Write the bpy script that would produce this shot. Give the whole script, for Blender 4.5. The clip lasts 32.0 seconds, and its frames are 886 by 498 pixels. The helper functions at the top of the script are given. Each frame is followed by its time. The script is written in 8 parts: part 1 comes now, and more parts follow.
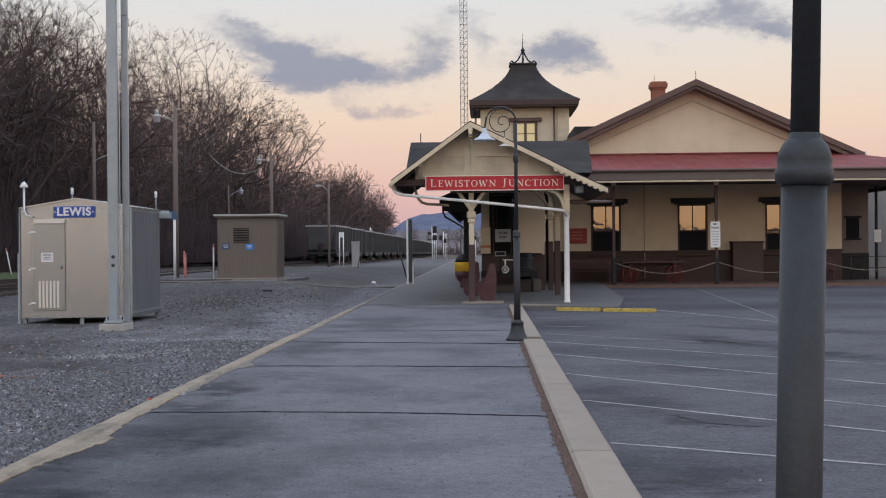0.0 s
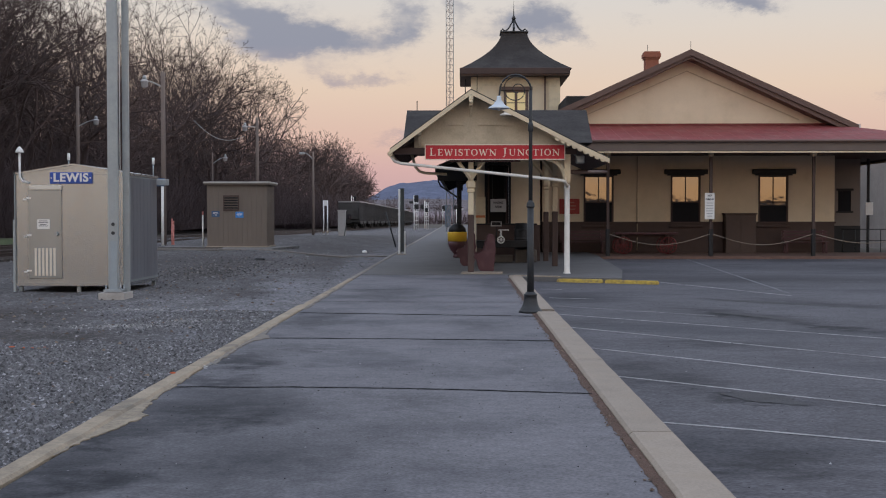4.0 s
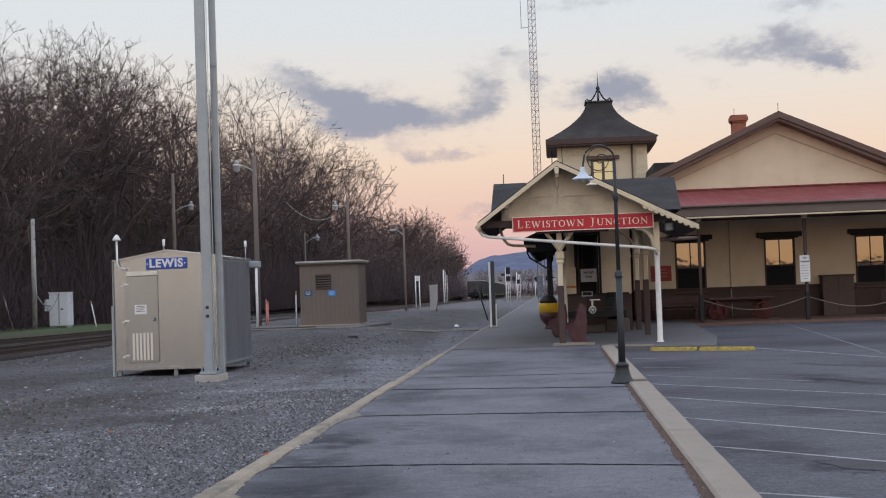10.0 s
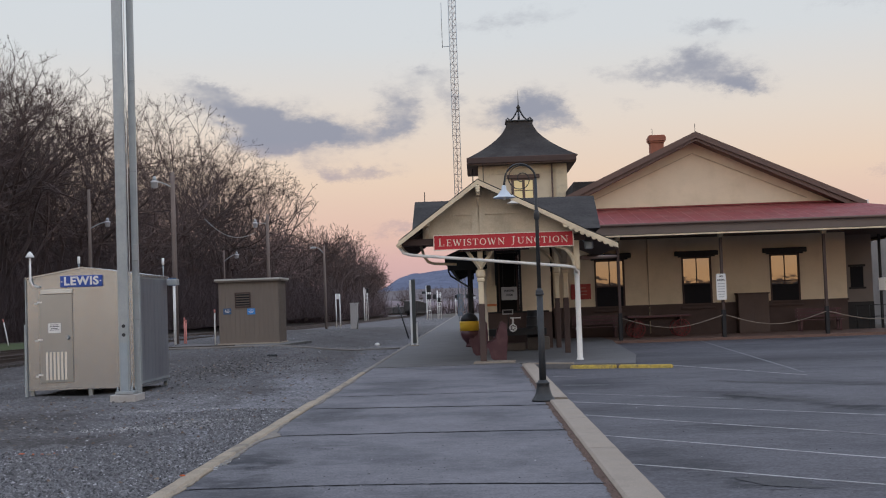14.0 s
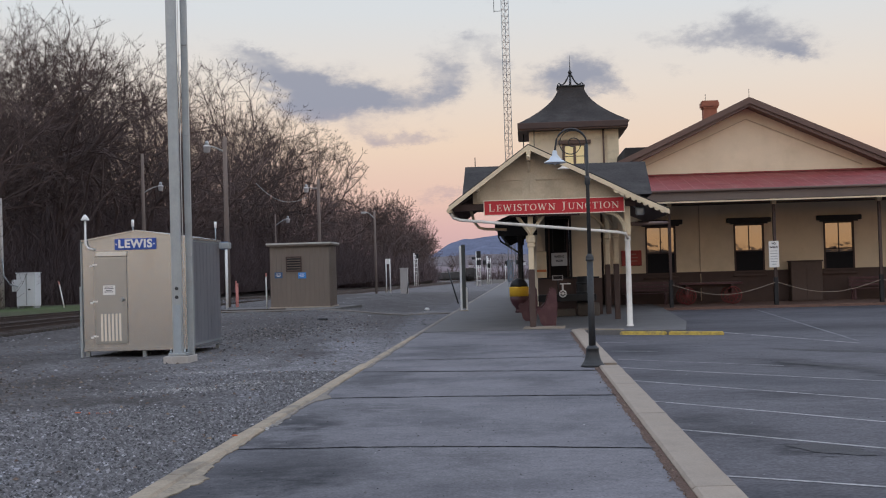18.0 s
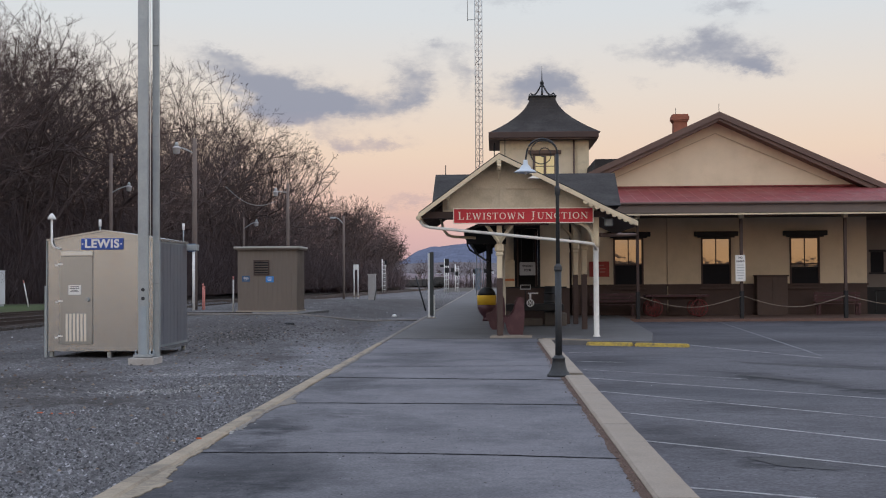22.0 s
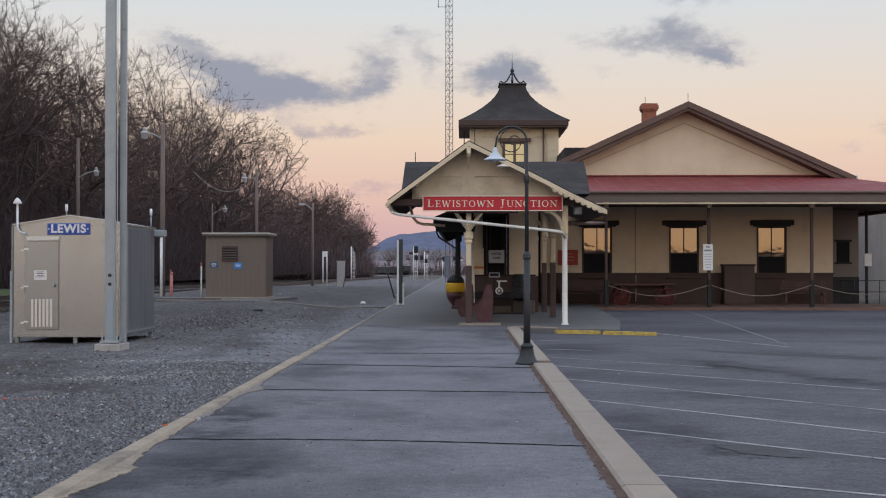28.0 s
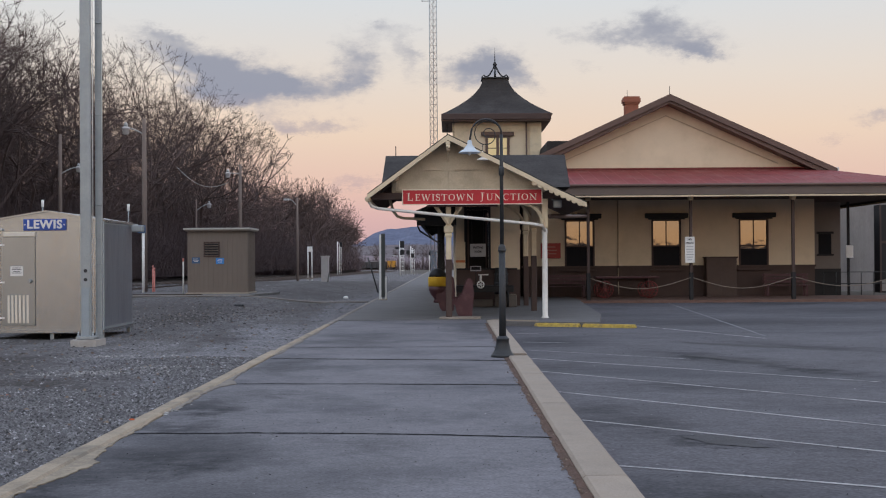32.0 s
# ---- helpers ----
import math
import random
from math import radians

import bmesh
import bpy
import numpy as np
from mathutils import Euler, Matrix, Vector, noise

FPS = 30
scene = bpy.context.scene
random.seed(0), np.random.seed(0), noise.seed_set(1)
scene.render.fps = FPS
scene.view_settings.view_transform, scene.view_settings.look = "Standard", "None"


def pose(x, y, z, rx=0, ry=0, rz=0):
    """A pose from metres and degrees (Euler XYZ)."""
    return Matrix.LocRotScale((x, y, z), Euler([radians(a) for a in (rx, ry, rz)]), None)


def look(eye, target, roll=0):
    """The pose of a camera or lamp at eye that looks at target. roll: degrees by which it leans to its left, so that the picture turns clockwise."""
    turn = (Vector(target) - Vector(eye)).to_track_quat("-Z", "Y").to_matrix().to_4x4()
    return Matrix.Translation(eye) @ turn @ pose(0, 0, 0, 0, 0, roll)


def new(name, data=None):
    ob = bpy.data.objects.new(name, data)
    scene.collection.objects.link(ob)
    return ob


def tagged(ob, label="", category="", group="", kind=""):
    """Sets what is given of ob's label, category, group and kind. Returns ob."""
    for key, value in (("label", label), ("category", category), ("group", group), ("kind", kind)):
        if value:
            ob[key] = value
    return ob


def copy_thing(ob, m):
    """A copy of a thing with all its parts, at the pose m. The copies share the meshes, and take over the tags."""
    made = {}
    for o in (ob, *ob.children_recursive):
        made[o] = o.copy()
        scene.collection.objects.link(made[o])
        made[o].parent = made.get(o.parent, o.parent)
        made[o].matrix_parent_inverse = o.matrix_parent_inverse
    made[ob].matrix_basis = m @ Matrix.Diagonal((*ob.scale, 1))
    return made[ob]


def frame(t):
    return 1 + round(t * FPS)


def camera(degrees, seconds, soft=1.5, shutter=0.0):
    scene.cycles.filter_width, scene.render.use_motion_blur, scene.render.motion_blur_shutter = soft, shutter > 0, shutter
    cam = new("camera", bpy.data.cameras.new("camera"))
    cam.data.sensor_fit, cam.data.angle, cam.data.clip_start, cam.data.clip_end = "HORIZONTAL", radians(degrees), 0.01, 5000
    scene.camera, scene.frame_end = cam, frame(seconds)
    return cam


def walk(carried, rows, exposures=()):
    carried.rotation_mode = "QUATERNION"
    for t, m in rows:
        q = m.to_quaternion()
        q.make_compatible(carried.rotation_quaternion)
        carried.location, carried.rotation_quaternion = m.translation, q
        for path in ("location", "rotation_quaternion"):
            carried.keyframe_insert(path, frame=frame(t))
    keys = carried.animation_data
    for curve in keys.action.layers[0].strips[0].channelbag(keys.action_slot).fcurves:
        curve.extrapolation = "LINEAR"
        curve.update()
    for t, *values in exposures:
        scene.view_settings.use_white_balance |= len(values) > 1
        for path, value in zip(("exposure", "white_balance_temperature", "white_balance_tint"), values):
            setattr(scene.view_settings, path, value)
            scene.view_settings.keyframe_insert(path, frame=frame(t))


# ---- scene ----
cam = camera(38.9, 32.0, soft=1.1)
# seconds, eye x y z, yaw, pitch, roll
PATH = [
    (0, 0.511, -0.398, 1.576, 1.879, -0.139, -0.521),
    (0.5, 0.536, -0.338, 1.579, 1.900, -0.207, 0.159),
    (1, 0.380, -0.290, 1.576, 2.772, -0.661, 0.747),
    (1.5, 0.174, -0.222, 1.588, 2.360, -0.589, 1.052),
    (2, 0.192, -0.166, 1.601, 1.548, -1.537, 0.508),
    (2.5, 0.222, -0.069, 1.603, 1.682, -1.144, -0.280),
    (3, 0.101, -0.029, 1.605, 2.862, -1.439, 0.120),
    (3.5, -0.026, 0.017, 1.595, 1.613, -1.336, -0.442),
    (4, -0.060, -0.009, 1.597, 0.886, -1.559, -0.049),
    (4.5, -0.026, -0.003, 1.603, 0.686, -1.490, -0.392),
    (6.5, 0.029, -0.028, 1.605, 0.371, -1.318, -0.395),
    (7, 0.023, -0.039, 1.606, 0.294, -1.277, -0.358),
    (7.5, 0.020, -0.051, 1.606, 0.318, -1.144, -0.132),
    (8, 0.013, -0.041, 1.607, 0.533, -1.085, -0.156),
    (8.5, 0.016, -0.041, 1.613, 1.991, -0.852, -0.996),
    (9, 0.010, -0.014, 1.618, 2.058, -0.445, -1.009),
    (9.5, -0.006, -0.020, 1.625, 5.065, 1.223, -1.775),
    (10, 0.019, -0.060, 1.619, 5.045, 1.832, -2.003),
    (10.5, 0.007, -0.058, 1.619, 5.336, 1.487, -1.042),
    (11, 0.008, 0.001, 1.626, 3.560, 0.935, -1.769),
    (11.5, -0.015, -0.017, 1.612, 0.642, 1.690, -2.125),
    (12, -0.008, -0.040, 1.610, 0.545, 2.453, -1.882),
    (12.5, -0.007, -0.026, 1.621, 0.566, 2.522, -1.890),
    (13, -0.003, -0.034, 1.632, 0.906, 2.608, -1.842),
    (13.5, 0.005, 0.013, 1.627, 1.299, 2.465, -1.995),
    (15.5, 0.003, 0.001, 1.620, 2.157, 2.847, -1.381),
    (16, -0.014, -0.001, 1.621, 3.694, 2.494, -0.710),
    (16.5, -0.002, -0.018, 1.613, 3.876, 2.075, -0.850),
    (17, 0.001, -0.019, 1.610, 3.904, 1.458, -0.870),
    (17.5, -0.001, -0.017, 1.607, 3.890, 1.291, -1.167),
    (18, 0.004, -0.013, 1.606, 3.730, 1.034, -1.593),
    (18.5, -0.011, 0.031, 1.612, 3.236, 0.328, -2.048),
    (19, -0.009, 0.002, 1.603, 3.201, 0.503, -1.491),
    (19.5, -0.007, 0.005, 1.604, 2.933, 0.518, -1.270),
    (20, -0.013, 0.013, 1.613, 3.142, 0.689, -1.429),
    (20.5, -0.010, -0.005, 1.612, 3.296, 1.096, -1.228),
    (21, -0.015, -0.005, 1.608, 3.348, 1.150, -0.868),
    (21.5, -0.007, -0.019, 1.606, 3.181, 1.412, -0.660),
    (22, -0.003, -0.017, 1.603, 2.286, 1.343, -0.366),
    (22.5, -0.007, -0.012, 1.603, 2.081, 1.167, -0.124),
    (23, -0.006, -0.014, 1.602, 1.906, 1.136, -0.051),
    (23.5, -0.003, -0.001, 1.600, 1.766, 1.174, -0.088),
    (24, -0.001, 0.010, 1.599, 1.608, 1.169, -0.035),
    (24.5, -0.000, -0.017, 1.601, 1.425, 1.144, -0.017),
    (25, 0.001, -0.014, 1.604, 1.323, 1.046, 0.003),
    (25.5, -0.002, -0.018, 1.602, 1.204, 1.025, 0.050),
    (27.5, -0.000, -0.002, 1.598, 0.996, 0.835, -0.189),
    (28, 0.000, -0.000, 1.600, 0.884, 0.768, -0.031),
    (28.5, 0.002, 0.000, 1.597, 0.758, 0.822, 0.109),
    (29, 0.009, -0.008, 1.601, 0.656, 0.811, 0.007),
    (29.5, 0.003, 0.000, 1.601, 0.616, 0.785, 0.059),
    (30, 0.007, -0.012, 1.601, 0.678, 0.608, -0.230),
    (30.5, 0.032, 0.012, 1.593, 0.845, 0.029, -0.323),
    (31, 0.083, -0.008, 1.592, 0.704, 0.610, -0.373),
    (31.5, 0.140, 0.003, 1.588, 0.612, 0.483, -0.183),
    (32, 0.201, 0.034, 1.575, 0.311, 0.523, -0.376),
]


def held(x, y, z, yaw, pitch, roll):
    """A hand-held pose: yaw to the left of +y, pitch up, roll as look() takes it."""
    a, b = radians(yaw), radians(pitch)
    eye = Vector((x, y, z))
    return look(eye, eye + Vector((-math.sin(a) * math.cos(b), math.cos(a) * math.cos(b), math.sin(b))), roll)


walk(cam, [(r[0], held(*r[1:])) for r in PATH], exposures=[(0.0, 0.03), (1.0, -0.06), (2.0, -0.14), (8.0, -0.14), (9.3, -0.02), (10.0, 0.06), (10.6, 0.02), (11.5, -0.06), (14.0, -0.08), (16.0, -0.02), (32.0, -0.03)])

# ---- light: clear dusk sky, the sun just gone behind the camera ----
world = bpy.data.worlds.new("dusk_sky")
scene.world = world
world.use_nodes = True
wt = world.node_tree
wt.nodes.clear()


def wn(kind, **kw):
    n = wt.nodes.new(kind)
    for k, v in kw.items():
        n.inputs[k].default_value = v
    return n


def ramp(tree, stops, interp="LINEAR"):
    n = tree.nodes.new("ShaderNodeValToRGB")
    n.color_ramp.interpolation = interp
    while len(n.color_ramp.elements) < len(stops):
        n.color_ramp.elements.new(0.5)
    for e, (p, c) in zip(n.color_ramp.elements, stops):
        e.position, e.color = p, (*c, 1)
    return n


coord = wn("ShaderNodeTexCoord")
sep = wn("ShaderNodeSeparateXYZ")
wt.links.new(coord.outputs["Generated"], sep.inputs[0])
# eastern half: pink band, peach, pale grey-blue, then a brighter blue overhead
east = ramp(wt, [(0.0, (0.59, 0.38, 0.41)), (0.036, (0.735, 0.475, 0.45)), (0.0545, (0.80, 0.545, 0.46)), (0.0995, (0.86, 0.67, 0.53)),
                 (0.144, (0.81, 0.72, 0.64)), (0.205, (0.71, 0.74, 0.765)), (0.28, (0.68, 0.74, 0.80)), (0.5, (0.84, 0.94, 1.14)), (1.0, (0.92, 1.06, 1.38))])
west = ramp(wt, [(0.0, (2.1, 1.15, 0.52)), (0.025, (1.95, 1.14, 0.58)), (0.06, (1.35, 1.03, 0.78)), (0.13, (1.1, 0.99, 0.90)), (0.3, (1.18, 1.22, 1.28)), (0.55, (1.22, 1.32, 1.50)), (1.0, (0.92, 1.06, 1.38))])
wt.links.new(sep.outputs["Z"], east.inputs[0])
wt.links.new(sep.outputs["Z"], west.inputs[0])
back = wn("ShaderNodeMapRange", **{"From Min": 0.25, "From Max": -0.9})
wt.links.new(sep.outputs["Y"], back.inputs["Value"])
mixw = wt.nodes.new("ShaderNodeMix")
mixw.data_type = "RGBA"
wt.links.new(back.outputs[0], mixw.inputs["Factor"])
wt.links.new(east.outputs[0], mixw.inputs["A"])
wt.links.new(west.outputs[0], mixw.inputs["B"])
bg = wn("ShaderNodeBackground", Strength=1.0)
wout = wn("ShaderNodeOutputWorld")
wt.links.new(mixw.outputs["Result"], bg.inputs["Color"])
wt.links.new(bg.outputs[0], wout.inputs[0])
scene.view_settings.exposure = 0.0

# ---- building kit ----
MATS = {}


def mat(name, base, rough=0.7, vary=0.25, scale=6.0, fine=60.0, bump=0.15, metal=0.0, stain=None, stain_amt=0.0, stain_scale=0.8, spec=0.4, stretch=(1, 1, 1), rand=0.0, speck=0.0, speck_scale=120.0, marks=(), mark_tint=(0.05, 0.05, 0.05), cells=0.0, cell_amt=0.5, lanes=(), lane_tint=(0.17, 0.17, 0.185)):
    """A procedural surface: base colour varied at two scales, stains with a shape of their own, fine relief."""
    if name in MATS:
        return MATS[name]
    m = bpy.data.materials.new(name)
    MATS[name] = m
    m.use_nodes = True
    t = m.node_tree
    b = t.nodes["Principled BSDF"]
    b.inputs["Roughness"].default_value, b.inputs["Metallic"].default_value = rough, metal
    b.inputs["Specular IOR Level"].default_value = spec
    tc = t.nodes.new("ShaderNodeTexCoord")
    mp = t.nodes.new("ShaderNodeMapping")
    mp.inputs["Scale"].default_value = stretch
    t.links.new(tc.outputs["Object"], mp.inputs[0])

    def nz(sc, detail=4.0, rgh=0.6):
        n = t.nodes.new("ShaderNodeTexNoise")
        n.inputs["Scale"].default_value, n.inputs["Detail"].default_value, n.inputs["Roughness"].default_value = sc, detail, rgh
        t.links.new(mp.outputs[0], n.inputs["Vector"])
        return n

    big, small = nz(scale), nz(fine, 3.0)
    add = t.nodes.new("ShaderNodeMath")
    add.operation = "ADD"
    t.links.new(big.outputs["Fac"], add.inputs[0])
    t.links.new(small.outputs["Fac"], add.inputs[1])
    mr = t.nodes.new("ShaderNodeMapRange")
    for k, v in (("From Min", 0.65), ("From Max", 1.35), ("To Min", 1 - vary), ("To Max", 1 + vary)):
        mr.inputs[k].default_value = v
    t.links.new(add.outputs[0], mr.inputs["Value"])
    val = mr.outputs[0]
    if rand:
        oi = t.nodes.new("ShaderNodeObjectInfo")
        m2 = t.nodes.new("ShaderNodeMapRange")
        m2.inputs["To Min"].default_value, m2.inputs["To Max"].default_value = 1 - rand, 1 + rand
        t.links.new(oi.outputs["Random"], m2.inputs["Value"])
        mu = t.nodes.new("ShaderNodeMath")
        mu.operation = "MULTIPLY"
        t.links.new(val, mu.inputs[0])
        t.links.new(m2.outputs[0], mu.inputs[1])
        val = mu.outputs[0]
    vm = t.nodes.new("ShaderNodeVectorMath")
    vm.operation = "SCALE"
    vm.inputs[0].default_value = base[:3]
    t.links.new(val, vm.inputs["Scale"])
    col = vm.outputs[0]
    if stain:
        sn = nz(stain_scale, 6.0, 0.65)
        sr = t.nodes.new("ShaderNodeMapRange")
        for k, v in (("From Min", 0.5), ("From Max", 0.68), ("To Min", 0.0), ("To Max", stain_amt)):
            sr.inputs[k].default_value = v
        t.links.new(sn.outputs["Fac"], sr.inputs["Value"])
        mx = t.nodes.new("ShaderNodeMix")
        mx.data_type = "RGBA"
        t.links.new(sr.outputs[0], mx.inputs["Factor"])
        t.links.new(col, mx.inputs["A"])
        mx.inputs["B"].default_value = (*stain, 1)
        col = mx.outputs["Result"]
    for marks, mark_tint in ((lanes, lane_tint), (marks, mark_tint)):
        if not marks:
            continue
        # worn or dirty places with a ragged outline: x, y, half-sizes, turn in degrees, strength
        sv = t.nodes.new("ShaderNodeSeparateXYZ")
        t.links.new(tc.outputs["Object"], sv.inputs[0])

        def ma(op, p, q):
            n = t.nodes.new("ShaderNodeMath")
            n.operation = op
            for k, v in enumerate((p, q)):
                if isinstance(v, (int, float)):
                    n.inputs[k].default_value = v
                else:
                    t.links.new(v, n.inputs[k])
            return n.outputs[0]

        n1, n2 = nz(1.1, 6.0, 0.65), nz(3.5, 5.0, 0.7)
        ox = ma("ADD", sv.outputs["X"], ma("MULTIPLY", ma("SUBTRACT", n1.outputs["Fac"], 0.5), 2.2))
        oy = ma("ADD", sv.outputs["Y"], ma("MULTIPLY", ma("SUBTRACT", n2.outputs["Fac"], 0.5), 3.0))
        fac = 0.0
        for (x, y, rx, ry, turn, amt) in marks:
            c, s = math.cos(radians(turn)), math.sin(radians(turn))
            dx, dy = ma("SUBTRACT", ox, x), ma("SUBTRACT", oy, y)
            u = ma("DIVIDE", ma("ADD", ma("MULTIPLY", dx, c), ma("MULTIPLY", dy, s)), rx)
            v = ma("DIVIDE", ma("SUBTRACT", ma("MULTIPLY", dy, c), ma("MULTIPLY", dx, s)), ry)
            g = ma("MULTIPLY", ma("POWER", 2.718, ma("MULTIPLY", ma("ADD", ma("MULTIPLY", u, u), ma("MULTIPLY", v, v)), -1.0)), amt)
            fac = ma("MAXIMUM", fac, g)
        fac = ma("MULTIPLY", fac, ma("ADD", 0.45, n2.outputs["Fac"]))
        mk = t.nodes.new("ShaderNodeMix")
        mk.data_type = "RGBA"
        t.links.new(fac, mk.inputs["Factor"])
        t.links.new(col, mk.inputs["A"])
        mk.inputs["B"].default_value = (*mark_tint, 1)
        col = mk.outputs["Result"]
    if cells:
        # crushed stones, each with its own tone
        vo = t.nodes.new("ShaderNodeTexVoronoi")
        vo.inputs["Scale"].default_value = cells
        t.links.new(tc.outputs["Object"], vo.inputs["Vector"])
        sc_ = t.nodes.new("ShaderNodeSeparateColor")
        t.links.new(vo.outputs["Color"], sc_.inputs[0])
        cr = ramp(t, [(0.0, (1 - cell_amt,) * 3), (0.55, (0.95,) * 3), (0.9, (1 + cell_amt,) * 3), (1.0, (1 + 2.2 * cell_amt,) * 3)])
        t.links.new(sc_.outputs[0], cr.inputs[0])
        v3 = t.nodes.new("ShaderNodeVectorMath")
        v3.operation = "MULTIPLY"
        t.links.new(col, v3.inputs[0])
        t.links.new(cr.outputs[0], v3.inputs[1])
        col = v3.outputs[0]
    if speck:
        sp = nz(speck_scale, 2.0, 0.5)
        s2 = t.nodes.new("ShaderNodeMapRange")
        for k, v in (("From Min", 0.35), ("From Max", 0.65), ("To Min", 1 - speck), ("To Max", 1 + speck)):
            s2.inputs[k].default_value = v
        t.links.new(sp.outputs["Fac"], s2.inputs["Value"])
        v2 = t.nodes.new("ShaderNodeVectorMath")
        v2.operation = "SCALE"
        t.links.new(col, v2.inputs[0])
        t.links.new(s2.outputs[0], v2.inputs["Scale"])
        col = v2.outputs[0]
    t.links.new(col, b.inputs["Base Color"])
    if bump:
        bp = t.nodes.new("ShaderNodeBump")
        bp.inputs["Strength"].default_value, bp.inputs["Distance"].default_value = bump, 0.01
        t.links.new(add.outputs[0], bp.inputs["Height"])
        t.links.new(bp.outputs[0], b.inputs["Normal"])
    return m


def glow(name, colour, strength=1.0):
    m = bpy.data.materials.new(name)
    m.use_nodes = True
    b = m.node_tree.nodes["Principled BSDF"]
    b.inputs["Base Color"].default_value = (*colour, 1)
    b.inputs["Emission Color"].default_value = (*colour, 1)
    b.inputs["Emission Strength"].default_value = strength
    return m


def glass(name, tint=(0.02, 0.02, 0.022), rough=0.03):
    m = bpy.data.materials.new(name)
    m.use_nodes = True
    b = m.node_tree.nodes["Principled BSDF"]
    b.inputs["Base Color"].default_value = (*tint, 1)
    b.inputs["Roughness"].default_value = rough
    b.inputs["Specular IOR Level"].default_value = 1.0
    b.inputs["IOR"].default_value = 1.85
    t = m.node_tree
    wave = t.nodes.new("ShaderNodeTexNoise")
    wave.inputs["Scale"].default_value, wave.inputs["Detail"].default_value = 3.0, 1.0
    tc = t.nodes.new("ShaderNodeTexCoord")
    t.links.new(tc.outputs["Object"], wave.inputs["Vector"])
    bp = t.nodes.new("ShaderNodeBump")
    bp.inputs["Strength"].default_value, bp.inputs["Distance"].default_value = 0.10, 0.012
    t.links.new(wave.outputs["Fac"], bp.inputs["Height"])
    t.links.new(bp.outputs[0], b.inputs["Normal"])
    return m


def box(bm, x0, x1, y0, y1, z0, z1, bev=0.0):
    v = [bm.verts.new((x, y, z)) for z in (z0, z1) for y in (y0, y1) for x in (x0, x1)]
    fs = [bm.faces.new([v[i] for i in q]) for q in ((0, 2, 3, 1), (4, 5, 7, 6), (0, 1, 5, 4), (1, 3, 7, 5), (3, 2, 6, 7), (2, 0, 4, 6))]
    if bev:
        es = list({e for f in fs for e in f.edges})
        bmesh.ops.bevel(bm, geom=es, offset=bev, segments=1, affect="EDGES")
    return bm


def tube(bm, pts, r, n=8, caps=True):
    """A round bar along pts; r is one radius or one for each point."""
    pts = [Vector(p) for p in pts]
    rs = r if isinstance(r, (list, tuple)) else [r] * len(pts)
    rings = []
    for i, p in enumerate(pts):
        d = (pts[min(i + 1, len(pts) - 1)] - pts[max(i - 1, 0)]).normalized()
        a = d.cross(Vector((0, 0, 1)) if abs(d.z) < 0.9 else Vector((1, 0, 0))).normalized()
        b = d.cross(a)
        rings.append([bm.verts.new(p + (a * math.cos(k * math.tau / n) + b * math.sin(k * math.tau / n)) * rs[i]) for k in range(n)])
    for u, w in zip(rings, rings[1:]):
        for k in range(n):
            f = bm.faces.new((u[k], u[(k + 1) % n], w[(k + 1) % n], w[k]))
            f.smooth = n > 5
    if caps:
        bm.faces.new(rings[0][::-1])
        bm.faces.new(rings[-1])
    return bm


def lathe(bm, prof, cx=0.0, cy=0.0, n=20):
    """A turned piece round the vertical at (cx, cy) from (radius, z) pairs."""
    rings = [[bm.verts.new((cx + r * math.cos(k * math.tau / n), cy + r * math.sin(k * math.tau / n), z)) for k in range(n)] for r, z in prof]
    for u, w in zip(rings, rings[1:]):
        for k in range(n):
            f = bm.faces.new((u[k], u[(k + 1) % n], w[(k + 1) % n], w[k]))
            f.smooth = True
    bm.faces.new(rings[0][::-1])
    bm.faces.new(rings[-1])
    return bm


def slab(bm, poly, axis, a, b):
    """A flat polygon (pairs) pushed from a to b along an axis: 'x' (y,z pairs), 'y' (x,z pairs) or 'z' (x,y pairs)."""
    def at(p, h):
        return {"x": (h, p[0], p[1]), "y": (p[0], h, p[1]), "z": (p[0], p[1], h)}[axis]
    u = [bm.verts.new(at(p, a)) for p in poly]
    w = [bm.verts.new(at(p, b)) for p in poly]
    bm.faces.new(u)
    bm.faces.new(w[::-1])
    for k in range(len(poly)):
        bm.faces.new((u[k], w[k], w[(k + 1) % len(poly)], u[(k + 1) % len(poly)]))
    return bm


def bar(bm, p, q, w, h):
    """A square-edged beam from p to q, w wide and h deep."""
    p, q = Vector(p), Vector(q)
    d = (q - p).normalized()
    a = d.cross(Vector((0, 0, 1)) if abs(d.z) < 0.95 else Vector((0, 1, 0))).normalized() * (w / 2)
    b = a.normalized().cross(d) * (h / 2)
    r = [[bm.verts.new(e + s * a + t * b) for s, t in ((-1, -1), (1, -1), (1, 1), (-1, 1))] for e in (p, q)]
    bm.faces.new(r[0][::-1])
    bm.faces.new(r[1])
    for k in range(4):
        bm.faces.new((r[0][k], r[0][(k + 1) % 4], r[1][(k + 1) % 4], r[1][k]))
    return bm


def ready(bm):
    bmesh.ops.recalc_face_normals(bm, faces=bm.faces)
    return bm


def mesh_of(name, bm, material):
    me = bpy.data.meshes.new(name)
    ready(bm).to_mesh(me)
    bm.free()
    for m in material if isinstance(material, (list, tuple)) else [material]:
        me.materials.append(m)
    return me


def part(name, bm, material, parent, label="", kind=""):
    ob = new(name, mesh_of(name, bm, material))
    ob.parent = parent
    return tagged(ob, label=label, kind=kind)


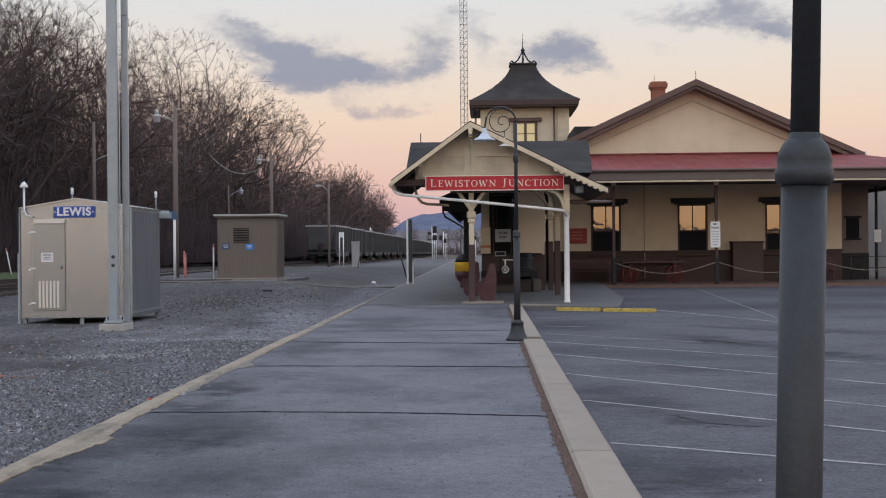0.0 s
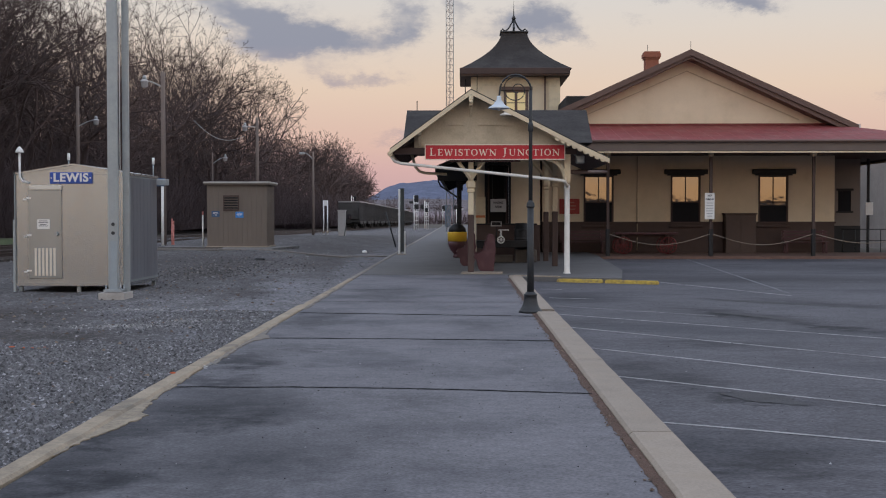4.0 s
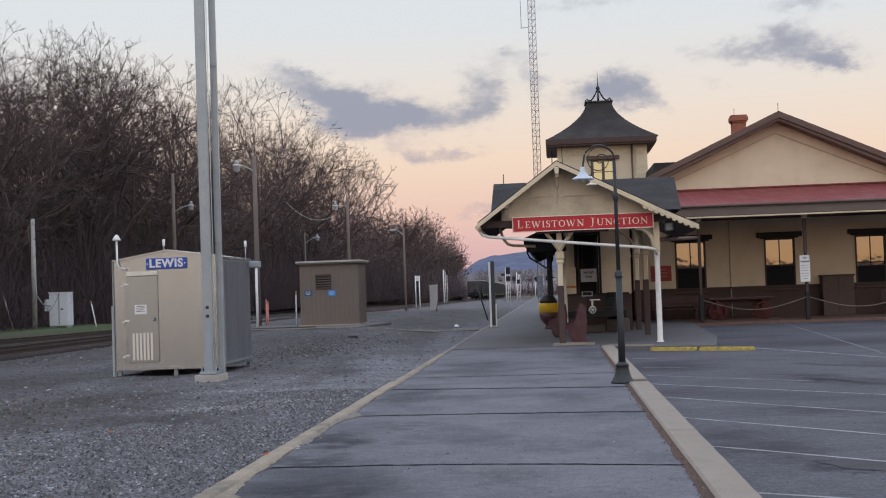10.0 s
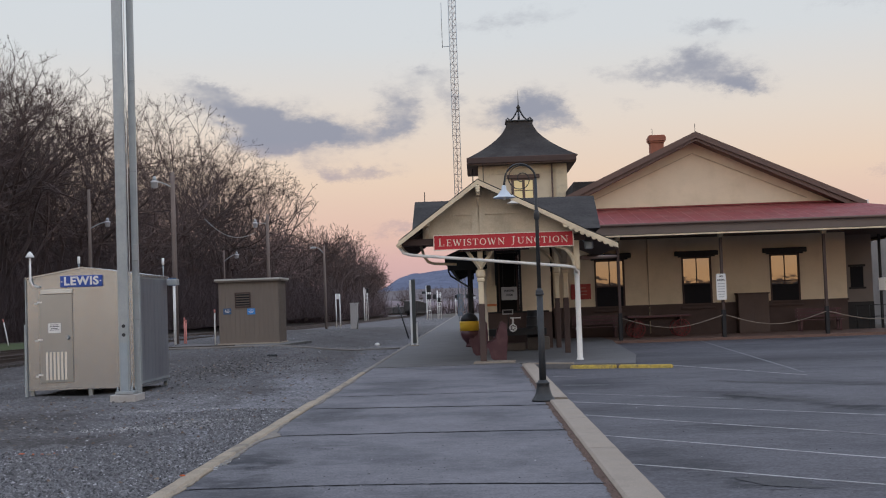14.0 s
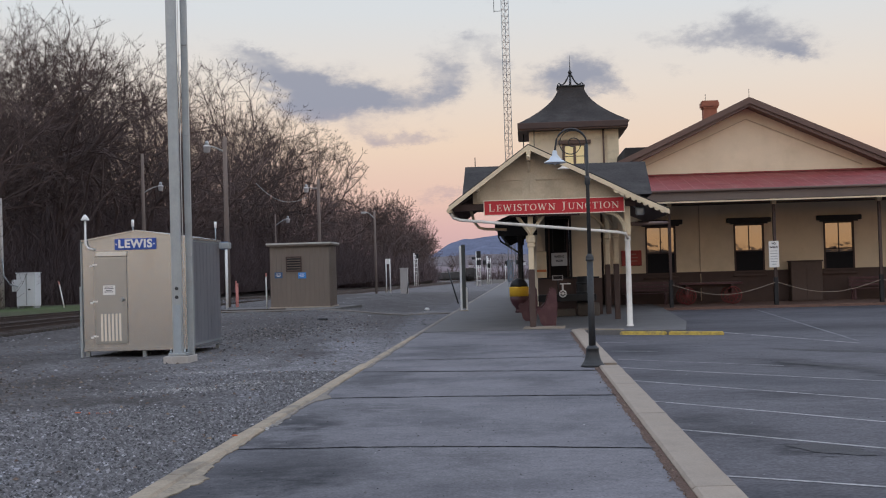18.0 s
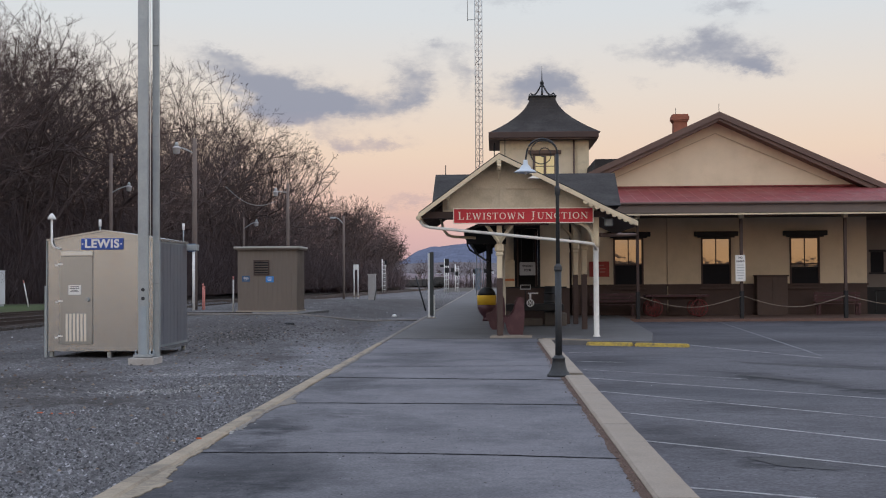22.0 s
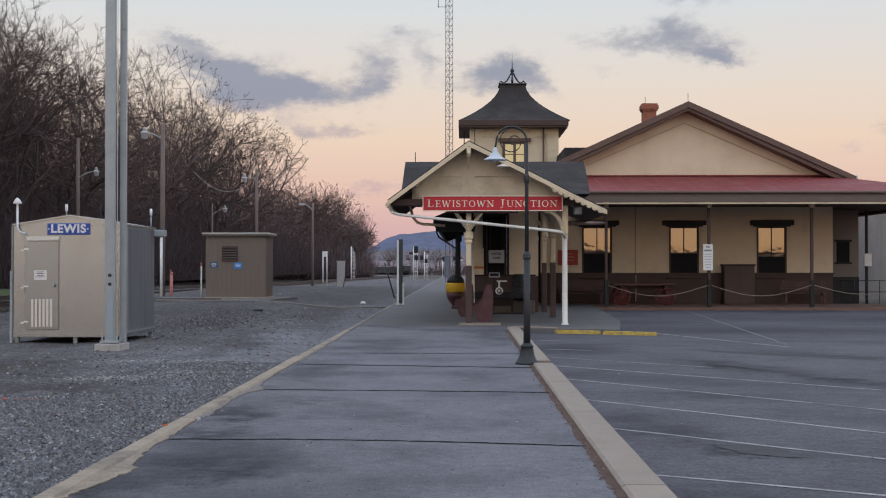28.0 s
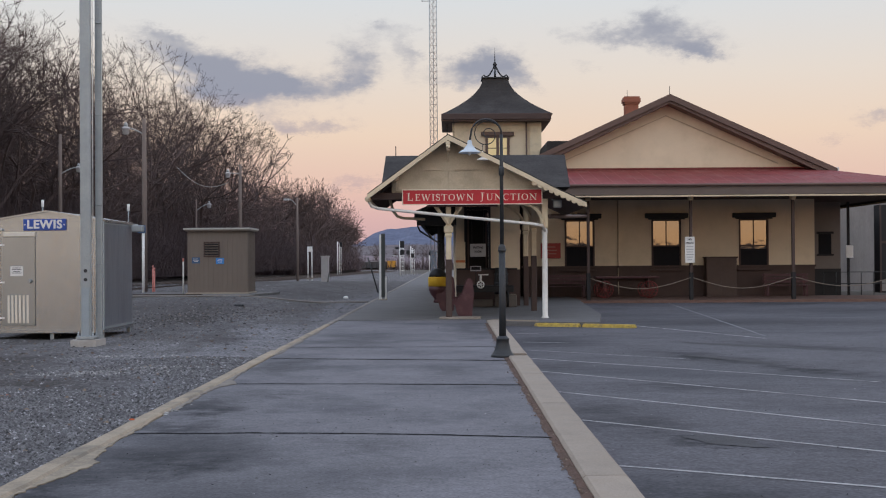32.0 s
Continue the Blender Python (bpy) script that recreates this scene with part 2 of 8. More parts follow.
def thing(name, label, category, at=(0, 0, 0), rz=0.0, group="", kind=""):
    ob = new(name)
    ob.matrix_basis = pose(*at, 0, 0, rz)
    ob.empty_display_size = 0.2
    return tagged(ob, label, category, group, kind)


def single(name, bm, material, label, category="", group="", kind="", at=(0, 0, 0), rz=0.0):
    ob = new(name, mesh_of(name, bm, material))
    ob.matrix_basis = pose(*at, 0, 0, rz)
    return tagged(ob, label, category, group, kind)


def BM():
    return bmesh.new()


def letters(name, body, size, depth, material, parent, at, rx=90, rz=0, align="CENTER", spacing=1.0, fit_width=0.0, bold=True):
    """Raised lettering in the built-in font, turned into a mesh."""
    cu = bpy.data.curves.new(name, "FONT")
    cu.offset = 0.035 * size if bold else 0.0
    cu.body, cu.size, cu.extrude, cu.align_x, cu.align_y, cu.space_character = body, size, depth, align, "CENTER", spacing
    tmp = bpy.data.objects.new(name, cu)
    scene.collection.objects.link(tmp)
    dg = bpy.context.evaluated_depsgraph_get()
    me = bpy.data.meshes.new_from_object(tmp.evaluated_get(dg))
    bpy.data.objects.remove(tmp)
    if fit_width:
        xs = [v.co.x for v in me.vertices]
        k = fit_width / (max(xs) - min(xs))
        for v in me.vertices:
            v.co.x *= k
    me.materials.clear()
    me.materials.append(material)
    ob = new(name, me)
    ob.parent = parent
    ob.matrix_basis = pose(*at, rx, 0, rz)
    return ob



def ribbon(bm, pts, w, y0, y1):
    """A flat stroke of width w (or one width for each point) along x-z points, from depth y0 to y1."""
    ws = w if isinstance(w, (list, tuple)) else [w] * len(pts)
    pts = [Vector((p[0], 0, p[1])) for p in pts]
    front, behind = [], []
    for i, p in enumerate(pts):
        d = (pts[min(i + 1, len(pts) - 1)] - pts[max(i - 1, 0)]).normalized()
        n = Vector((-d.z, 0, d.x)) * ws[i] / 2
        front.append((bm.verts.new((p.x + n.x, y0, p.z + n.z)), bm.verts.new((p.x - n.x, y0, p.z - n.z))))
        behind.append((bm.verts.new((p.x + n.x, y1, p.z + n.z)), bm.verts.new((p.x - n.x, y1, p.z - n.z))))
    for i in range(len(pts) - 1):
        a, b, c, d = front[i], front[i + 1], behind[i], behind[i + 1]
        bm.faces.new((a[0], a[1], b[1], b[0]))
        bm.faces.new((a[0], b[0], d[0], c[0]))
        bm.faces.new((a[1], c[1], d[1], b[1]))
    for k in (0, -1):
        f, r = front[k], behind[k]
        bm.faces.new((f[0], f[1], r[1], r[0]))


def arc(cx, cz, rx, rz, a0, a1, n=14):
    return [(cx + rx * math.cos(radians(a0 + (a1 - a0) * i / n)), cz + rz * math.sin(radians(a0 + (a1 - a0) * i / n))) for i in range(n + 1)]


# roman capitals on a unit-high body: width, strokes (points, width), with bracketed serifs as short bars
TH, HR, SF = 0.17, 0.065, 0.05
ROMAN = {
    "L": (0.72, [([(0.18, 0), (0.18, 1)], TH), ([(0.0, 0.03), (0.68, 0.03)], 0.06), ([(0.0, 0.97), (0.36, 0.97)], SF), ([(0.66, 0.0), (0.68, 0.28)], 0.06)]),
    "E": (0.72, [([(0.18, 0), (0.18, 1)], TH), ([(0.0, 0.03), (0.66, 0.03)], 0.06), ([(0.0, 0.97), (0.64, 0.97)], 0.06), ([(0.2, 0.52), (0.5, 0.52)], HR), ([(0.64, 0.0), (0.66, 0.25)], 0.06), ([(0.62, 1.0), (0.63, 0.78)], 0.06), ([(0.5, 0.4), (0.5, 0.64)], 0.05)]),
    "W": (1.22, [([(0.12, 0.97), (0.36, 0.0)], TH), ([(0.36, 0.0), (0.62, 0.97)], 0.075), ([(0.56, 0.97), (0.82, 0.0)], TH), ([(0.82, 0.0), (1.08, 0.97)], 0.075), ([(0.0, 0.97), (0.3, 0.97)], SF), ([(0.92, 0.97), (1.22, 0.97)], SF)]),
    "I": (0.40, [([(0.2, 0), (0.2, 1)], TH), ([(0.02, 0.025), (0.38, 0.025)], SF), ([(0.02, 0.975), (0.38, 0.975)], SF)]),
    "S": (0.62, [(arc(0.31, 0.745, 0.21, 0.23, 20, 200) + arc(0.31, 0.26, 0.23, 0.24, 110, -160)[1:], [0.07] * 5 + [0.12] * 8 + [0.16] * 6 + [0.12] * 5 + [0.07] * 5), ([(0.53, 0.72), (0.54, 0.98)], 0.05), ([(0.06, 0.02), (0.07, 0.28)], 0.05)]),
    "T": (0.80, [([(0.4, 0), (0.4, 1)], TH), ([(0.02, 0.965), (0.78, 0.965)], 0.07), ([(0.22, 0.025), (0.58, 0.025)], SF), ([(0.04, 1.0), (0.03, 0.74)], 0.05), ([(0.76, 1.0), (0.77, 0.74)], 0.05)]),
    "O": (0.92, [(arc(0.46, 0.5, 0.36, 0.465, 0, 360, 28), [0.17, 0.165, 0.15, 0.13, 0.11, 0.09, 0.08, 0.07, 0.08, 0.09, 0.11, 0.13, 0.15, 0.165, 0.17, 0.165, 0.15, 0.13, 0.11, 0.09, 0.08, 0.07, 0.08, 0.09, 0.11, 0.13, 0.15, 0.165, 0.17])]),
    "N": (0.98, [([(0.18, 0), (0.18, 1)], 0.075), ([(0.14, 0.98), (0.82, 0.02)], TH), ([(0.82, 0), (0.82, 1)], 0.075), ([(0.0, 0.975), (0.24, 0.975)], SF), ([(0.0, 0.025), (0.36, 0.025)], SF), ([(0.64, 0.975), (1.0, 0.975)], SF)]),
    "J": (0.50, [([(0.30, 1), (0.30, 0.2)], TH), (arc(0.12, 0.14, 0.18, 0.26, 0, -110, 8), [0.15, 0.14, 0.12, 0.1, 0.09, 0.08, 0.08, 0.08, 0.09]), ([(0.10, 0.975), (0.50, 0.975)], SF)]),
    "U": (0.94, [([(0.20, 1), (0.20, 0.36)], TH), (arc(0.48, 0.36, 0.28, 0.33, 180, 360, 12), [TH, 0.16, 0.14, 0.12, 0.1, 0.09, 0.08, 0.08, 0.08, 0.08, 0.075, 0.075, 0.075]), ([(0.76, 0.36), (0.76, 1)], 0.075), ([(0.02, 0.975), (0.38, 0.975)], SF), ([(0.60, 0.975), (0.94, 0.975)], SF)]),
    "C": (0.80, [(arc(0.45, 0.5, 0.36, 0.465, 50, 310, 24), [0.06] * 4 + [0.09, 0.11, 0.13, 0.15, 0.165, 0.17, 0.175, 0.18, 0.18, 0.175, 0.17, 0.165, 0.15, 0.13, 0.11, 0.09] + [0.07] * 5), ([(0.70, 0.70), (0.71, 0.97)], 0.05), ([(0.72, 0.12), (0.73, 0.28)], 0.04)]),
}


def roman(word, x, z, high, width, material, parent, depth=0.008):
    """Serif capitals from x on, z the foot line, each letter a mesh of its own; width spans the whole word."""
    gap = 0.13
    full = sum(ROMAN[c][0] for c in word) + gap * (len(word) - 1)
    k = width / full
    for c in word:
        b = BM()
        for pts, w in ROMAN[c][1]:
            ribbon(b, [(x + px * k, z + pz * high) for px, pz in pts], [v * high * 0.95 for v in (w if isinstance(w, list) else [w] * len(pts))], -depth, 0.0)
        part("letter", b, material, parent)
        x += (ROMAN[c][0] + gap) * k



# ---- materials ----
# brown muddy places in the gravel yard: x, y, half-sizes, turn, strength
MUD = ((-6.5, 58, 3.5, 14, 0, 0.8), (-4.3, 72, 1.6, 22, 0, 0.6), (-12.0, 25, 3.2, 6.5, 0, 0.9), (-14.8, 36, 3.5, 14, 0, 0.85), (-8.8, 18.2, 3.4, 2.4, 0, 0.95), (-5.4, 16.5, 1.9, 0.55, 0, 0.95), (-7.5, 40, 2.2, 6, 0, 0.85), (-5.3, 30, 0.35, 9, 6, 0.75), (-4.3, 43, 0.3, 8, 3, 0.7), (-8.5, 55, 4.73, 16.2, 0, 0.6), (-6.0, 80, 5.4, 29.7, 0, 0.7), (-11, 70, 4.05, 33.75, 0, 0.7), (-4.2, 58, 1.35, 13.5, 0, 0.5), (-6.0, 33, 1.08, 4.73, 8, 0.7), (-7.6, 20.0, 2.16, 2.97, 0, 0.95), (-5.6, 17.0, 1.76, 1.08, 0, 0.9), (-7.5, 16.4, 1.62, 1.89, 0, 0.8), (-4.6, 26.5, 0.68, 2.97, 12, 0.85), (-7.4, 35, 1.89, 7.43, 8, 0.9), (-9.5, 40, 2.7, 8.1, 0, 0.8), (-5.2, 45, 1.22, 10.8, 6, 0.7), (-4.0, 36, 0.54, 5.4, 6, 0.6), (-11, 24, 2.03, 5.4, 0, 0.9), (-10.5, 31, 1.35, 4.05, 0, 0.8), (-9.0, 12.5, 1.62, 2.7, 0, 0.7), (-12.5, 48, 2.03, 10.8, 0, 0.7))
# paler strips of fresh blue-grey stone
LANES = ((-4.6, 9.5, 2.6, 3.6, 0, 0.7), (-3.7, 17.0, 0.8, 2.6, 0, 0.75), (-4.6, 20.5, 1.5, 1.3, 0, 0.7), (-4.0, 26.0, 0.7, 6.0, 3, 0.75), (-3.6, 38.0, 0.5, 9.0, 2, 0.7), (-5.8, 33.0, 0.5, 7.0, 8, 0.55), (-3.4, 55.0, 0.5, 10.0, 0, 0.5), (-7.8, 11.5, 1.4, 1.6, 0, 0.5))
ASPHALT = mat("worn_asphalt", (0.148, 0.143, 0.155), 0.8, 0.26, 0.9, 9.0, 0.6, stain=(0.066, 0.066, 0.077), stain_amt=0.75, stain_scale=0.5, speck=0.20, speck_scale=38.0, spec=0.2, mark_tint=(0.016, 0.017, 0.022), marks=((-2.5, 7.6, 0.6, 1.4, 0, 0.95), (-2.6, 8.9, 0.35, 1.0, 0, 0.9), (-2.0, 10.2, 0.8, 1.5, 0, 0.9), (-1.5, 8.3, 1.0, 1.3, 0, 0.6), (-2.5, 13.6, 0.5, 0.9, 0, 0.9), (-2.4, 9.6, 0.5, 1.2, 0, 0.8), (-2.5, 11.9, 0.4, 0.6, 0, 0.8), (-1.9, 14.9, 0.7, 0.5, 0, 0.5), (-0.6, 10.6, 0.5, 0.5, 0, 0.4), (-2.3, 19, 0.5, 2.0, 0, 0.6), (-1.5, 25, 0.8, 2.5, 0, 0.5), (0.6, 29, 0.5, 3.0, 0, 0.5), (0.2, 17.8, 0.5, 1.0, 0, 0.35), (-1.5, 7.4, 0.8, 0.7, 0, 0.5)))
LOT = mat("lot_asphalt", (0.096, 0.092, 0.102), 0.8, 0.28, 0.6, 8.0, 0.6, stain=(0.048, 0.049, 0.058), stain_amt=0.85, stain_scale=0.28, stretch=(0.7, 1.1, 1), speck=0.28, speck_scale=38.0, spec=0.2, mark_tint=(0.010, 0.010, 0.013), marks=((4.6, 21.3, 1.6, 0.45, -67, 0.95), (5.6, 18.9, 1.2, 0.30, -60, 0.95), (2.0, 12.9, 0.6, 0.8, 0, 0.7), (1.9, 14.1, 0.5, 0.5, 0, 0.6), (2.55, 11.6, 0.7, 0.25, -20, 0.8), (2.2, 25.5, 0.8, 1.6, 0, 0.6), (8.5, 33, 5.0, 2.5, 0, 0.6), (3.2, 16.6, 1.0, 0.5, -30, 0.5), (2.0, 19.8, 0.7, 0.7, 0, 0.5), (14, 40, 6.0, 3.0, 0, 0.5), (6.8, 24.0, 2.0, 0.5, -50, 0.6), (2.0, 8.6, 0.6, 0.7, 0, 0.7)))
DECK = mat("canopy_paving", (0.12, 0.115, 0.115), 0.8, 0.2, 1.0, 40.0, 0.3, stain=(0.08, 0.078, 0.08), stain_amt=0.6)
TAR = mat("tar_seam", (0.016, 0.016, 0.018), 0.95, 0.2, spec=0.05)
CONCRETE = mat("kerb_concrete", (0.295, 0.245, 0.198), 0.85, 0.18, 3.0, 50.0, 0.5, stain=(0.25, 0.20, 0.15), stain_amt=0.6, stain_scale=1.5, rand=0.06)
OLDKERB = mat("cream_kerb_paint", (0.30, 0.245, 0.18), 0.85, 0.28, 2.5, 40.0, 0.6, stain=(0.15, 0.13, 0.105), stain_amt=0.9, stain_scale=1.3, rand=0.06)
DIRT = mat("brown_dirt", (0.095, 0.055, 0.040), 0.95, 0.4, 5.0, 60.0, 1.0)
GRAVEL = mat("grey_ballast", (0.122, 0.116, 0.121), 0.95, 0.40, 1.1, 14.0, 1.0, stain=(0.060, 0.051, 0.047), stain_amt=0.85, stain_scale=0.33, stretch=(1.0, 0.75, 1), cells=27.0, cell_amt=0.6, lane_tint=(0.185, 0.185, 0.205), lanes=LANES, mark_tint=(0.026, 0.020, 0.018), marks=MUD)
GRASS = mat("rough_grass", (0.050, 0.037, 0.031), 0.95, 0.5, 1.0, 25.0, 1.0, stain=(0.065, 0.04, 0.032), stain_amt=0.8, stain_scale=0.3, mark_tint=(0.055, 0.085, 0.022), marks=((-24.5, 60, 3.5, 9, 0, 1.0), (-25, 48, 2.5, 6, 0, 0.7)))
EARTH = mat("winter_earth", (0.075, 0.062, 0.05), 0.95, 0.4, 0.05, 2.0, 0.6)
PAINT_W = mat("white_line_paint", (0.31, 0.30, 0.30), 0.8, 0.5, 3.0, 30.0, 0.3, stain=(0.095, 0.095, 0.105), stain_amt=1.0, stain_scale=2.6)
PAINT_Y = mat("yellow_kerb_paint", (0.50, 0.37, 0.09), 0.85, 0.35, 6.0, 30.0, 0.4, stain=(0.13, 0.12, 0.11), stain_amt=1.0, stain_scale=4.5)
CREAM = mat("cream_wall_paint", (0.68, 0.565, 0.41), 0.75, 0.07, 1.5, 30.0, 0.15, stain=(0.50, 0.41, 0.27), stain_amt=0.4, stain_scale=0.7)
CREAMTRIM = mat("cream_trim_paint", (0.68, 0.57, 0.40), 0.7, 0.08, 3.0, 40.0, 0.2, stain=(0.40, 0.33, 0.24), stain_amt=0.5, stain_scale=2.0)
BROWN = mat("dark_brown_paint", (0.070, 0.044, 0.038), 0.7, 0.15, 2.0, 40.0, 0.2)
BARGE = mat("barge_brown_paint", (0.13, 0.085, 0.07), 0.7, 0.15, 2.0, 40.0, 0.2)
MAROON = mat("maroon_paint", (0.075, 0.026, 0.033), 0.42, 0.2, 4.0, 40.0, 0.2, stain=(0.12, 0.07, 0.065), stain_amt=0.4, stain_scale=4.0)
WHITE = mat("white_paint", (0.72, 0.70, 0.66), 0.6, 0.06, 3.0, 40.0, 0.1, stain=(0.5, 0.45, 0.4), stain_amt=0.4, stain_scale=2.0)
SLATE = mat("dark_slate", (0.046, 0.042, 0.041), 0.95, 0.35, 1.0, 14.0, 0.5, stain=(0.078, 0.073, 0.07), stain_amt=0.6, stain_scale=0.8, spec=0.15)
REDROOF = mat("red_metal_roof", (0.20, 0.038, 0.037), 0.65, 0.28, 1.0, 12.0, 0.1, stain=(0.25, 0.105, 0.09), stain_amt=0.6, stain_scale=1.3, spec=0.25)
REDSIGN = mat("red_sign_enamel", (0.50, 0.02, 0.03), 0.45, 0.05, 2.0, 20.0, 0.02)
GALV = mat("galvanised_steel", (0.34, 0.37, 0.385), 0.45, 0.1, 2.0, 30.0, 0.05, metal=0.5, stain=(0.25, 0.28, 0.30), stain_amt=0.7, stain_scale=0.9)
ALU = mat("mill_aluminium", (0.415, 0.447, 0.468), 0.27, 0.06, 0.9, 9.0, 0.25, metal=0.92, stain=(0.36, 0.35, 0.345), stain_amt=0.55, stain_scale=0.9, stretch=(1.6, 1.6, 0.35))
BLACKIRON = mat("black_cast_iron", (0.028, 0.03, 0.033), 0.5, 0.25, 5.0, 50.0, 0.2)
BLACK = mat("black_paint", (0.012, 0.012, 0.014), 0.6, 0.2)
RUST = mat("rusty_rail", (0.05, 0.034, 0.029), 0.6, 0.3, 4.0, 30.0, 0.3)
RAILTOP = mat("bright_rail", (0.14, 0.13, 0.125), 0.3, 0.1, metal=0.8)
TIE = mat("old_timber_tie", (0.06, 0.05, 0.045), 0.9, 0.4, 3.0, 30.0, 0.6)
POLEWOOD = mat("weathered_pole", (0.17, 0.135, 0.12), 0.9, 0.25, 2.0, 40.0, 0.5, stretch=(4, 4, 0.4))
SIDING = mat("taupe_siding", (0.17, 0.138, 0.115), 0.75, 0.12, 2.0, 30.0, 0.2, stretch=(3, 3, 0.5))
BARK = mat("bare_twigs", (0.088, 0.063, 0.059), 0.95, 0.3, 1.0, 10.0, 0.3, rand=0.25)
BRUSHM = mat("winter_brush", (0.095, 0.069, 0.071), 0.95, 0.35, 0.4, 4.0, 0.6, rand=0.3)
BRICK = mat("chimney_brick", (0.30, 0.11, 0.07), 0.9, 0.2, 6.0, 30.0, 0.4)
BRICKWALK = mat("brick_sidewalk", (0.16, 0.095, 0.075), 0.9, 0.25, 3.0, 20.0, 0.5)
PANE = glass("window_glass")
# near-black colour standing in for unlit room depth
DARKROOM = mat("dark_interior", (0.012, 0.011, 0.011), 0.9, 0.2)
# the tower panes' pale yellow is put in as emission of their own
GLOWPANE = glow("glowing_tower_pane", (0.50, 0.40, 0.21), 0.62)
YELLOW = mat("yellow_plastic", (0.70, 0.42, 0.03), 0.5, 0.08)
BLUE = mat("blue_enamel", (0.03, 0.08, 0.36), 0.4, 0.06)
SKYBLUE = mat("bright_blue_sticker", (0.05, 0.22, 0.55), 0.5, 0.06)
LETTERW = mat("white_letter", (0.75, 0.74, 0.72), 0.5, 0.04)
LETTERC = mat("cream_letter", (0.80, 0.72, 0.60), 0.5, 0.04)
GREYSIGN = mat("grey_sign_board", (0.40, 0.40, 0.41), 0.7, 0.08)
INK = mat("dark_ink", (0.04, 0.04, 0.045), 0.7, 0.05)
PINKW = mat("red_white_marker", (0.55, 0.20, 0.17), 0.6, 0.1)
ORANGE = mat("orange_marking_paint", (0.42, 0.09, 0.03), 0.8, 0.4, 8.0, 40.0)
HOPPER = mat("weathered_hopper", (0.07, 0.067, 0.068), 0.75, 0.3, 0.8, 12.0, 0.3, stain=(0.03, 0.028, 0.028), stain_amt=0.9, stain_scale=0.5, rand=0.15)
# pale colour paints the light caught along the cars' top edge
CHORD = mat("lit_top_chord", (0.30, 0.29, 0.285), 0.6, 0.2)
TRUCKM = mat("greasy_running_gear", (0.02, 0.019, 0.018), 0.8, 0.3)
CONWALL = mat("grey_concrete_wall", (0.24, 0.225, 0.22), 0.9, 0.14, 0.6, 20.0, 0.3, stain=(0.15, 0.14, 0.138), stain_amt=0.7, stain_scale=0.5, stretch=(1, 1, 0.25))

# ---- ground ----
def grid(name, xs, ys, height, material, label, category, kind="structure"):
    vs = [(x, y, height(x, y)) for y in ys for x in xs]
    n = len(xs)
    fs = [(j * n + i, j * n + i + 1, (j + 1) * n + i + 1, (j + 1) * n + i) for j in range(len(ys) - 1) for i in range(n - 1)]
    me = bpy.data.meshes.new(name)
    me.from_pydata(vs, [], fs)
    me.polygons.foreach_set("use_smooth", [True] * len(fs))
    me.materials.append(material)
    return tagged(new(name, me), label, category, kind=kind)


def smooth(a, b, v):
    t = min(1.0, max(0.0, (v - a) / (b - a)))
    return t * t * (3 - 2 * t)


def grade(s):
    """Fall of the line away from the station."""
    return -0.0052 * max(0.0, s - 45.0)


def yard(x, y):
    """Height of the gravel yard."""
    far = smooth(34, 48, y) * smooth(-4.5, -8.0, x) * (1 - 0.9 * smooth(75, 110, y))
    rut = 0.035 * noise.noise((x * 0.9, y * 0.12, 0.0)) + 0.02 * noise.noise((x * 2.3, y * 1.1, 4.0))
    return -0.03 + 0.30 * far + grade(y) * smooth(80, 140, y) + rut * smooth(-3.0, -3.8, x)


grid("ground", [-4500, -400, -60, -23.0, 10, 60, 400, 4500], [-4500, -400, -60, 60, 200, 400, 600, 910, 2000, 4500], lambda x, y: -0.36 - 0.0052 * min(850.0, max(0.0, y - 60.0)), EARTH, "flat brown winter ground out to the horizon", "ground")
xs = list(np.arange(-14.6, -2.9, 0.3)) + [-2.9]
ys = list(np.arange(-14, 60, 0.35)) + list(np.arange(60, 260, 2.5))
grid("gravel_yard", xs, ys, yard, GRAVEL, "grey crushed-stone yard beside the platform", "gravel")
grid("grass_verge", list(np.arange(-70, -22.5, 2.5)) + [-22.6, -21.6], list(np.arange(-20, 300, 4.0)), lambda x, y: -0.32 if x > -22 else 0.32 - 0.30 * smooth(70, 84, y) + grade(y) * smooth(80, 140, y) + 0.10 * noise.noise((x * 0.2, y * 0.2, 1)), GRASS, "rough winter grass beyond the tracks", "grass")

b = BM()
slab(b, [(-2.75, -14), (1.13, -14), (1.13, 33.2), (-2.75, 33.2)], "z", -0.3, 0.0)
single("platform", b, ASPHALT, "long worn asphalt station platform with tar seams", "platform", kind="structure")
b = BM()
slab(b, [(-2.75, 33.2), (1.47, 33.2), (1.47, 32.0), (2.3, 31.75), (3.9, 31.2), (4.5, 35.8), (5.13, 47.8), (5.2, 48.0), (5.2, 190), (-2.75, 190)], "z", -0.3, 0.015)
single("platform_under_canopy", b, DECK, "smooth dark paving under the station canopy", "paving", kind="structure")
b = BM()
slab(b, [(1.13, -14), (60, -14), (60, 48.0), (5.2, 48.0), (5.13, 47.8), (4.5, 35.8), (3.9, 31.2), (1.47, 32.0), (1.13, 32.0)], "z", -0.34, -0.10)
single("parking_lot", b, LOT, "dark patched asphalt parking lot with faded stall lines", "parking lot", kind="structure")
b = BM()
box(b, 5.2, 60, 48.0, 53.0, -0.34, 0.0)
single("brick_sidewalk", b, BRICKWALK, "red-brown brick sidewalk along the freight house", "sidewalk", kind="structure")

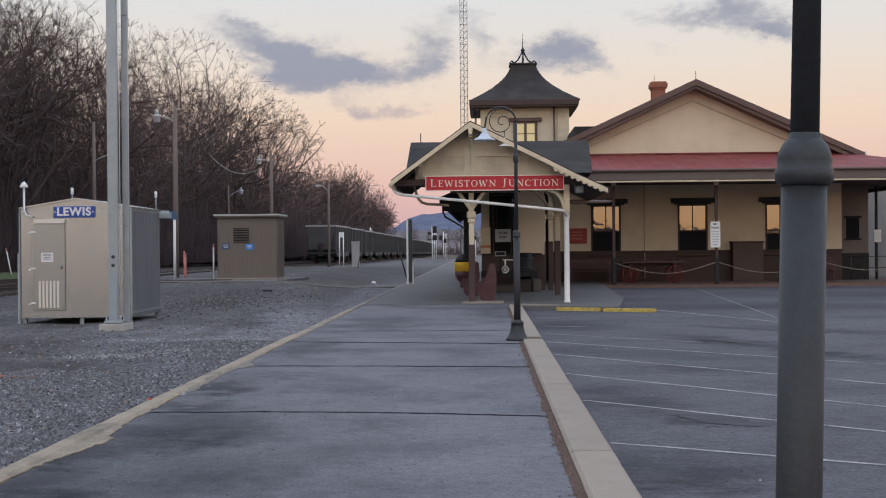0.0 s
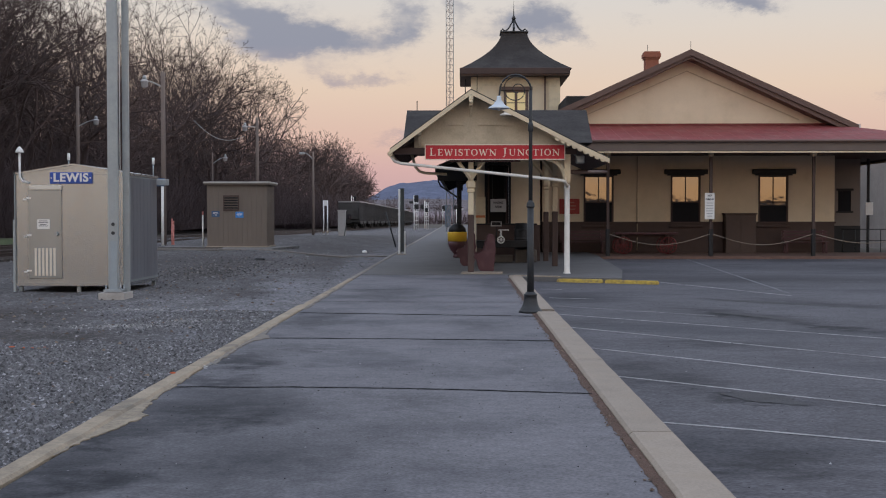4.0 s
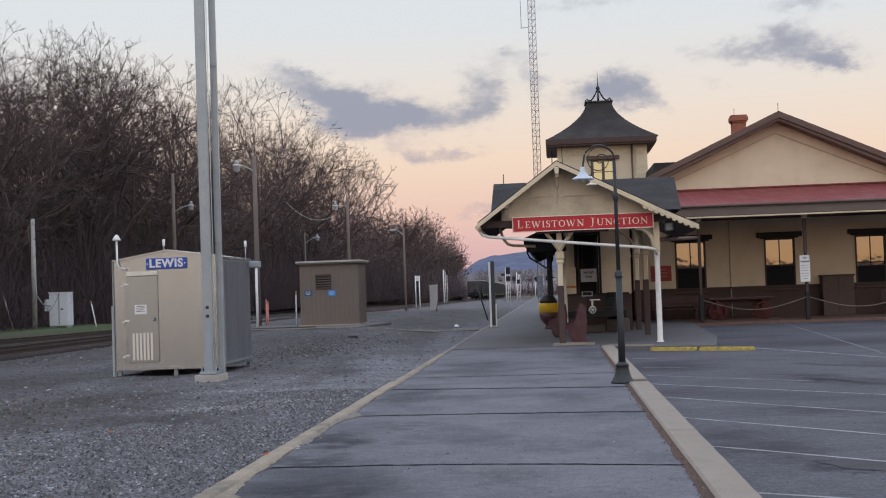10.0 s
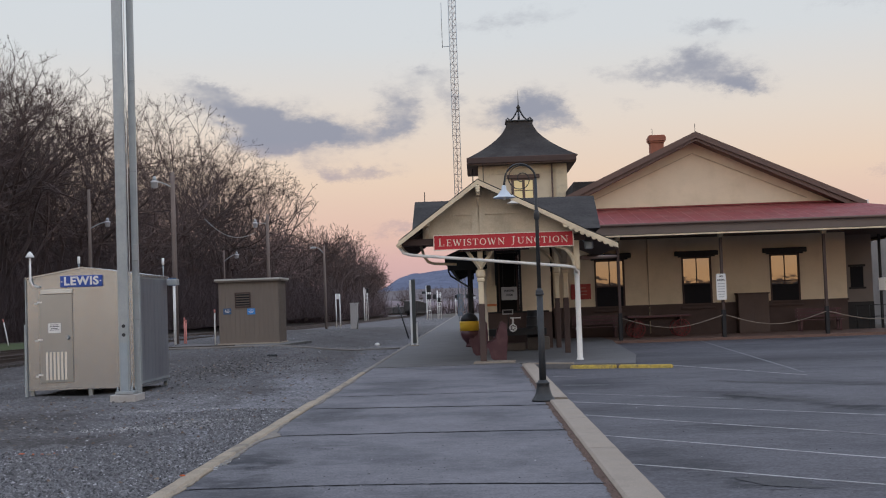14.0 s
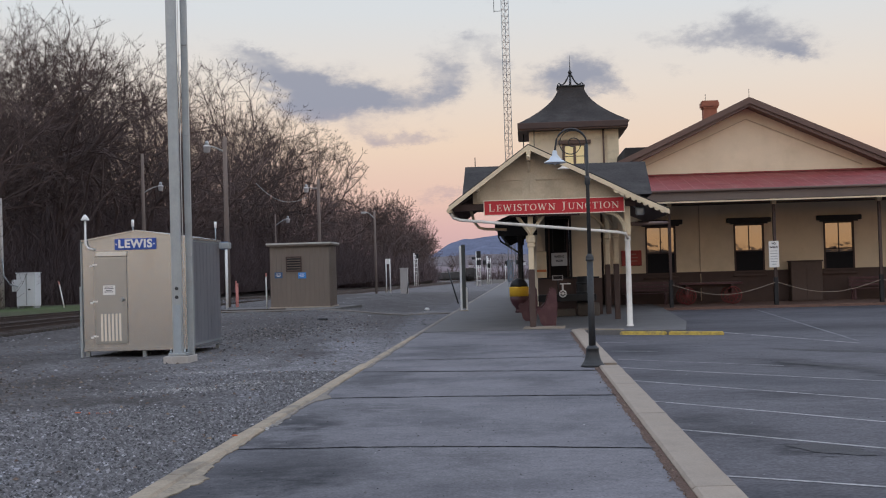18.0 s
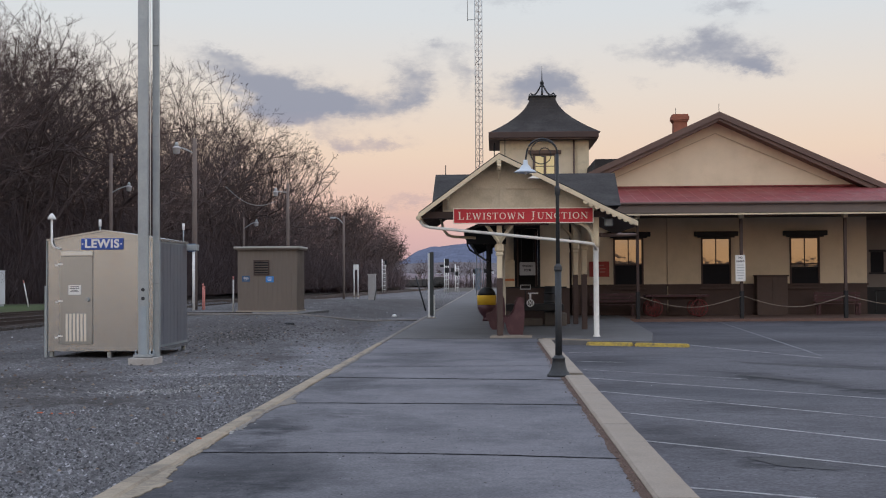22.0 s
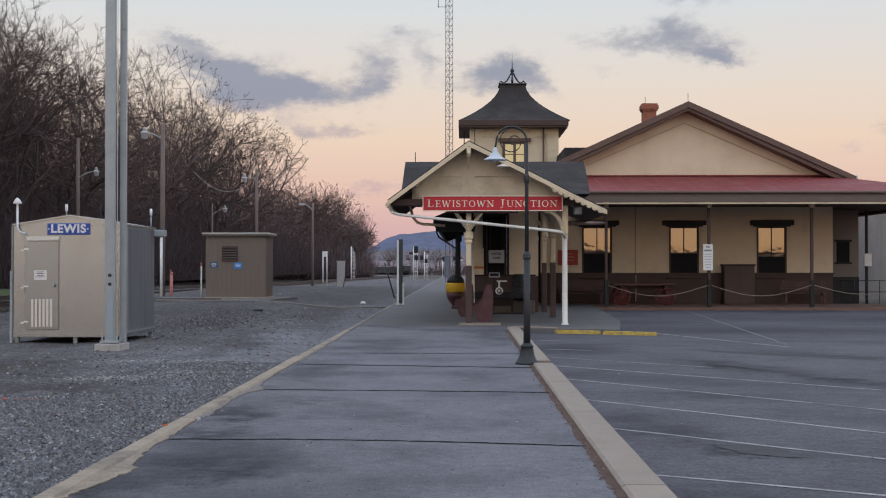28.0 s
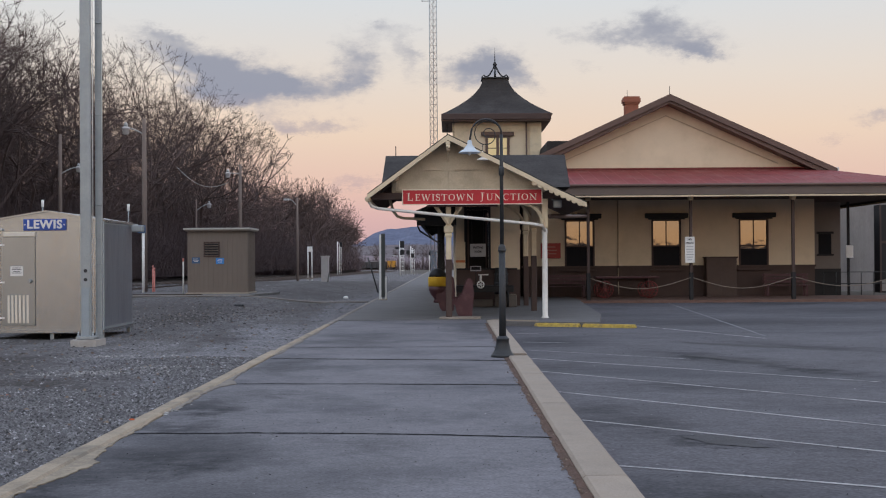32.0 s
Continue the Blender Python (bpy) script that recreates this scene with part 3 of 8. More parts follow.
# tar seams across the platform
def seam(y0, y1, bow, w, seed):
    b = BM()
    rnd = random.Random(seed)
    n = 60
    pts = []
    for i in range(n + 1):
        u = i / n
        x = -2.72 + u * 3.82
        y = y0 + (y1 - y0) * u + bow * math.sin(u * math.pi) + 0.035 * noise.noise((u * 9, seed, 0)) + 0.015 * noise.noise((u * 40, seed, 3))
        pts.append((x, y, w * (0.55 + 0.8 * rnd.random())))
    lo = [b.verts.new((x, y - h, 0.004)) for x, y, h in pts]
    hi = [b.verts.new((x, y + h, 0.004)) for x, y, h in pts]
    for i in range(n):
        b.faces.new((lo[i], lo[i + 1], hi[i + 1], hi[i]))
    single("tar_seam", b, TAR, "black tar-filled crack across the asphalt platform", "crack", group="tar seams", kind="structure")


for args in ((11.55, 11.15, 0.15, 0.024, 1), (16.2, 15.85, 0.05, 0.034, 2), (20.4, 19.7, 0.0, 0.045, 3), (23.0, 22.9, -0.05, 0.03, 4), (26.8, 26.5, 0.0, 0.015, 6)):
    seam(*args)

# kerbs
def kerb_piece(x0, x1, y0, y1, z0, z1, seed, rough=1.0):
    b = BM()
    rnd = random.Random(seed)
    n = max(2, int((y1 - y0) / 0.25))
    ring = []
    for i in range(n + 1):
        y = y0 + (y1 - y0) * i / n
        e = rough * (0.018 * noise.noise((y * 1.7, 3.1, 0)) + 0.010 * noise.noise((y * 9, seed, 2)))
        g = rough * (0.022 * noise.noise((y * 2.1, 1.7, 5)) + 0.012 * noise.noise((y * 8, seed, 6)))
        ring.append([b.verts.new(p) for p in ((x0 + e, y, z0), (x0 + e, y, z1 - 0.02), (x0 + 0.025 + e, y, z1), (x1 - 0.025 + g, y, z1), (x1 + g, y, z1 - 0.02), (x1 + g, y, z0))])
    for u, w in zip(ring, ring[1:]):
        for k in range(5):
            b.faces.new((u[k], w[k], w[k + 1], u[k + 1]))
    b.faces.new(ring[0])
    b.faces.new(ring[-1][::-1])
    return b


kerb = thing("parking_kerb", "pale concrete kerb between platform and parking lot", "kerb", kind="structure")
for k, (y0, y1) in enumerate([(-14, -9.2), (-9.18, -4.6), (-4.58, 0), (0.02, 4.5), (4.52, 9.0), (9.02, 13.55), (13.57, 17.0), (17.02, 20.3), (20.75, 24.5), (24.52, 28.3), (28.32, 32.4)]):
    part("kerb_stone", kerb_piece(1.14, 1.47, y0, y1, -0.2, 0.035, k + 20, 0.35), CONCRETE, kerb)
edge = thing("platform_edge", "worn cream-painted concrete edge of the platform", "kerb", kind="structure")
y0 = -14.0
k = 0
while y0 < 185:
    ln = 3.0 if y0 < 70 else 12.0
    part("edge_stone", kerb_piece(-2.95 if y0 < 20 else -2.90, -2.77, y0, y0 + ln - 0.015, -0.3, 0.028, k + 60, 1.0 if y0 < 30 else 1.7), OLDKERB if y0 < 30 else mat("grey_broken_edge", (0.24, 0.215, 0.19), 0.9, 0.35, 2.0, 30.0, 0.6, stain=(0.12, 0.11, 0.10), stain_amt=0.9, stain_scale=1.5), edge)
    y0 += ln
    k += 1
b = BM()
rnd = random.Random(5)
lo, hi = [], []
for i in range(220):
    y = 3 + i * 0.13
    lo.append(b.verts.new((1.075 + 0.025 * noise.noise((y * 1.3, 0, 0)) + 0.02 * rnd.random() - 0.02, y, 0.003)))
    hi.append(b.verts.new((1.15, y, 0.006)))
for i in range(219):
    b.faces.new((lo[i], hi[i], hi[i + 1], lo[i + 1]))
single("dirt_strip", b, DIRT, "strip of brown dirt and leaves along the kerb", "dirt", kind="stuff")
def mortar(reach, material, label, seed):
    """Mortar spilled over the platform edge: (y, how far it runs in) pairs, with a ragged front."""
    rr = random.Random(seed)
    pts = []
    for (y0, w0), (y1, w1) in zip(reach, reach[1:]):
        n = max(2, int((y1 - y0) / 0.06))
        for i in range(n):
            u = i / n
            pts.append((-2.775 + max(0.0, w0 + (w1 - w0) * u + rr.uniform(-0.022, 0.022)), y0 + (y1 - y0) * u))
    b = BM()
    slab(b, [(-2.785, reach[0][0])] + pts + [(-2.785, reach[-1][0])], "z", 0.001, 0.009)
    single("spilled_mortar_patch", b, material, label, "patch", group="mortar patches", kind="structure")


mortar(((8.2, 0.02), (8.9, 0.05), (9.15, 0.12), (9.5, 0.15), (9.75, 0.21), (9.9, 0.20), (10.05, 0.11), (10.6, 0.07), (11.2, 0.03), (12.4, 0.03)), mat("worn_mortar", (0.26, 0.215, 0.16), 0.9, 0.35, 4, 30, 0.6, stain=(0.15, 0.13, 0.105), stain_amt=1.0, stain_scale=3.0), "rough patch of cream mortar spilled beside the edge", 3)
mortar(((13.0, 0.02), (13.6, 0.07), (14.2, 0.05), (15.4, 0.03), (15.8, 0.08), (16.15, 0.22), (16.3, 0.19), (16.6, 0.10), (17.2, 0.05), (18.4, 0.02)), mat("thin_mortar", (0.19, 0.165, 0.14), 0.9, 0.3, 6, 40, 0.4, stain=(0.12, 0.115, 0.115), stain_amt=1.0, stain_scale=5.0), "thin cream mortar smear beside the platform edge", 4)
mortar(((21.0, 0.02), (21.8, 0.09), (22.6, 0.04), (24.5, 0.08), (25.4, 0.03), (27.5, 0.07), (29.0, 0.02)), MATS["thin_mortar"], "broken mortar along the far platform edge", 5)

# painted stall lines and marks on the lot
def line(p, q, w, material=PAINT_W, seed=0, name="stall_line", label="faded white painted parking stall line"):
    b = BM()
    p, q = Vector((*p, 0)), Vector((*q, 0))
    d = (q - p).normalized()
    s = Vector((-d.y, d.x, 0))
    n = int((q - p).length / 0.15) + 1
    lo, hi = [], []
    for i in range(n + 1):
        c = p + (q - p) * (i / n) + s * 0.02 * noise.noise((i * 0.11, seed, 0))
        h = w * (0.8 + 0.35 * noise.noise((i * 0.6, seed, 8)))
        lo.append(b.verts.new((*(c - s * h).xy, -0.096)))
        hi.append(b.verts.new((*(c + s * h).xy, -0.096)))
    for i in range(n):
        b.faces.new((lo[i], lo[i + 1], hi[i + 1], hi[i]))
    single(name, b, material, label, "road marking", group="stall lines", kind="structure")


for k, (y, s) in enumerate(((10.22, 0.58), (13.14, 0.98), (15.96, 1.19), (18.87, 1.22), (21.37, 1.03))):
    line((1.56, y), (1.56 + 5.6 - 0.3 * k, y - s * (5.6 - 0.3 * k) * 0.97), 0.038, seed=k)
FADED = mat("nearly_gone_line_paint", (0.17, 0.17, 0.18), 0.85, 0.4, 3.0, 30.0, 0.3, stain=(0.085, 0.087, 0.096), stain_amt=1.0, stain_scale=1.2)
line((4.85, 31.6), (6.8, 26.3), 0.05, seed=9)
line((8.45, 47.6), (6.98, 27.1), 0.04, FADED, seed=10)
line((1.7, 25.6), (2.6, 25.2), 0.05, seed=11)
line((1.7, 28.6), (2.2, 28.4), 0.05, seed=12)
line((1.65, 23.3), (4.2, 21.0), 0.025, seed=13)
rnd = random.Random(31)
for cx, cy, rx, ry, turn in ((2.72, 11.6, 0.42, 0.22, -66), (4.9, 20.9, 1.2, 0.16, -62), (5.9, 24.2, 1.6, 0.22, -45)):
    b = BM()
    ring = []
    for i in range(36):
        a = i * math.tau / 36
        k = 1 + 0.45 * noise.noise((math.cos(a) * 2.2, math.sin(a) * 2.2, cx)) + rnd.uniform(-0.06, 0.06)
        u, v = rx * k * math.cos(a), ry * k * math.sin(a)
        c, q = math.cos(radians(turn)), math.sin(radians(turn))
        ring.append(b.verts.new((cx + u * c - v * q, cy + u * q + v * c, -0.0955)))
    b.faces.new(ring)
    single("oil_stain", b, mat("oil_soaked_asphalt", (0.040, 0.038, 0.042), 0.75, 0.4, 3.0, 30.0, 0.5), "dark oil stain on the parking lot", "stain", group="oil stains", kind="structure")
yk = thing("yellow_kerb", "low kerb with flaking yellow paint at the canopy corner", "kerb", kind="structure")
for (p, q) in (((2.35, 31.72), (3.42, 31.2)), ((3.5, 31.16), (4.7, 30.55))):
    b = BM()
    bar(b, (*p, -0.075), (*q, -0.075), 0.2, 0.12)
    bmesh.ops.bevel(b, geom=list(b.edges), offset=0.025, segments=2, affect="EDGES")
    part("kerb_stone", b, PAINT_Y, yk)
b = BM()
bar(b, (1.3, 32.45, 0.0), (2.4, 31.8, 0.0), 0.16, 0.09)
single("concrete_edging", b, CONCRETE, "pale concrete edging at the canopy floor", "kerb", kind="structure")
b = BM()
slab(b, [(-0.1, 33.5), (1.0, 33.4), (1.05, 34.3), (-0.05, 34.5)], "z", 0.015, 0.05)
single("concrete_pad", b, CONCRETE, "thin worn concrete pad under the canopy benches", "pad", kind="structure")

# ---- tracks ----
def track_x(s, c):
    """Sideways place of a track, centre c on the straight, which bears left beyond the signals."""
    return c - max(0.0, s - 330.0) ** 2 / 6500.0 - 0.0007 * max(0.0, s - 560.0) ** 2


YS = list(range(-60, 330, 15)) + list(range(330, 1000, 20))


def along(prof, c, name, material, label, category, kind="structure", parent=None, ys=YS):
    """A length of constant section (x, z pairs) laid along a track."""
    b = BM()
    rings = [[b.verts.new((track_x(y, c) + px, y, pz + grade(y))) for px, pz in prof] for y in ys]
    for u, w in zip(rings, rings[1:]):
        for k in range(len(prof) - 1):
            b.faces.new((u[k], u[k + 1], w[k + 1], w[k]))
    if parent:
        return part(name, b, material, parent, kind=kind)
    return single(name, b, material, label, category, kind=kind)


along([(-8.2, -0.35), (-5.6, 0.0), (-1.5, 0.0), (1.5, 0.0), (2.9, -0.4)], -17.0, "track_bed", GRAVEL, "raised grey ballast bed under two railway tracks", "ballast")
RP = [(x, z - 0.18) for x, z in ((-0.07, 0.27), (-0.065, 0.29), (-0.012, 0.31), (-0.012, 0.40), (-0.036, 0.41), (-0.036, 0.44), (0.036, 0.44), (0.036, 0.41), (0.012, 0.40), (0.012, 0.31), (0.065, 0.29), (0.07, 0.27))]
for c in (-17.0, -21.2):
    tr = thing("railway_track", "straight railway track with rusty rails on timber ties", "railway track", kind="structure")
    for s in (-0.75, 0.75):
        along([(s + x, z) for x, z in RP], c, "rail", RUST, "", "", parent=tr, kind="")
        along([(s - 0.03, 0.263), (s + 0.03, 0.263)], c, "rail_head", RAILTOP, "", "", parent=tr, kind="")
    b = BM()
    box(b, -1.3, 1.3, -0.11, 0.11, -0.06, 0.09)
    tie = mesh_of("tie", b, TIE)
    for i in range(150):
        ob = new("tie", tie)
        ob.parent = tr
        y = 22 + i * 0.6
        ob.matrix_basis = pose(track_x(y, c), y, grade(y))

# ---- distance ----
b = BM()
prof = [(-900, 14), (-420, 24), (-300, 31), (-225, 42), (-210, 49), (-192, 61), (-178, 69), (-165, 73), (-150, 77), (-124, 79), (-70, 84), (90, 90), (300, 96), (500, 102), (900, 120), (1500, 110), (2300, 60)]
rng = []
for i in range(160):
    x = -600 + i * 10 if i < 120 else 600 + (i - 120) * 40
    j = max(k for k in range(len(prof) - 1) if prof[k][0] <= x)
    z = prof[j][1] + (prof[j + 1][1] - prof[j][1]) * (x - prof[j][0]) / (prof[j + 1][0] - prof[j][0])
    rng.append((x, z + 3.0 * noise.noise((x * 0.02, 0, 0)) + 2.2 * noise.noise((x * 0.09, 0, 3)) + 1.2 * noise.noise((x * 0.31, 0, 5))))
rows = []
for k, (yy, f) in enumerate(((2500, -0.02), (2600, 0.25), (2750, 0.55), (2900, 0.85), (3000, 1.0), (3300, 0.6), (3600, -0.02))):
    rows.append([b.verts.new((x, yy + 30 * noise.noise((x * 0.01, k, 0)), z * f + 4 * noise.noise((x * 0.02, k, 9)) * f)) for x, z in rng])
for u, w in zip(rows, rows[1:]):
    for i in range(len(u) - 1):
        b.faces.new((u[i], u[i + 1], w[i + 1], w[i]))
# distance haze is put into the ridge's blue base colour
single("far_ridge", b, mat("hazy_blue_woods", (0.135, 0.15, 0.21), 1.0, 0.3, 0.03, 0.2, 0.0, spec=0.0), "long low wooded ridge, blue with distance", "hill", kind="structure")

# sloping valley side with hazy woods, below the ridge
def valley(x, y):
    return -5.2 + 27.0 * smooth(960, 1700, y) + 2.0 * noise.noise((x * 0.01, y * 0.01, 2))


# pale mauve-grey colour carries the haze over the slope
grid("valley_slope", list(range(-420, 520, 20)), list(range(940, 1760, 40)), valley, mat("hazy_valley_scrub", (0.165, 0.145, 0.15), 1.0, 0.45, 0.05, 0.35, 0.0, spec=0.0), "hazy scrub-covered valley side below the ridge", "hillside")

# ---- freight house (gabled hall with a red-roofed walkway) ----
hall = thing("freight_house", "cream and brown clapboard freight house with a broad gable", "building")


def wall_with(openings, x0, x1, z0, z1, y0, y1):
    """A wall in the x-z plane with rectangular openings (x0, x1, z0, z1) through it."""
    b = BM()
    cuts = sorted(openings)
    x = x0
    for (a, c, lo, hi) in cuts:
        box(b, x, a, y0, y1, z0, z1)
        if lo > z0:
            box(b, a, c, y0, y1, z0, lo)
        if hi < z1:
            box(b, a, c, y0, y1, hi, z1)
        x = c
    box(b, x, x1, y0, y1, z0, z1)
    bmesh.ops.remove_doubles(b, verts=b.verts, dist=0.0005)
    return b


WINS = [(5.05, 6.31), (8.71, 9.96), (12.39, 13.64)]
part("wall_lower", wall_with([(a, c, 1.14, 1.25) for a, c in WINS], 3.3, 15.58, -0.1, 1.25, 53.0, 53.25), BROWN, hall, "dark brown lower wall boards")
part("wall_upper", wall_with([(a, c, 1.25, 3.25) for a, c in WINS], 3.3, 15.58, 1.25, 5.4, 53.0, 53.25), CREAM, hall, "cream upper wall boards")
b = BM()
slab(b, [(3.3, 5.4), (15.58, 5.4), (15.58, 5.5), (9.42, 8.22), (3.3, 5.5)], "y", 53.0, 53.25)
part("gable_wall", b, CREAM, hall, "cream boarded gable")
b = BM()
box(b, 15.38, 15.58, 53.25, 80, -0.1, 5.5)
box(b, 3.3, 3.5, 53.25, 80, -0.1, 5.5)
box(b, 3.5, 15.38, 79.8, 80, -0.1, 5.5)
part("side_wall", b, BROWN, hall)
b = BM()
box(b, 3.2, 15.62, 52.93, 53.0, 1.22, 1.30)
part("belt_rail", b, BROWN, hall)
b = BM()
tube(b, [(7.30, 52.97, 0.1), (7.30, 52.97, 4.16)], 0.022, 8)
part("downpipe", b, mat("shadowed_moulding", (0.47, 0.38, 0.275), 0.8, 0.15), hall)
for s, e in ((1, 16.33), (-1, 2.51)):
    b = BM()
    apex, foot = Vector((9.40, 0, 8.42)), Vector((e, 0, 5.28))
    n = Vector((-(foot.z - apex.z), 0, foot.x - apex.x)).normalized()
    n = n if n.z > 0 else -n
    slab(b, [(v.x, v.z) for v in (apex, foot, foot - n * 0.22, apex - n * 0.22)], "y", 52.25, 80.3)
    part("roof_slope", b, SLATE, hall, "dark shingle roof slope")
    b = BM()
    ap2, ft2 = apex - Vector((0, 0, 0.12)), foot - Vector((0, 0, 0.12))
    slab(b, [(ap2.x, ap2.z + 0.14), (ft2.x, ft2.z + 0.14), (ft2.x, ft2.z - 0.10), (ap2.x, ap2.z - 0.12)], "y", 52.17, 52.25)
    part("barge_board", b, BARGE, hall, "brown barge board along the gable")
    b = BM()
    slab(b, [(ap2.x, ap2.z - 0.12), (ft2.x, ft2.z - 0.10), (ft2.x - s * 0.3, ft2.z - 0.18), (ap2.x, ap2.z - 0.24)], "y", 52.25, 53.0)
    part("soffit", b, BARGE, hall)
    # the moulding's faint shadow line is put into its darker cream
    b = BM()
    slab(b, [(9.36, 7.64), (9.36 + s * 4.7, 5.60), (9.36 + s * 4.7, 5.56), (9.36, 7.60)], "y", 52.95, 53.0)
    part("gable_moulding", b, mat("shadowed_moulding", (0.47, 0.38, 0.275), 0.8, 0.15), hall)
b = BM()
bar(b, (16.33, 52.2, 5.26), (16.33, 80, 5.26), 0.14, 0.16)
part("eaves_gutter", b, WHITE, hall)
for a, c in WINS:
    w = new("window")
    w.parent = hall
    b = BM()
    for q in ((a, a + 0.07, 1.14, 3.25), (c - 0.07, c, 1.14, 3.25), (a + 0.07, c - 0.07, 3.18, 3.25), (a + 0.07, c - 0.07, 1.14, 1.21), (a + 0.07, c - 0.07, 2.1, 2.15)):
        box(b, q[0], q[1], 52.97, 53.14, q[2], q[3])
    part("window_frame", b, BROWN, w)
    m = (a + c) / 2
    b = BM()
    box(b, m - 0.02, m + 0.02, 53.02, 53.07, 1.22, 3.16)
    part("glazing_bar", b, BROWN, w)
    for (u, v) in ((a + 0.07, m - 0.018), (m + 0.018, c - 0.07)):
        for lo, hi in ((1.21, 2.1), (2.15, 3.18)):
            b = BM()
            box(b, u, v, 53.045, 53.052, lo, hi)
            part("pane", b, PANE, w)
    top = 1.98 if a > 12 else 2.1
    b = BM()
    box(b, a + 0.07, c - 0.07, 53.0, 53.015, 1.21, top)
    part("insect_screen", b, mat("black_window_screen", (0.016, 0.016, 0.019), 0.8, 0.15, spec=0.15), w, "black insect screen over the lower sash")
    b = BM()
    box(b, a - 0.28, c + 0.28, 52.78, 53.0, 3.3, 3.5, 0.02)
    box(b, a - 0.14, c + 0.14, 52.85, 53.0, 3.24, 3.3)
    part("lintel", b, BLACK, w)
    b = BM()
    box(b, a - 0.08, c + 0.08, 52.88, 53.0, 1.06, 1.14, 0.01)
    part("window_sill", b, BROWN, w)
    # added near-black sheet for the unlit room behind the panes
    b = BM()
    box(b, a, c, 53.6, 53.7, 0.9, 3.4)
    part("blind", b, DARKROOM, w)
ch = new("chimney")
ch.parent = hall
b = BM()
box(b, 8.32, 8.92, 57.7, 58.3, 7.2, 8.72)
part("stack", b, BRICK, ch)
for z0, z1, e in ((8.72, 8.8, 0.05), (8.8, 8.98, 0.09), (8.98, 9.06, 0.05)):
    b = BM()
    box(b, 8.32 - e, 8.92 + e, 57.7 - e, 58.3 + e, z0, z1)
    part("brick_course", b, BRICK, ch)
for x in (8.45, 9.42):
    b = BM()
    tube(b, [(x, 58 if x < 9 else 52.4, 8.4), (x, 58 if x < 9 else 52.4, 9.4 if x < 9 else 8.8)], 0.012, 5)
    part("lightning_rod", b, BLACKIRON, hall)

# red-roofed walkway round the freight house
WF, WE = 47.5, 18.95
ver = thing("walkway_canopy", "red metal walkway canopy on slim dark posts", "canopy")
b = BM()
slab(b, [(53.0, 5.36), (WF, 4.40), (WF, 4.34), (53.0, 5.26)], "x", 4.15, 15.6)
for poly in (((15.6, 53.0, 5.36), (WE, WF, 4.40), (15.6, WF, 4.40)), ((15.6, 53.0, 5.36), (15.6, 80, 5.36), (WE, 80, 4.40), (WE, WF, 4.40))):
    top = [b.verts.new(p) for p in poly]
    low = [b.verts.new((p[0], p[1], p[2] - 0.07)) for p in poly]
    b.faces.new(top)
    b.faces.new(low[::-1])
    for k in range(len(poly)):
        b.faces.new((top[k], top[(k + 1) % len(poly)], low[(k + 1) % len(poly)], low[k]))
part("roof", b, REDROOF, ver, "faded red standing-seam metal roof")
for i in range(29):
    x = 4.5 + i * 0.5
    if x < 15.6:
        b = BM()
        bar(b, (x, 53.0, 5.362), (x, WF, 4.402), 0.022, 0.008)
    else:
        u = (x - 15.6) / (WE - 15.6)
        b = BM()
        bar(b, (x, 53.0 - (53.0 - WF) * u, 5.362 - 0.96 * u), (x, WF - 0.001, 4.402), 0.022, 0.008)
    part("standing_seam", b, mat("worn_seam_red", (0.27, 0.075, 0.068), 0.6, 0.2), ver)
b = BM()
box(b, 4.3, 15.6, 52.9, 53.0, 5.36, 5.42)
part("flashing", b, REDROOF, ver)
b = BM()
box(b, 4.15, WE + 0.06, WF - 0.12, WF, 4.0, 4.4)
box(b, WE, WE + 0.12, WF, 80, 4.0, 4.4)
part("fascia", b, mat("grey_brown_fascia", (0.15, 0.115, 0.10), 0.7, 0.1, 1.5, 30), ver, "grey-brown fascia board")
b = BM()
tube(b, [(4.15, WF - 0.2, 4.36), (WE + 0.2, WF - 0.2, 4.36)], 0.05, 8)
part("gutter", b, BARGE, ver)
b = BM()
box(b, 4.7, WE, WF - 0.1, WF, 3.925, 3.985)
box(b, WE - 0.1, WE, WF, 80, 3.925, 3.985)
part("eaves_beam", b, CREAMTRIM, ver, "cream eaves beam")
b = BM()
box(b, 4.5, WE - 0.1, WF, 53.0, 4.07, 4.11)
box(b, 15.6, WE - 0.1, 53.0, 80, 4.07, 4.11)
part("canopy_lining", b, BROWN, ver)
for x in (5.525, 9.467, 13.39, 17.34):
    b = BM()
    box(b, x - 0.075, x + 0.075, 48.22, 48.37, 0.0, 1.05, 0.01)
    part("post_base", b, BLACK, ver)
    b = BM()
    box(b, x - 0.055, x + 0.055, 48.24, 48.35, 1.05, 3.82, 0.008)
    part("post", b, BROWN, ver)
    b = BM()
    box(b, x - 0.09, x + 0.09, 48.15, 48.44, 3.82, 4.07, 0.02)
    part("post_cap", b, CREAMTRIM, ver)
for y in (56, 60, 64, 68):
    b = BM()
    box(b, 17.9, 18.0, y - 0.05, y + 0.05, -0.1, 4.16)
    part("post", b, BLACK, ver)
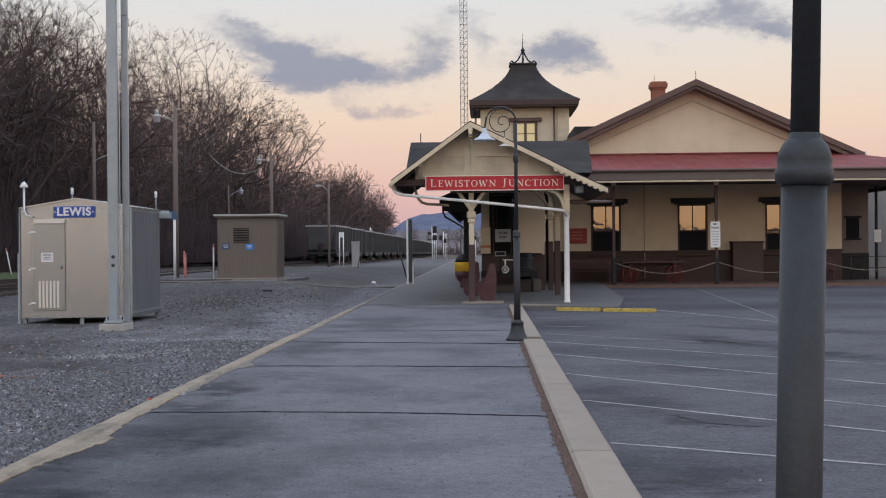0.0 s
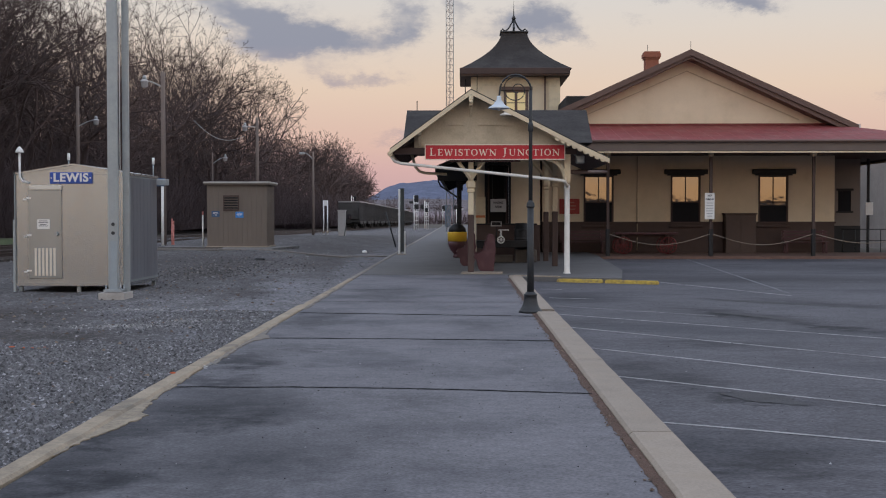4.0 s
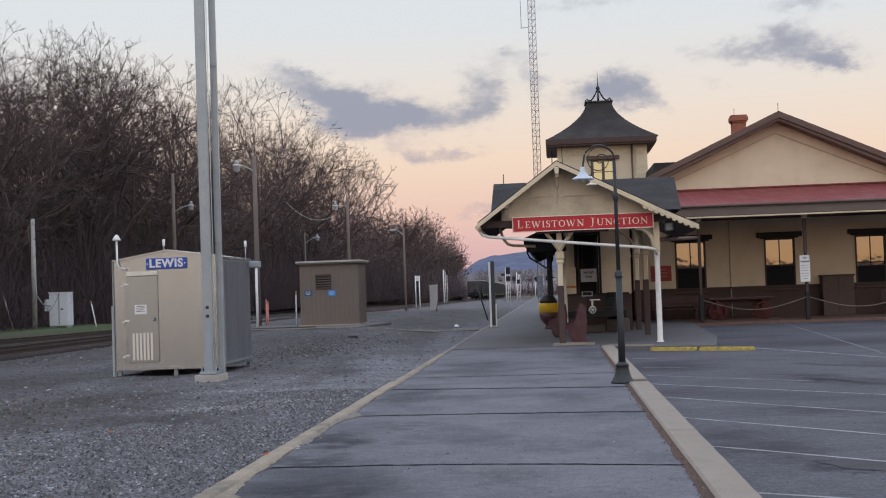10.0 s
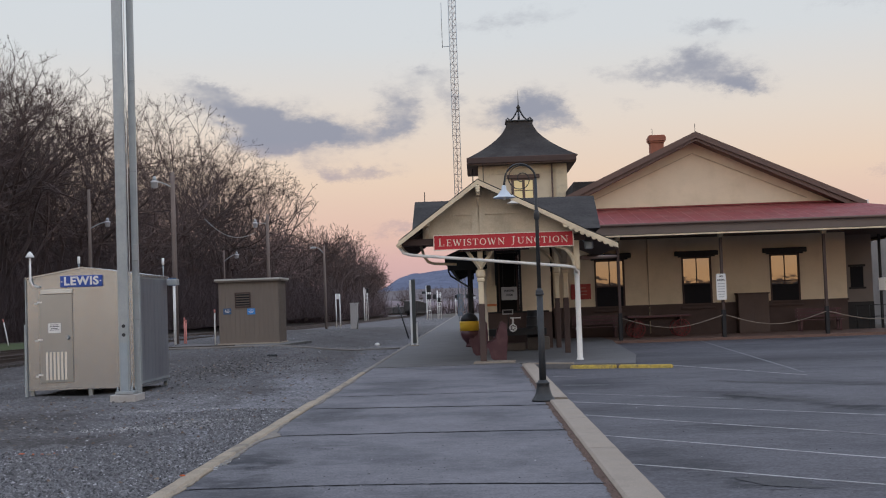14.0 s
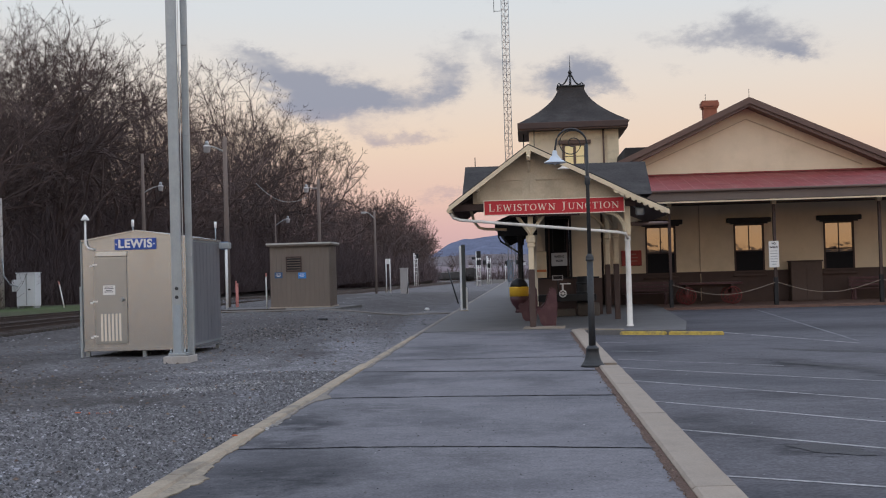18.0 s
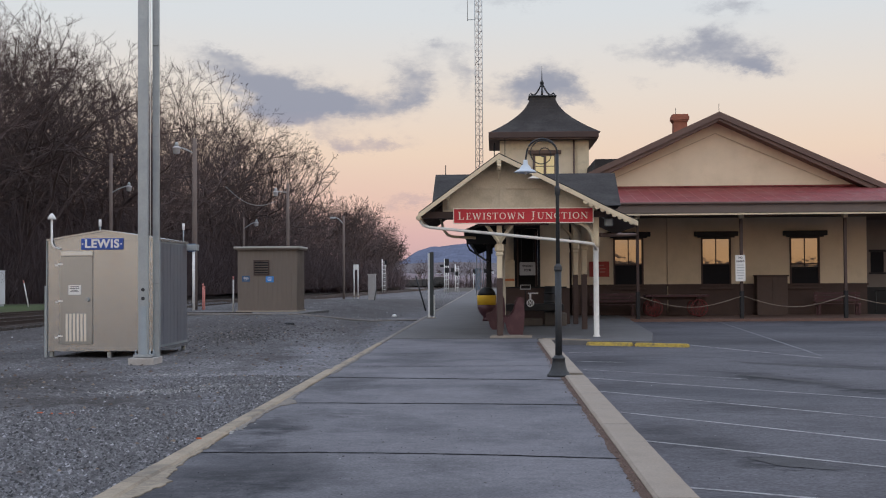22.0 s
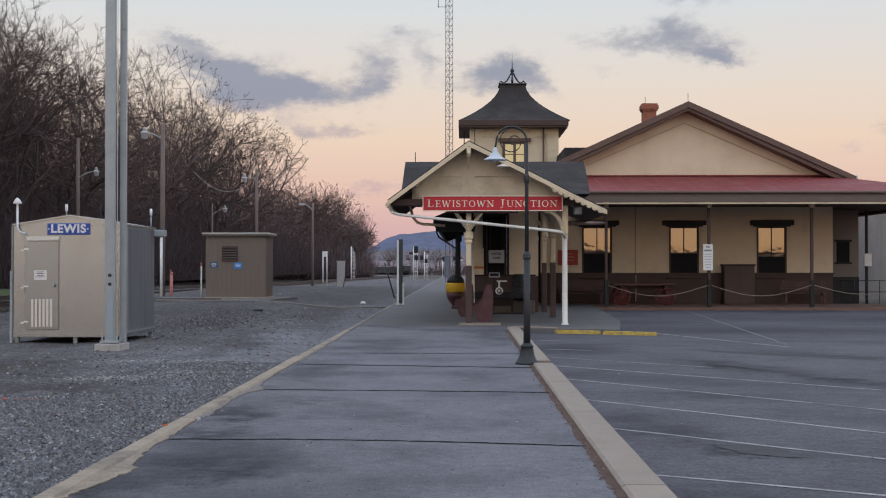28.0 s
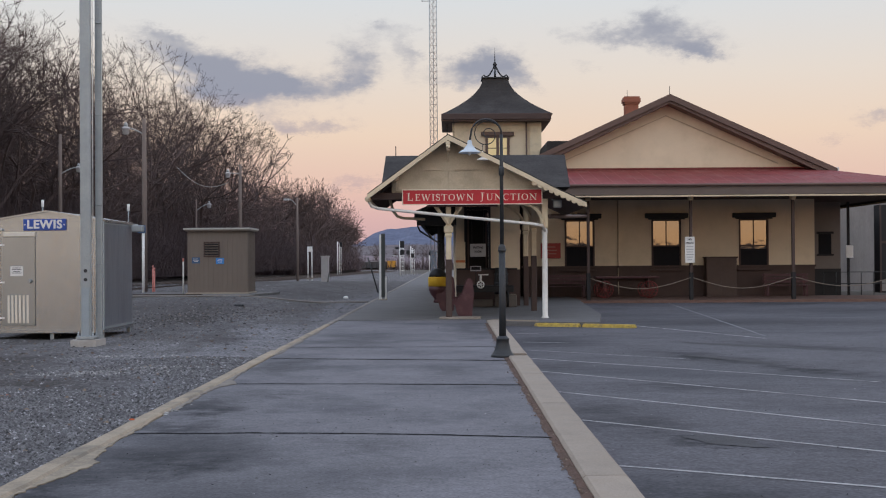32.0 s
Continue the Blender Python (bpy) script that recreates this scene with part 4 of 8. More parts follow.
# recessed side bay with a small window, and the grey wall beyond
bay = thing("side_bay", "dark recessed bay with a small window at the hall's corner", "building")
part("wall", wall_with([(16.62, 17.2, 1.75, 2.65)], 15.58, 17.6, 1.1, 4.1, 56.0, 56.2), mat("bay_taupe", (0.20, 0.17, 0.15), 0.8, 0.1, 2, 30), bay)
b = BM()
box(b, 15.58, 17.6, 55.95, 56.2, -0.1, 1.1)
part("plinth", b, BLACK, bay)
b = BM()
box(b, 16.62, 17.2, 56.08, 56.1, 1.75, 2.65)
part("pane", b, PANE, bay)
b = BM()
box(b, 16.62, 17.2, 56.03, 56.045, 1.75, 2.65)
part("insect_screen", b, mat("black_window_screen", (0.016, 0.016, 0.019)), bay)
b = BM()
box(b, 16.54, 17.28, 55.93, 56.0, 2.65, 2.75)
part("lintel", b, BLACK, bay)
b = BM()
box(b, 16.54, 17.28, 55.93, 56.0, 1.67, 1.75)
part("window_sill", b, BLACK, bay)
b = BM()
box(b, 17.5, 60, 72, 72.4, -0.3, 5.2)
single("retaining_wall", b, CONWALL, "plain grey concrete wall behind the station", "wall", kind="structure")
ob_ = thing("dark_outbuilding", "dark timber outbuilding with a pale panel by the fence", "building", (20.75, 60.0, -0.1))
b = BM()
box(b, 0.0, 5.0, 0.0, 0.9, 0.0, 4.2)
part("wall", b, BLACK, ob_)
for x in (0.0, 1.05, 2.1):
    b = BM()
    box(b, x - 0.04, x + 0.04, -0.04, 0.0, 0.0, 4.2)
    part("corner_board", b, BROWN, ob_)
b = BM()
box(b, 0.05, 2.1, -0.03, 0.0, 2.35, 2.47)
part("belt_rail", b, BROWN, ob_)
b = BM()
box(b, 0.06, 1.0, -0.02, 0.0, 0.08, 0.6)
part("lower_panel", b, CONWALL, ob_, "pale lower panel")
rail_f = thing("pipe_fence", "low black pipe railing beside the walkway", "fence")
for k in range(9):
    b = BM()
    tube(b, [(16.6 + k * 0.55, 55.2, -0.1), (16.6 + k * 0.55, 55.2, 0.95)], 0.02, 6)
    part("post", b, BLACKIRON, rail_f)
for z in (0.45, 0.95):
    b = BM()
    tube(b, [(16.5, 55.2, z), (21.2, 55.2, z)], 0.018, 6)
    part("pipe_rail", b, BLACKIRON, rail_f)

# ---- station house with the square tower ----
house = thing("station_house", "cream and brown station house with slate roofs", "building")
part("wall_upper", wall_with([(0.78, 1.52, 1.25, 3.3)], 0.42, 2.6, 1.25, 3.9, 43.0, 43.2), CREAM, house, "cream front wall")
part("wall_lower", wall_with([], 0.42, 2.6, 0.0, 1.25, 43.0, 43.2), BROWN, house, "brown lower wall")
b = BM()
box(b, 0.42, 0.6, 43.2, 75, 0, 4.4)
part("side_wall", b, CREAM, house)
b = BM()
box(b, 2.45, 2.6, 43.2, 58.0, 0, 4.4)
part("side_wall", b, BROWN, house)
dr = new("doorway")
dr.parent = house
b = BM()
for q in ((0.70, 0.78, 1.3, 3.4), (1.52, 1.60, 1.3, 3.4), (0.78, 1.52, 3.3, 3.4), (0.42, 2.5, 1.25, 1.3)):
    box(b, q[0], q[1], 42.92, 43.1, q[2], q[3])
part("door_frame", b, BLACK, dr)
# near-black sheet: the darkness of the open doorway as colour
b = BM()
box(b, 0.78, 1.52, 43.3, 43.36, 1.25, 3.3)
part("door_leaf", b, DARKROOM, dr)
for x in (0.84, 1.46):
    b = BM()
    box(b, x - 0.03, x + 0.03, 43.25, 43.3, 1.3, 3.2)
    part("door_stile", b, BROWN, dr)
# roof over the platform front: a cross ridge with slopes to front and back
b = BM()
for p in ([(-1.82, 40, 4.92), (3.88, 40, 4.92), (3.66, 36.0, 3.66), (-1.76, 36.0, 3.66)], [(3.88, 40, 4.92), (-1.82, 40, 4.92), (-1.76, 44.0, 3.66), (3.9, 44.0, 3.66)], [(3.88, 40, 4.92), (3.9, 44.0, 3.66), (3.66, 36.0, 3.66)], [(-1.82, 40, 4.92), (-1.76, 36.0, 3.66), (-1.76, 44.0, 3.66)], [(-1.76, 36, 3.66), (3.66, 36, 3.66), (3.9, 44.0, 3.66), (-1.76, 44.0, 3.66)]):
    b.faces.new([b.verts.new(q) for q in p])
bmesh.ops.remove_doubles(b, verts=b.verts, dist=0.001)
part("cross_roof", b, SLATE, house, "dark slate cross roof")
b = BM()
tube(b, [(-1.5, 40, 4.9), (-1.5, 40, 5.22)], 0.015, 5)
part("lightning_rod", b, BLACKIRON, house)
b = BM()
box(b, 0.42, 3.9, 44.6, 75, 4.4, 4.6)
slab(b, [(4.6, 5.2), (4.9, 7.25), (9.0, 7.25), (9.0, 5.2)], "y", 60, 72)
part("main_roof", b, SLATE, house, "dark slate main roof")
tw = new("tower")
tw.parent = house
b = BM()
box(b, 0.41, 4.95, 65.0, 69.5, 4.5, 8.75)
part("tower_wall", b, CREAM, tw)
for x0, x1 in ((0.38, 0.98), (4.38, 4.98)):
    b = BM()
    box(b, x0, x1, 64.93, 65.0, 4.5, 8.7)
    part("pilaster", b, CREAMTRIM, tw)
b = BM()
box(b, 0.98, 4.38, 64.96, 65.0, 8.25, 8.7)
part("frieze", b, CREAMTRIM, tw)
b = BM()
box(b, -0.17, 5.42, 64.3, 70.1, 8.72, 8.78)
part("soffit", b, BARGE, tw)
b = BM()
box(b, -0.19, 5.44, 64.22, 70.18, 8.78, 9.1, 0.02)
part("eaves_board", b, BROWN, tw, "brown eaves board")
b = BM()
cx, cy = 2.68, 67.2
rings = []
for i in range(13):
    u = i / 12
    h = 0.67 + (2.86 - 0.67) * (1 - u) ** 1.75
    rings.append([b.verts.new((cx + sx * h, cy + sy * h, 9.08 + 2.15 * u)) for sx, sy in ((-1, -1), (1, -1), (1, 1), (-1, 1))])
for u, w in zip(rings, rings[1:]):
    for k in range(4):
        b.faces.new((u[k], u[(k + 1) % 4], w[(k + 1) % 4], w[k]))
b.faces.new(rings[-1])
part("tower_roof", b, SLATE, tw, "concave pyramid slate roof")
b = BM()
box(b, cx - 0.74, cx + 0.74, cy - 0.74, cy + 0.74, 11.22, 11.29, 0.01)
part("roof_cap", b, BLACKIRON, tw)
for a in range(4):
    b = BM()
    ca, sa = math.cos(a * math.pi / 2), math.sin(a * math.pi / 2)
    pts = [(0.6, 11.3), (0.68, 11.42), (0.60, 11.5), (0.52, 11.42), (0.42, 11.4), (0.28, 11.52), (0.16, 11.72), (0.05, 11.95)]
    tube(b, [(cx + r * ca, cy + r * sa, z) for r, z in pts], 0.045, 6)
    part("cresting_scroll", b, BLACKIRON, tw)
b = BM()
lathe(b, [(0.02, 11.29), (0.02, 11.8), (0.14, 11.86), (0.05, 11.94), (0.09, 12.0), (0.12, 12.06), (0.03, 12.2), (0.015, 12.6), (0.004, 13.0)], cx, cy, 10)
part("finial", b, BLACKIRON, tw, "black iron finial spike")
tb = new("tower_window")
tb.parent = house
b = BM()
for q in ((2.08, 2.22, 6.6, 8.0), (3.19, 3.33, 6.6, 8.0), (2.22, 3.19, 7.9, 8.0), (2.64, 2.78, 6.6, 7.9)):
    box(b, q[0], q[1], 64.9, 65.02, q[2], q[3])
part("window_frame", b, BARGE, tb)
b = BM()
box(b, 1.85, 3.55, 64.82, 64.98, 8.0, 8.2, 0.02)
part("lintel", b, BARGE, tb)
for u, v in ((2.22, 2.64), (2.78, 3.19)):
    b = BM()
    box(b, u, v, 64.94, 64.97, 6.6, 7.9)
    part("pane", b, GLOWPANE, tb, "pane glowing warm yellow")
    b = BM()
    box(b, u, v, 64.925, 64.945, 7.35, 7.39)
    part("glazing_bar", b, BARGE, tb)
b = BM()
tube(b, [(4.2, 64.85, 8.72), (4.2, 64.85, 5.5)], 0.05, 6)
part("downpipe", b, BARGE, tw)
b = BM()
tube(b, [(0.1, 66, 8.7), (0.1, 66, 6.5)], 0.03, 6)
part("cable", b, BLACKIRON, tw)

# platform canopy along the track side
pc = thing("platform_canopy", "dark trackside platform canopy on bracketed posts", "canopy")
b = BM()
slab(b, [(0.42, 3.75), (-0.92, 3.2), (-0.92, 3.12), (0.42, 3.65)], "y", 41.0, 75.0)
part("roof", b, SLATE, pc)
b = BM()
box(b, -0.95, -0.87, 41.0, 75.0, 2.95, 3.2)
box(b, -0.87, 0.42, 41.0, 41.12, 2.72, 3.2)
part("fascia", b, BLACK, pc)
for i in range(8):
    y = 47.6 + i * 3.6
    b = BM()
    box(b, -0.265, -0.105, y - 0.08, y + 0.08, 0.0, 3.4, 0.01)
    part("post", b, BLACK, pc)
    if i == 0:
        b = BM()
        tube(b, [(-0.86, 41.6, 2.98), (-0.85, 41.6, 2.7), (-0.78, 41.6, 2.55), (-0.2, 47.5, 2.23)], 0.03, 6)
        part("downpipe", b, BLACK, pc)
    b = BM()
    box(b, -0.345, -0.025, y - 0.16, y + 0.16, 3.0, 3.18, 0.02)
    part("capital", b, BLACK, pc)
for i in range(14):
    b = BM()
    y = 41.4 + i * 2.4
    bar(b, (0.42, y, 3.58), (-0.86, y, 3.05), 0.08, 0.12)
    part("rafter", b, BLACK, pc)

# ---- gabled entrance canopy with the name board ----
ec = thing("entrance_canopy", "cream timber gabled canopy with scalloped bargeboards", "canopy")
PRO = [(-1.98, 3.36), (0.17, 4.93), (2.15, 3.94), (3.0, 3.50), (3.82, 3.12)]
b = BM()
slab(b, PRO + [(3.82, 3.04), (3.0, 3.42), (2.15, 3.86), (0.17, 4.83), (-1.95, 3.28)], "y", 33.25, 39.6)
part("roof", b, SLATE, ec, "dark slate canopy roof")
for k in range(4):
    p, q = PRO[k], PRO[k + 1]
    b = BM()
    slab(b, [(p[0], p[1] - 0.04), (q[0], q[1] - 0.04), (q[0], q[1] - 0.165), (p[0], p[1] - 0.165)], "y", 33.14, 33.25)
    part("barge_board", b, CREAMTRIM, ec, "weathered cream barge board")
for i in range(9):
    b = BM()
    x = 2.45 + i * 0.15
    z = 3.56 - (x - 2.6) * 0.46 - 0.02
    tube(b, [(x, 33.15, z), (x, 33.24, z)], 0.07, 10)
    part("scallop", b, CREAMTRIM, ec)
for (x, z) in ((0.17, 4.60),):
    b = BM()
    box(b, x - 0.06, x + 0.06, 33.12, 33.55, z + 0.02, z + 0.14, 0.015)
    tube(b, [(x, 33.12, z + 0.02), (x, 33.12, z - 0.06)], 0.05, 8)
    part("purlin_end", b, CREAMTRIM, ec)
b = BM()
slab(b, [(-1.35, 3.40), (2.78, 3.40), (2.78, 3.52), (2.1, 3.84), (0.17, 4.80), (-1.35, 3.72)], "y", 33.72, 33.8)
# cream darkened for the shade under the gable, plus weather stains
part("gable_boarding", b, mat("shaded_weathered_boards", (0.56, 0.47, 0.345), 0.8, 0.12, 2.0, 25.0, 0.3, stain=(0.34, 0.28, 0.20), stain_amt=0.6, stain_scale=1.5), ec, "cream panelled gable boarding")
BOARDS = MATS["shaded_weathered_boards"]


def gable_line(x):
    """Underside of the gable roof over a place across it."""
    return 4.83 + (x - 0.17) * 0.73 if x < 0.17 else 4.83 - (x - 0.17) * 0.495


for x0, x1 in ((-1.3, -0.96), (-0.63, -0.515), (-0.02, 0.165), (0.18, 0.345), (1.41, 1.52), (1.82, 2.35)):
    b = BM()
    slab(b, [(x0, 3.46), (x1, 3.46), (x1, gable_line(x1) - 0.13), (x0, gable_line(x0) - 0.13)], "y", 33.67, 33.72)
    part("panel_stile", b, BOARDS, ec)
for x0, x1, z0, z1 in ((-0.96, -0.63, 3.46, 3.57), (-0.515, -0.02, 3.46, 3.57), (0.345, 1.41, 3.46, 3.57), (1.52, 1.82, 3.46, 3.57), (-0.515, -0.02, 4.0, 4.09), (0.345, 1.41, 4.0, 4.09)):
    b = BM()
    box(b, x0, x1, 33.672, 33.72, z0, z1)
    part("panel_rail", b, BOARDS, ec)
for x, z in ((0.17, 4.5), (-1.2, 3.72)):
    b = BM()
    bar(b, (x, 33.3, z + 0.04), (x, 33.72, z + 0.04), 0.1, 0.1)
    bar(b, (x, 33.42, z - 0.02), (x, 33.67, z - 0.26), 0.06, 0.06)
    part("bracket", b, BOARDS, ec)
b = BM()
box(b, -1.9, 3.0, 33.7, 33.95, 3.22, 3.40, 0.01)
part("tie_beam", b, BROWN, ec)
b = BM()
box(b, -0.4, 1.5, 33.78, 33.86, 3.02, 3.24)
part("tie_panel", b, MAROON, ec)
# soffit and purlins
b = BM()
for k in range(4):
    p, q = PRO[k], PRO[k + 1]
    f = [(p[0], p[1] - 0.13), (q[0], q[1] - 0.13), (q[0], q[1] - 0.16), (p[0], p[1] - 0.16)]
    slab(b, f, "y", 33.8, 39.5)
part("soffit", b, BROWN, ec)
# posts: each with a brown foot, a cream shaft and curved brackets
def canopy_post(x, y, top, half, white=False, foot=0.0):
    b = BM()
    w = 0.085
    if white:
        lathe(b, [(0.10, foot), (0.10, foot + 0.05), (0.075, foot + 0.09), (0.07, foot + 2.3), (0.085, foot + 2.35), (0.07, foot + 2.45)], x, y, 14)
        part("post_shaft", b, WHITE, ec, "white-painted round post")
        b = BM()
        box(b, x - w, x + w, y - w, y + w, foot + 2.45, top, 0.012)
        part("post_head", b, CREAMTRIM, ec)
    else:
        box(b, x - w, x + w, y - w, y + w, foot, half, 0.015)
        part("post_foot", b, BROWN, ec)
        b = BM()
        box(b, x - w * 0.85, x + w * 0.85, y - w * 0.85, y + w * 0.85, half, top, 0.015)
        part("post_shaft", b, CREAMTRIM, ec)
        b = BM()
        box(b, x - w * 1.5, x + w * 1.5, y - w * 1.4, y + w * 1.4, top - 0.95, top - 0.72, 0.05)
        box(b, x - w * 1.2, x + w * 1.2, y - w * 1.2, y + w * 1.2, top - 1.05, top - 0.95, 0.02)
        part("post_capital", b, CREAMTRIM, ec)


def brace(x, y, z0, z1, reach, material, along_x=True, flat=False):
    b = BM()
    n = 7
    pts = []
    for k in range(n + 1):
        u = k / n * math.pi / 2
        r = reach * (1 - math.cos(u)) if not flat else reach * k / n
        h = z0 + (z1 - z0) * (math.sin(u) if not flat else k / n)
        pts.append((x + r, y, h) if along_x else (x, y + r, h))
    tube(b, pts, 0.05, 4)
    part("curved_brace", b, material, ec)


canopy_post(0.17, 34.0, 3.25, 1.6, foot=0.05)
canopy_post(2.76, 33.85, 3.4, 1.6, True, -0.02)
for x, y in ((2.78, 38.6), (2.80, 43.0), (2.85, 49.0)):
    canopy_post(x, y, 3.5, 1.7)
    brace(x, y, 2.5, 3.5, -1.0, CREAMTRIM)
brace(0.17, 33.92, 2.55, 3.06, 0.36, CREAMTRIM, flat=True)
brace(0.17, 33.92, 2.55, 3.06, -0.36, CREAMTRIM, flat=True)
brace(2.70, 33.72, 2.5, 3.08, -0.48, CREAMTRIM)
brace(2.76, 33.85, 2.5, 3.2, 0.8, CREAMTRIM, False)
b = BM()
tube(b, [(-1.95, 33.55, 3.15), (-1.87, 33.5, 3.03), (-1.7, 33.5, 2.97), (2.45, 33.5, 2.53), (2.68, 33.6, 2.49), (2.76, 33.76, 2.36)], 0.042, 10)
part("rainwater_pipe", b, WHITE, ec, "white rainwater pipe slung below the gable")
b = BM()
tube(b, [(-1.98, 33.3, 3.22), (-2.0, 39, 3.24)], 0.07, 8)
part("gutter", b, CREAMTRIM, ec)
b = BM()
tube(b, [(-1.52, 36.1, 3.36), (-1.46, 36.1, 3.15), (-1.42, 36.1, 3.0), (-1.3, 36.1, 2.85), (-1.15, 36.1, 2.8), (-0.5, 36.1, 2.76)], 0.04, 8)
part("rainwater_elbow", b, CREAMTRIM, ec)
b = BM()
tube(b, [(2.9, 34, 2.75), (5.35, 47.3, 3.2)], 0.06, 8)
part("rainwater_pipe", b, BARGE, ec)
for i in range(9):
    b = BM()
    y = 34.4 + i * 0.6
    bar(b, (0.17, y, 4.68), (-1.9, y, 3.18), 0.07, 0.1)
    bar(b, (0.17, y, 4.68), (2.15, y, 3.70), 0.07, 0.1)
    part("rafter", b, BROWN, ec)
fl = new("floodlight")
fl.parent = ec
b = BM()
box(b, 3.0, 3.24, 33.9, 34.05, 2.98, 3.2, 0.03)
part("lamp_housing", b, GALV, fl)
b = BM()
tube(b, [(2.86, 33.9, 3.3), (3.05, 33.95, 3.15)], 0.02, 6)
part("lamp_arm", b, GALV, fl)
b = BM()
tube(b, [(0.33, 33.1, 5.3), (0.33, 33.2, 4.8)], 0.01, 5)
part("lightning_rod", b, BLACKIRON, ec)

sg = thing("name_board", "long red station name board with cream lettering", "sign", at=(0.81, 33.58, 3.272))
b = BM()
box(b, -1.86, 1.86, 0.0, 0.05, -0.195, 0.195, 0.006)
part("board", b, REDSIGN, sg)
b = BM()
for q in ((-1.875, 1.875, 0.185, 0.208), (-1.875, 1.875, -0.208, -0.185), (-1.875, -1.852, -0.185, 0.185), (1.852, 1.875, -0.185, 0.185)):
    box(b, q[0], q[1], -0.02, 0.055, q[2], q[3])
part("border", b, LETTERC, sg, "thin cream border")
roman("L", -1.74, -0.095, 0.205, 0.155, LETTERC, sg)
roman("EWISTOWN", -1.53, -0.095, 0.175, 1.57, LETTERC, sg)
roman("J", 0.20, -0.095, 0.205, 0.12, LETTERC, sg)
roman("UNCTION", 0.37, -0.095, 0.175, 1.36, LETTERC, sg)

# ---- lamp posts ----
ENAMEL = mat("pale_enamel_shade", (0.52, 0.58, 0.64), 0.35, 0.05)


def lamp_post():
    lp = thing("lamp_post", "black cast-iron platform lamp post with a gooseneck scroll", "street lamp", (1.05, 20.45, 0.0), group="platform lamp posts")
    b = BM()
    lathe(b, [(0.19, 0.0), (0.19, 0.035), (0.172, 0.045), (0.165, 0.065), (0.145, 0.09), (0.122, 0.15), (0.108, 0.22), (0.102, 0.28), (0.108, 0.285), (0.108, 0.305), (0.085, 0.315), (0.08, 0.335), (0.06, 0.345)], n=16)
    part("base", b, BLACKIRON, lp)
    b = BM()
    lathe(b, [(0.058, 0.34), (0.053, 0.9), (0.052, 1.72)], n=24)
    part("lower_shaft", b, BLACKIRON, lp)
    b = BM()
    lathe(b, [(0.056, 1.71), (0.066, 1.72), (0.067, 1.745), (0.062, 1.75), (0.063, 1.768), (0.059, 1.788), (0.050, 1.806), (0.042, 1.815), (0.0375, 1.819), (0.0375, 1.83), (0.034, 1.832)], n=24)
    part("collar", b, BLACKIRON, lp, "swollen iron collar")
    b = BM()
    lathe(b, [(0.0335, 1.825), (0.029, 3.0), (0.026, 3.62)], n=18)
    part("upper_shaft", b, BLACKIRON, lp)
    b = BM()
    lathe(b, [(0.03, 2.94), (0.045, 2.97), (0.045, 3.06), (0.03, 3.1)], n=14)
    part("ring", b, BLACKIRON, lp)
    b = BM()
    tube(b, [(-0.245 + 0.25 * math.cos(a * math.pi / 16), 0, 3.62 + 0.25 * math.sin(a * math.pi / 16)) for a in range(17)] + [(-0.505, 0, 3.57), (-0.515, 0, 3.5)], 0.016, 8)
    part("gooseneck", b, BLACKIRON, lp)
    b = BM()
    pts = []
    for k in range(40):
        u = k / 39
        r = 0.225 * (1 - u) + 0.03
        a = math.pi * (0.0 + 3.6 * u)
        pts.append((-0.25 + r * math.cos(a) + 0.04 * u, 0, 3.62 + r * math.sin(a)))
    tube(b, pts, 0.009, 6)
    part("scroll", b, BLACKIRON, lp)
    b = BM()
    lathe(b, [(0.02, 3.53), (0.035, 3.52), (0.04, 3.46), (0.07, 3.425), (0.10, 3.38), (0.165, 3.345), (0.185, 3.325), (0.18, 3.32), (0.10, 3.36), (0.05, 3.41)], -0.515, 0, 24)
    part("shade", b, ENAMEL, lp, "bell-shaped pale enamel shade")
    b = BM()
    lathe(b, [(0.012, 3.40), (0.03, 3.35), (0.025, 3.30), (0.005, 3.285)], -0.515, 0, 12)
    part("bulb", b, LETTERW, lp)
    return lp


lamp_one = lamp_post()
copy_thing(lamp_one, pose(1.215, 2.55, 0.0, 0, 1.4, 0))
cl = thing("hanging_lamp", "small white enamel lamp hung from the gable", "lamp", (1.08, 33.2, 4.22))
b = BM()
lathe(b, [(0.02, 0.24), (0.03, 0.2), (0.035, 0.12), (0.05, 0.07), (0.15, 0.02), (0.155, 0.0), (0.10, 0.02)], n=16)
part("shade", b, WHITE, cl)
b = BM()
tube(b, [(0, 0, 0.2), (0, 0.0, 0.4), (0, 0.12, 0.42)], 0.012, 6)
part("stem", b, BLACKIRON, cl)

# ---- aluminium signal bungalow ----
cb = thing("equipment_cabin", "bare aluminium railway equipment cabin with a louvred door", "equipment cabin", (-8.33, 26.5, 0.0))
CW, CD = 1.21, 2.4
b = BM()
box(b, -CW, CW, 0, CD, 0.16, 2.46, 0.008)
part("body", b, ALU, cb)
b = BM()
slab(b, [(-CW - 0.03, 2.46), (0.0, 2.66), (CW + 0.03, 2.46), (CW + 0.03, 2.43), (-CW - 0.03, 2.43)], "y", 0.005, CD - 0.005)
part("gable_infill", b, ALU, cb)
# added sheet: the side's shade and mirrored blue sky put into its colour
b = BM()
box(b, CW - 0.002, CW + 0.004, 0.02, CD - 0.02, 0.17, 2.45)
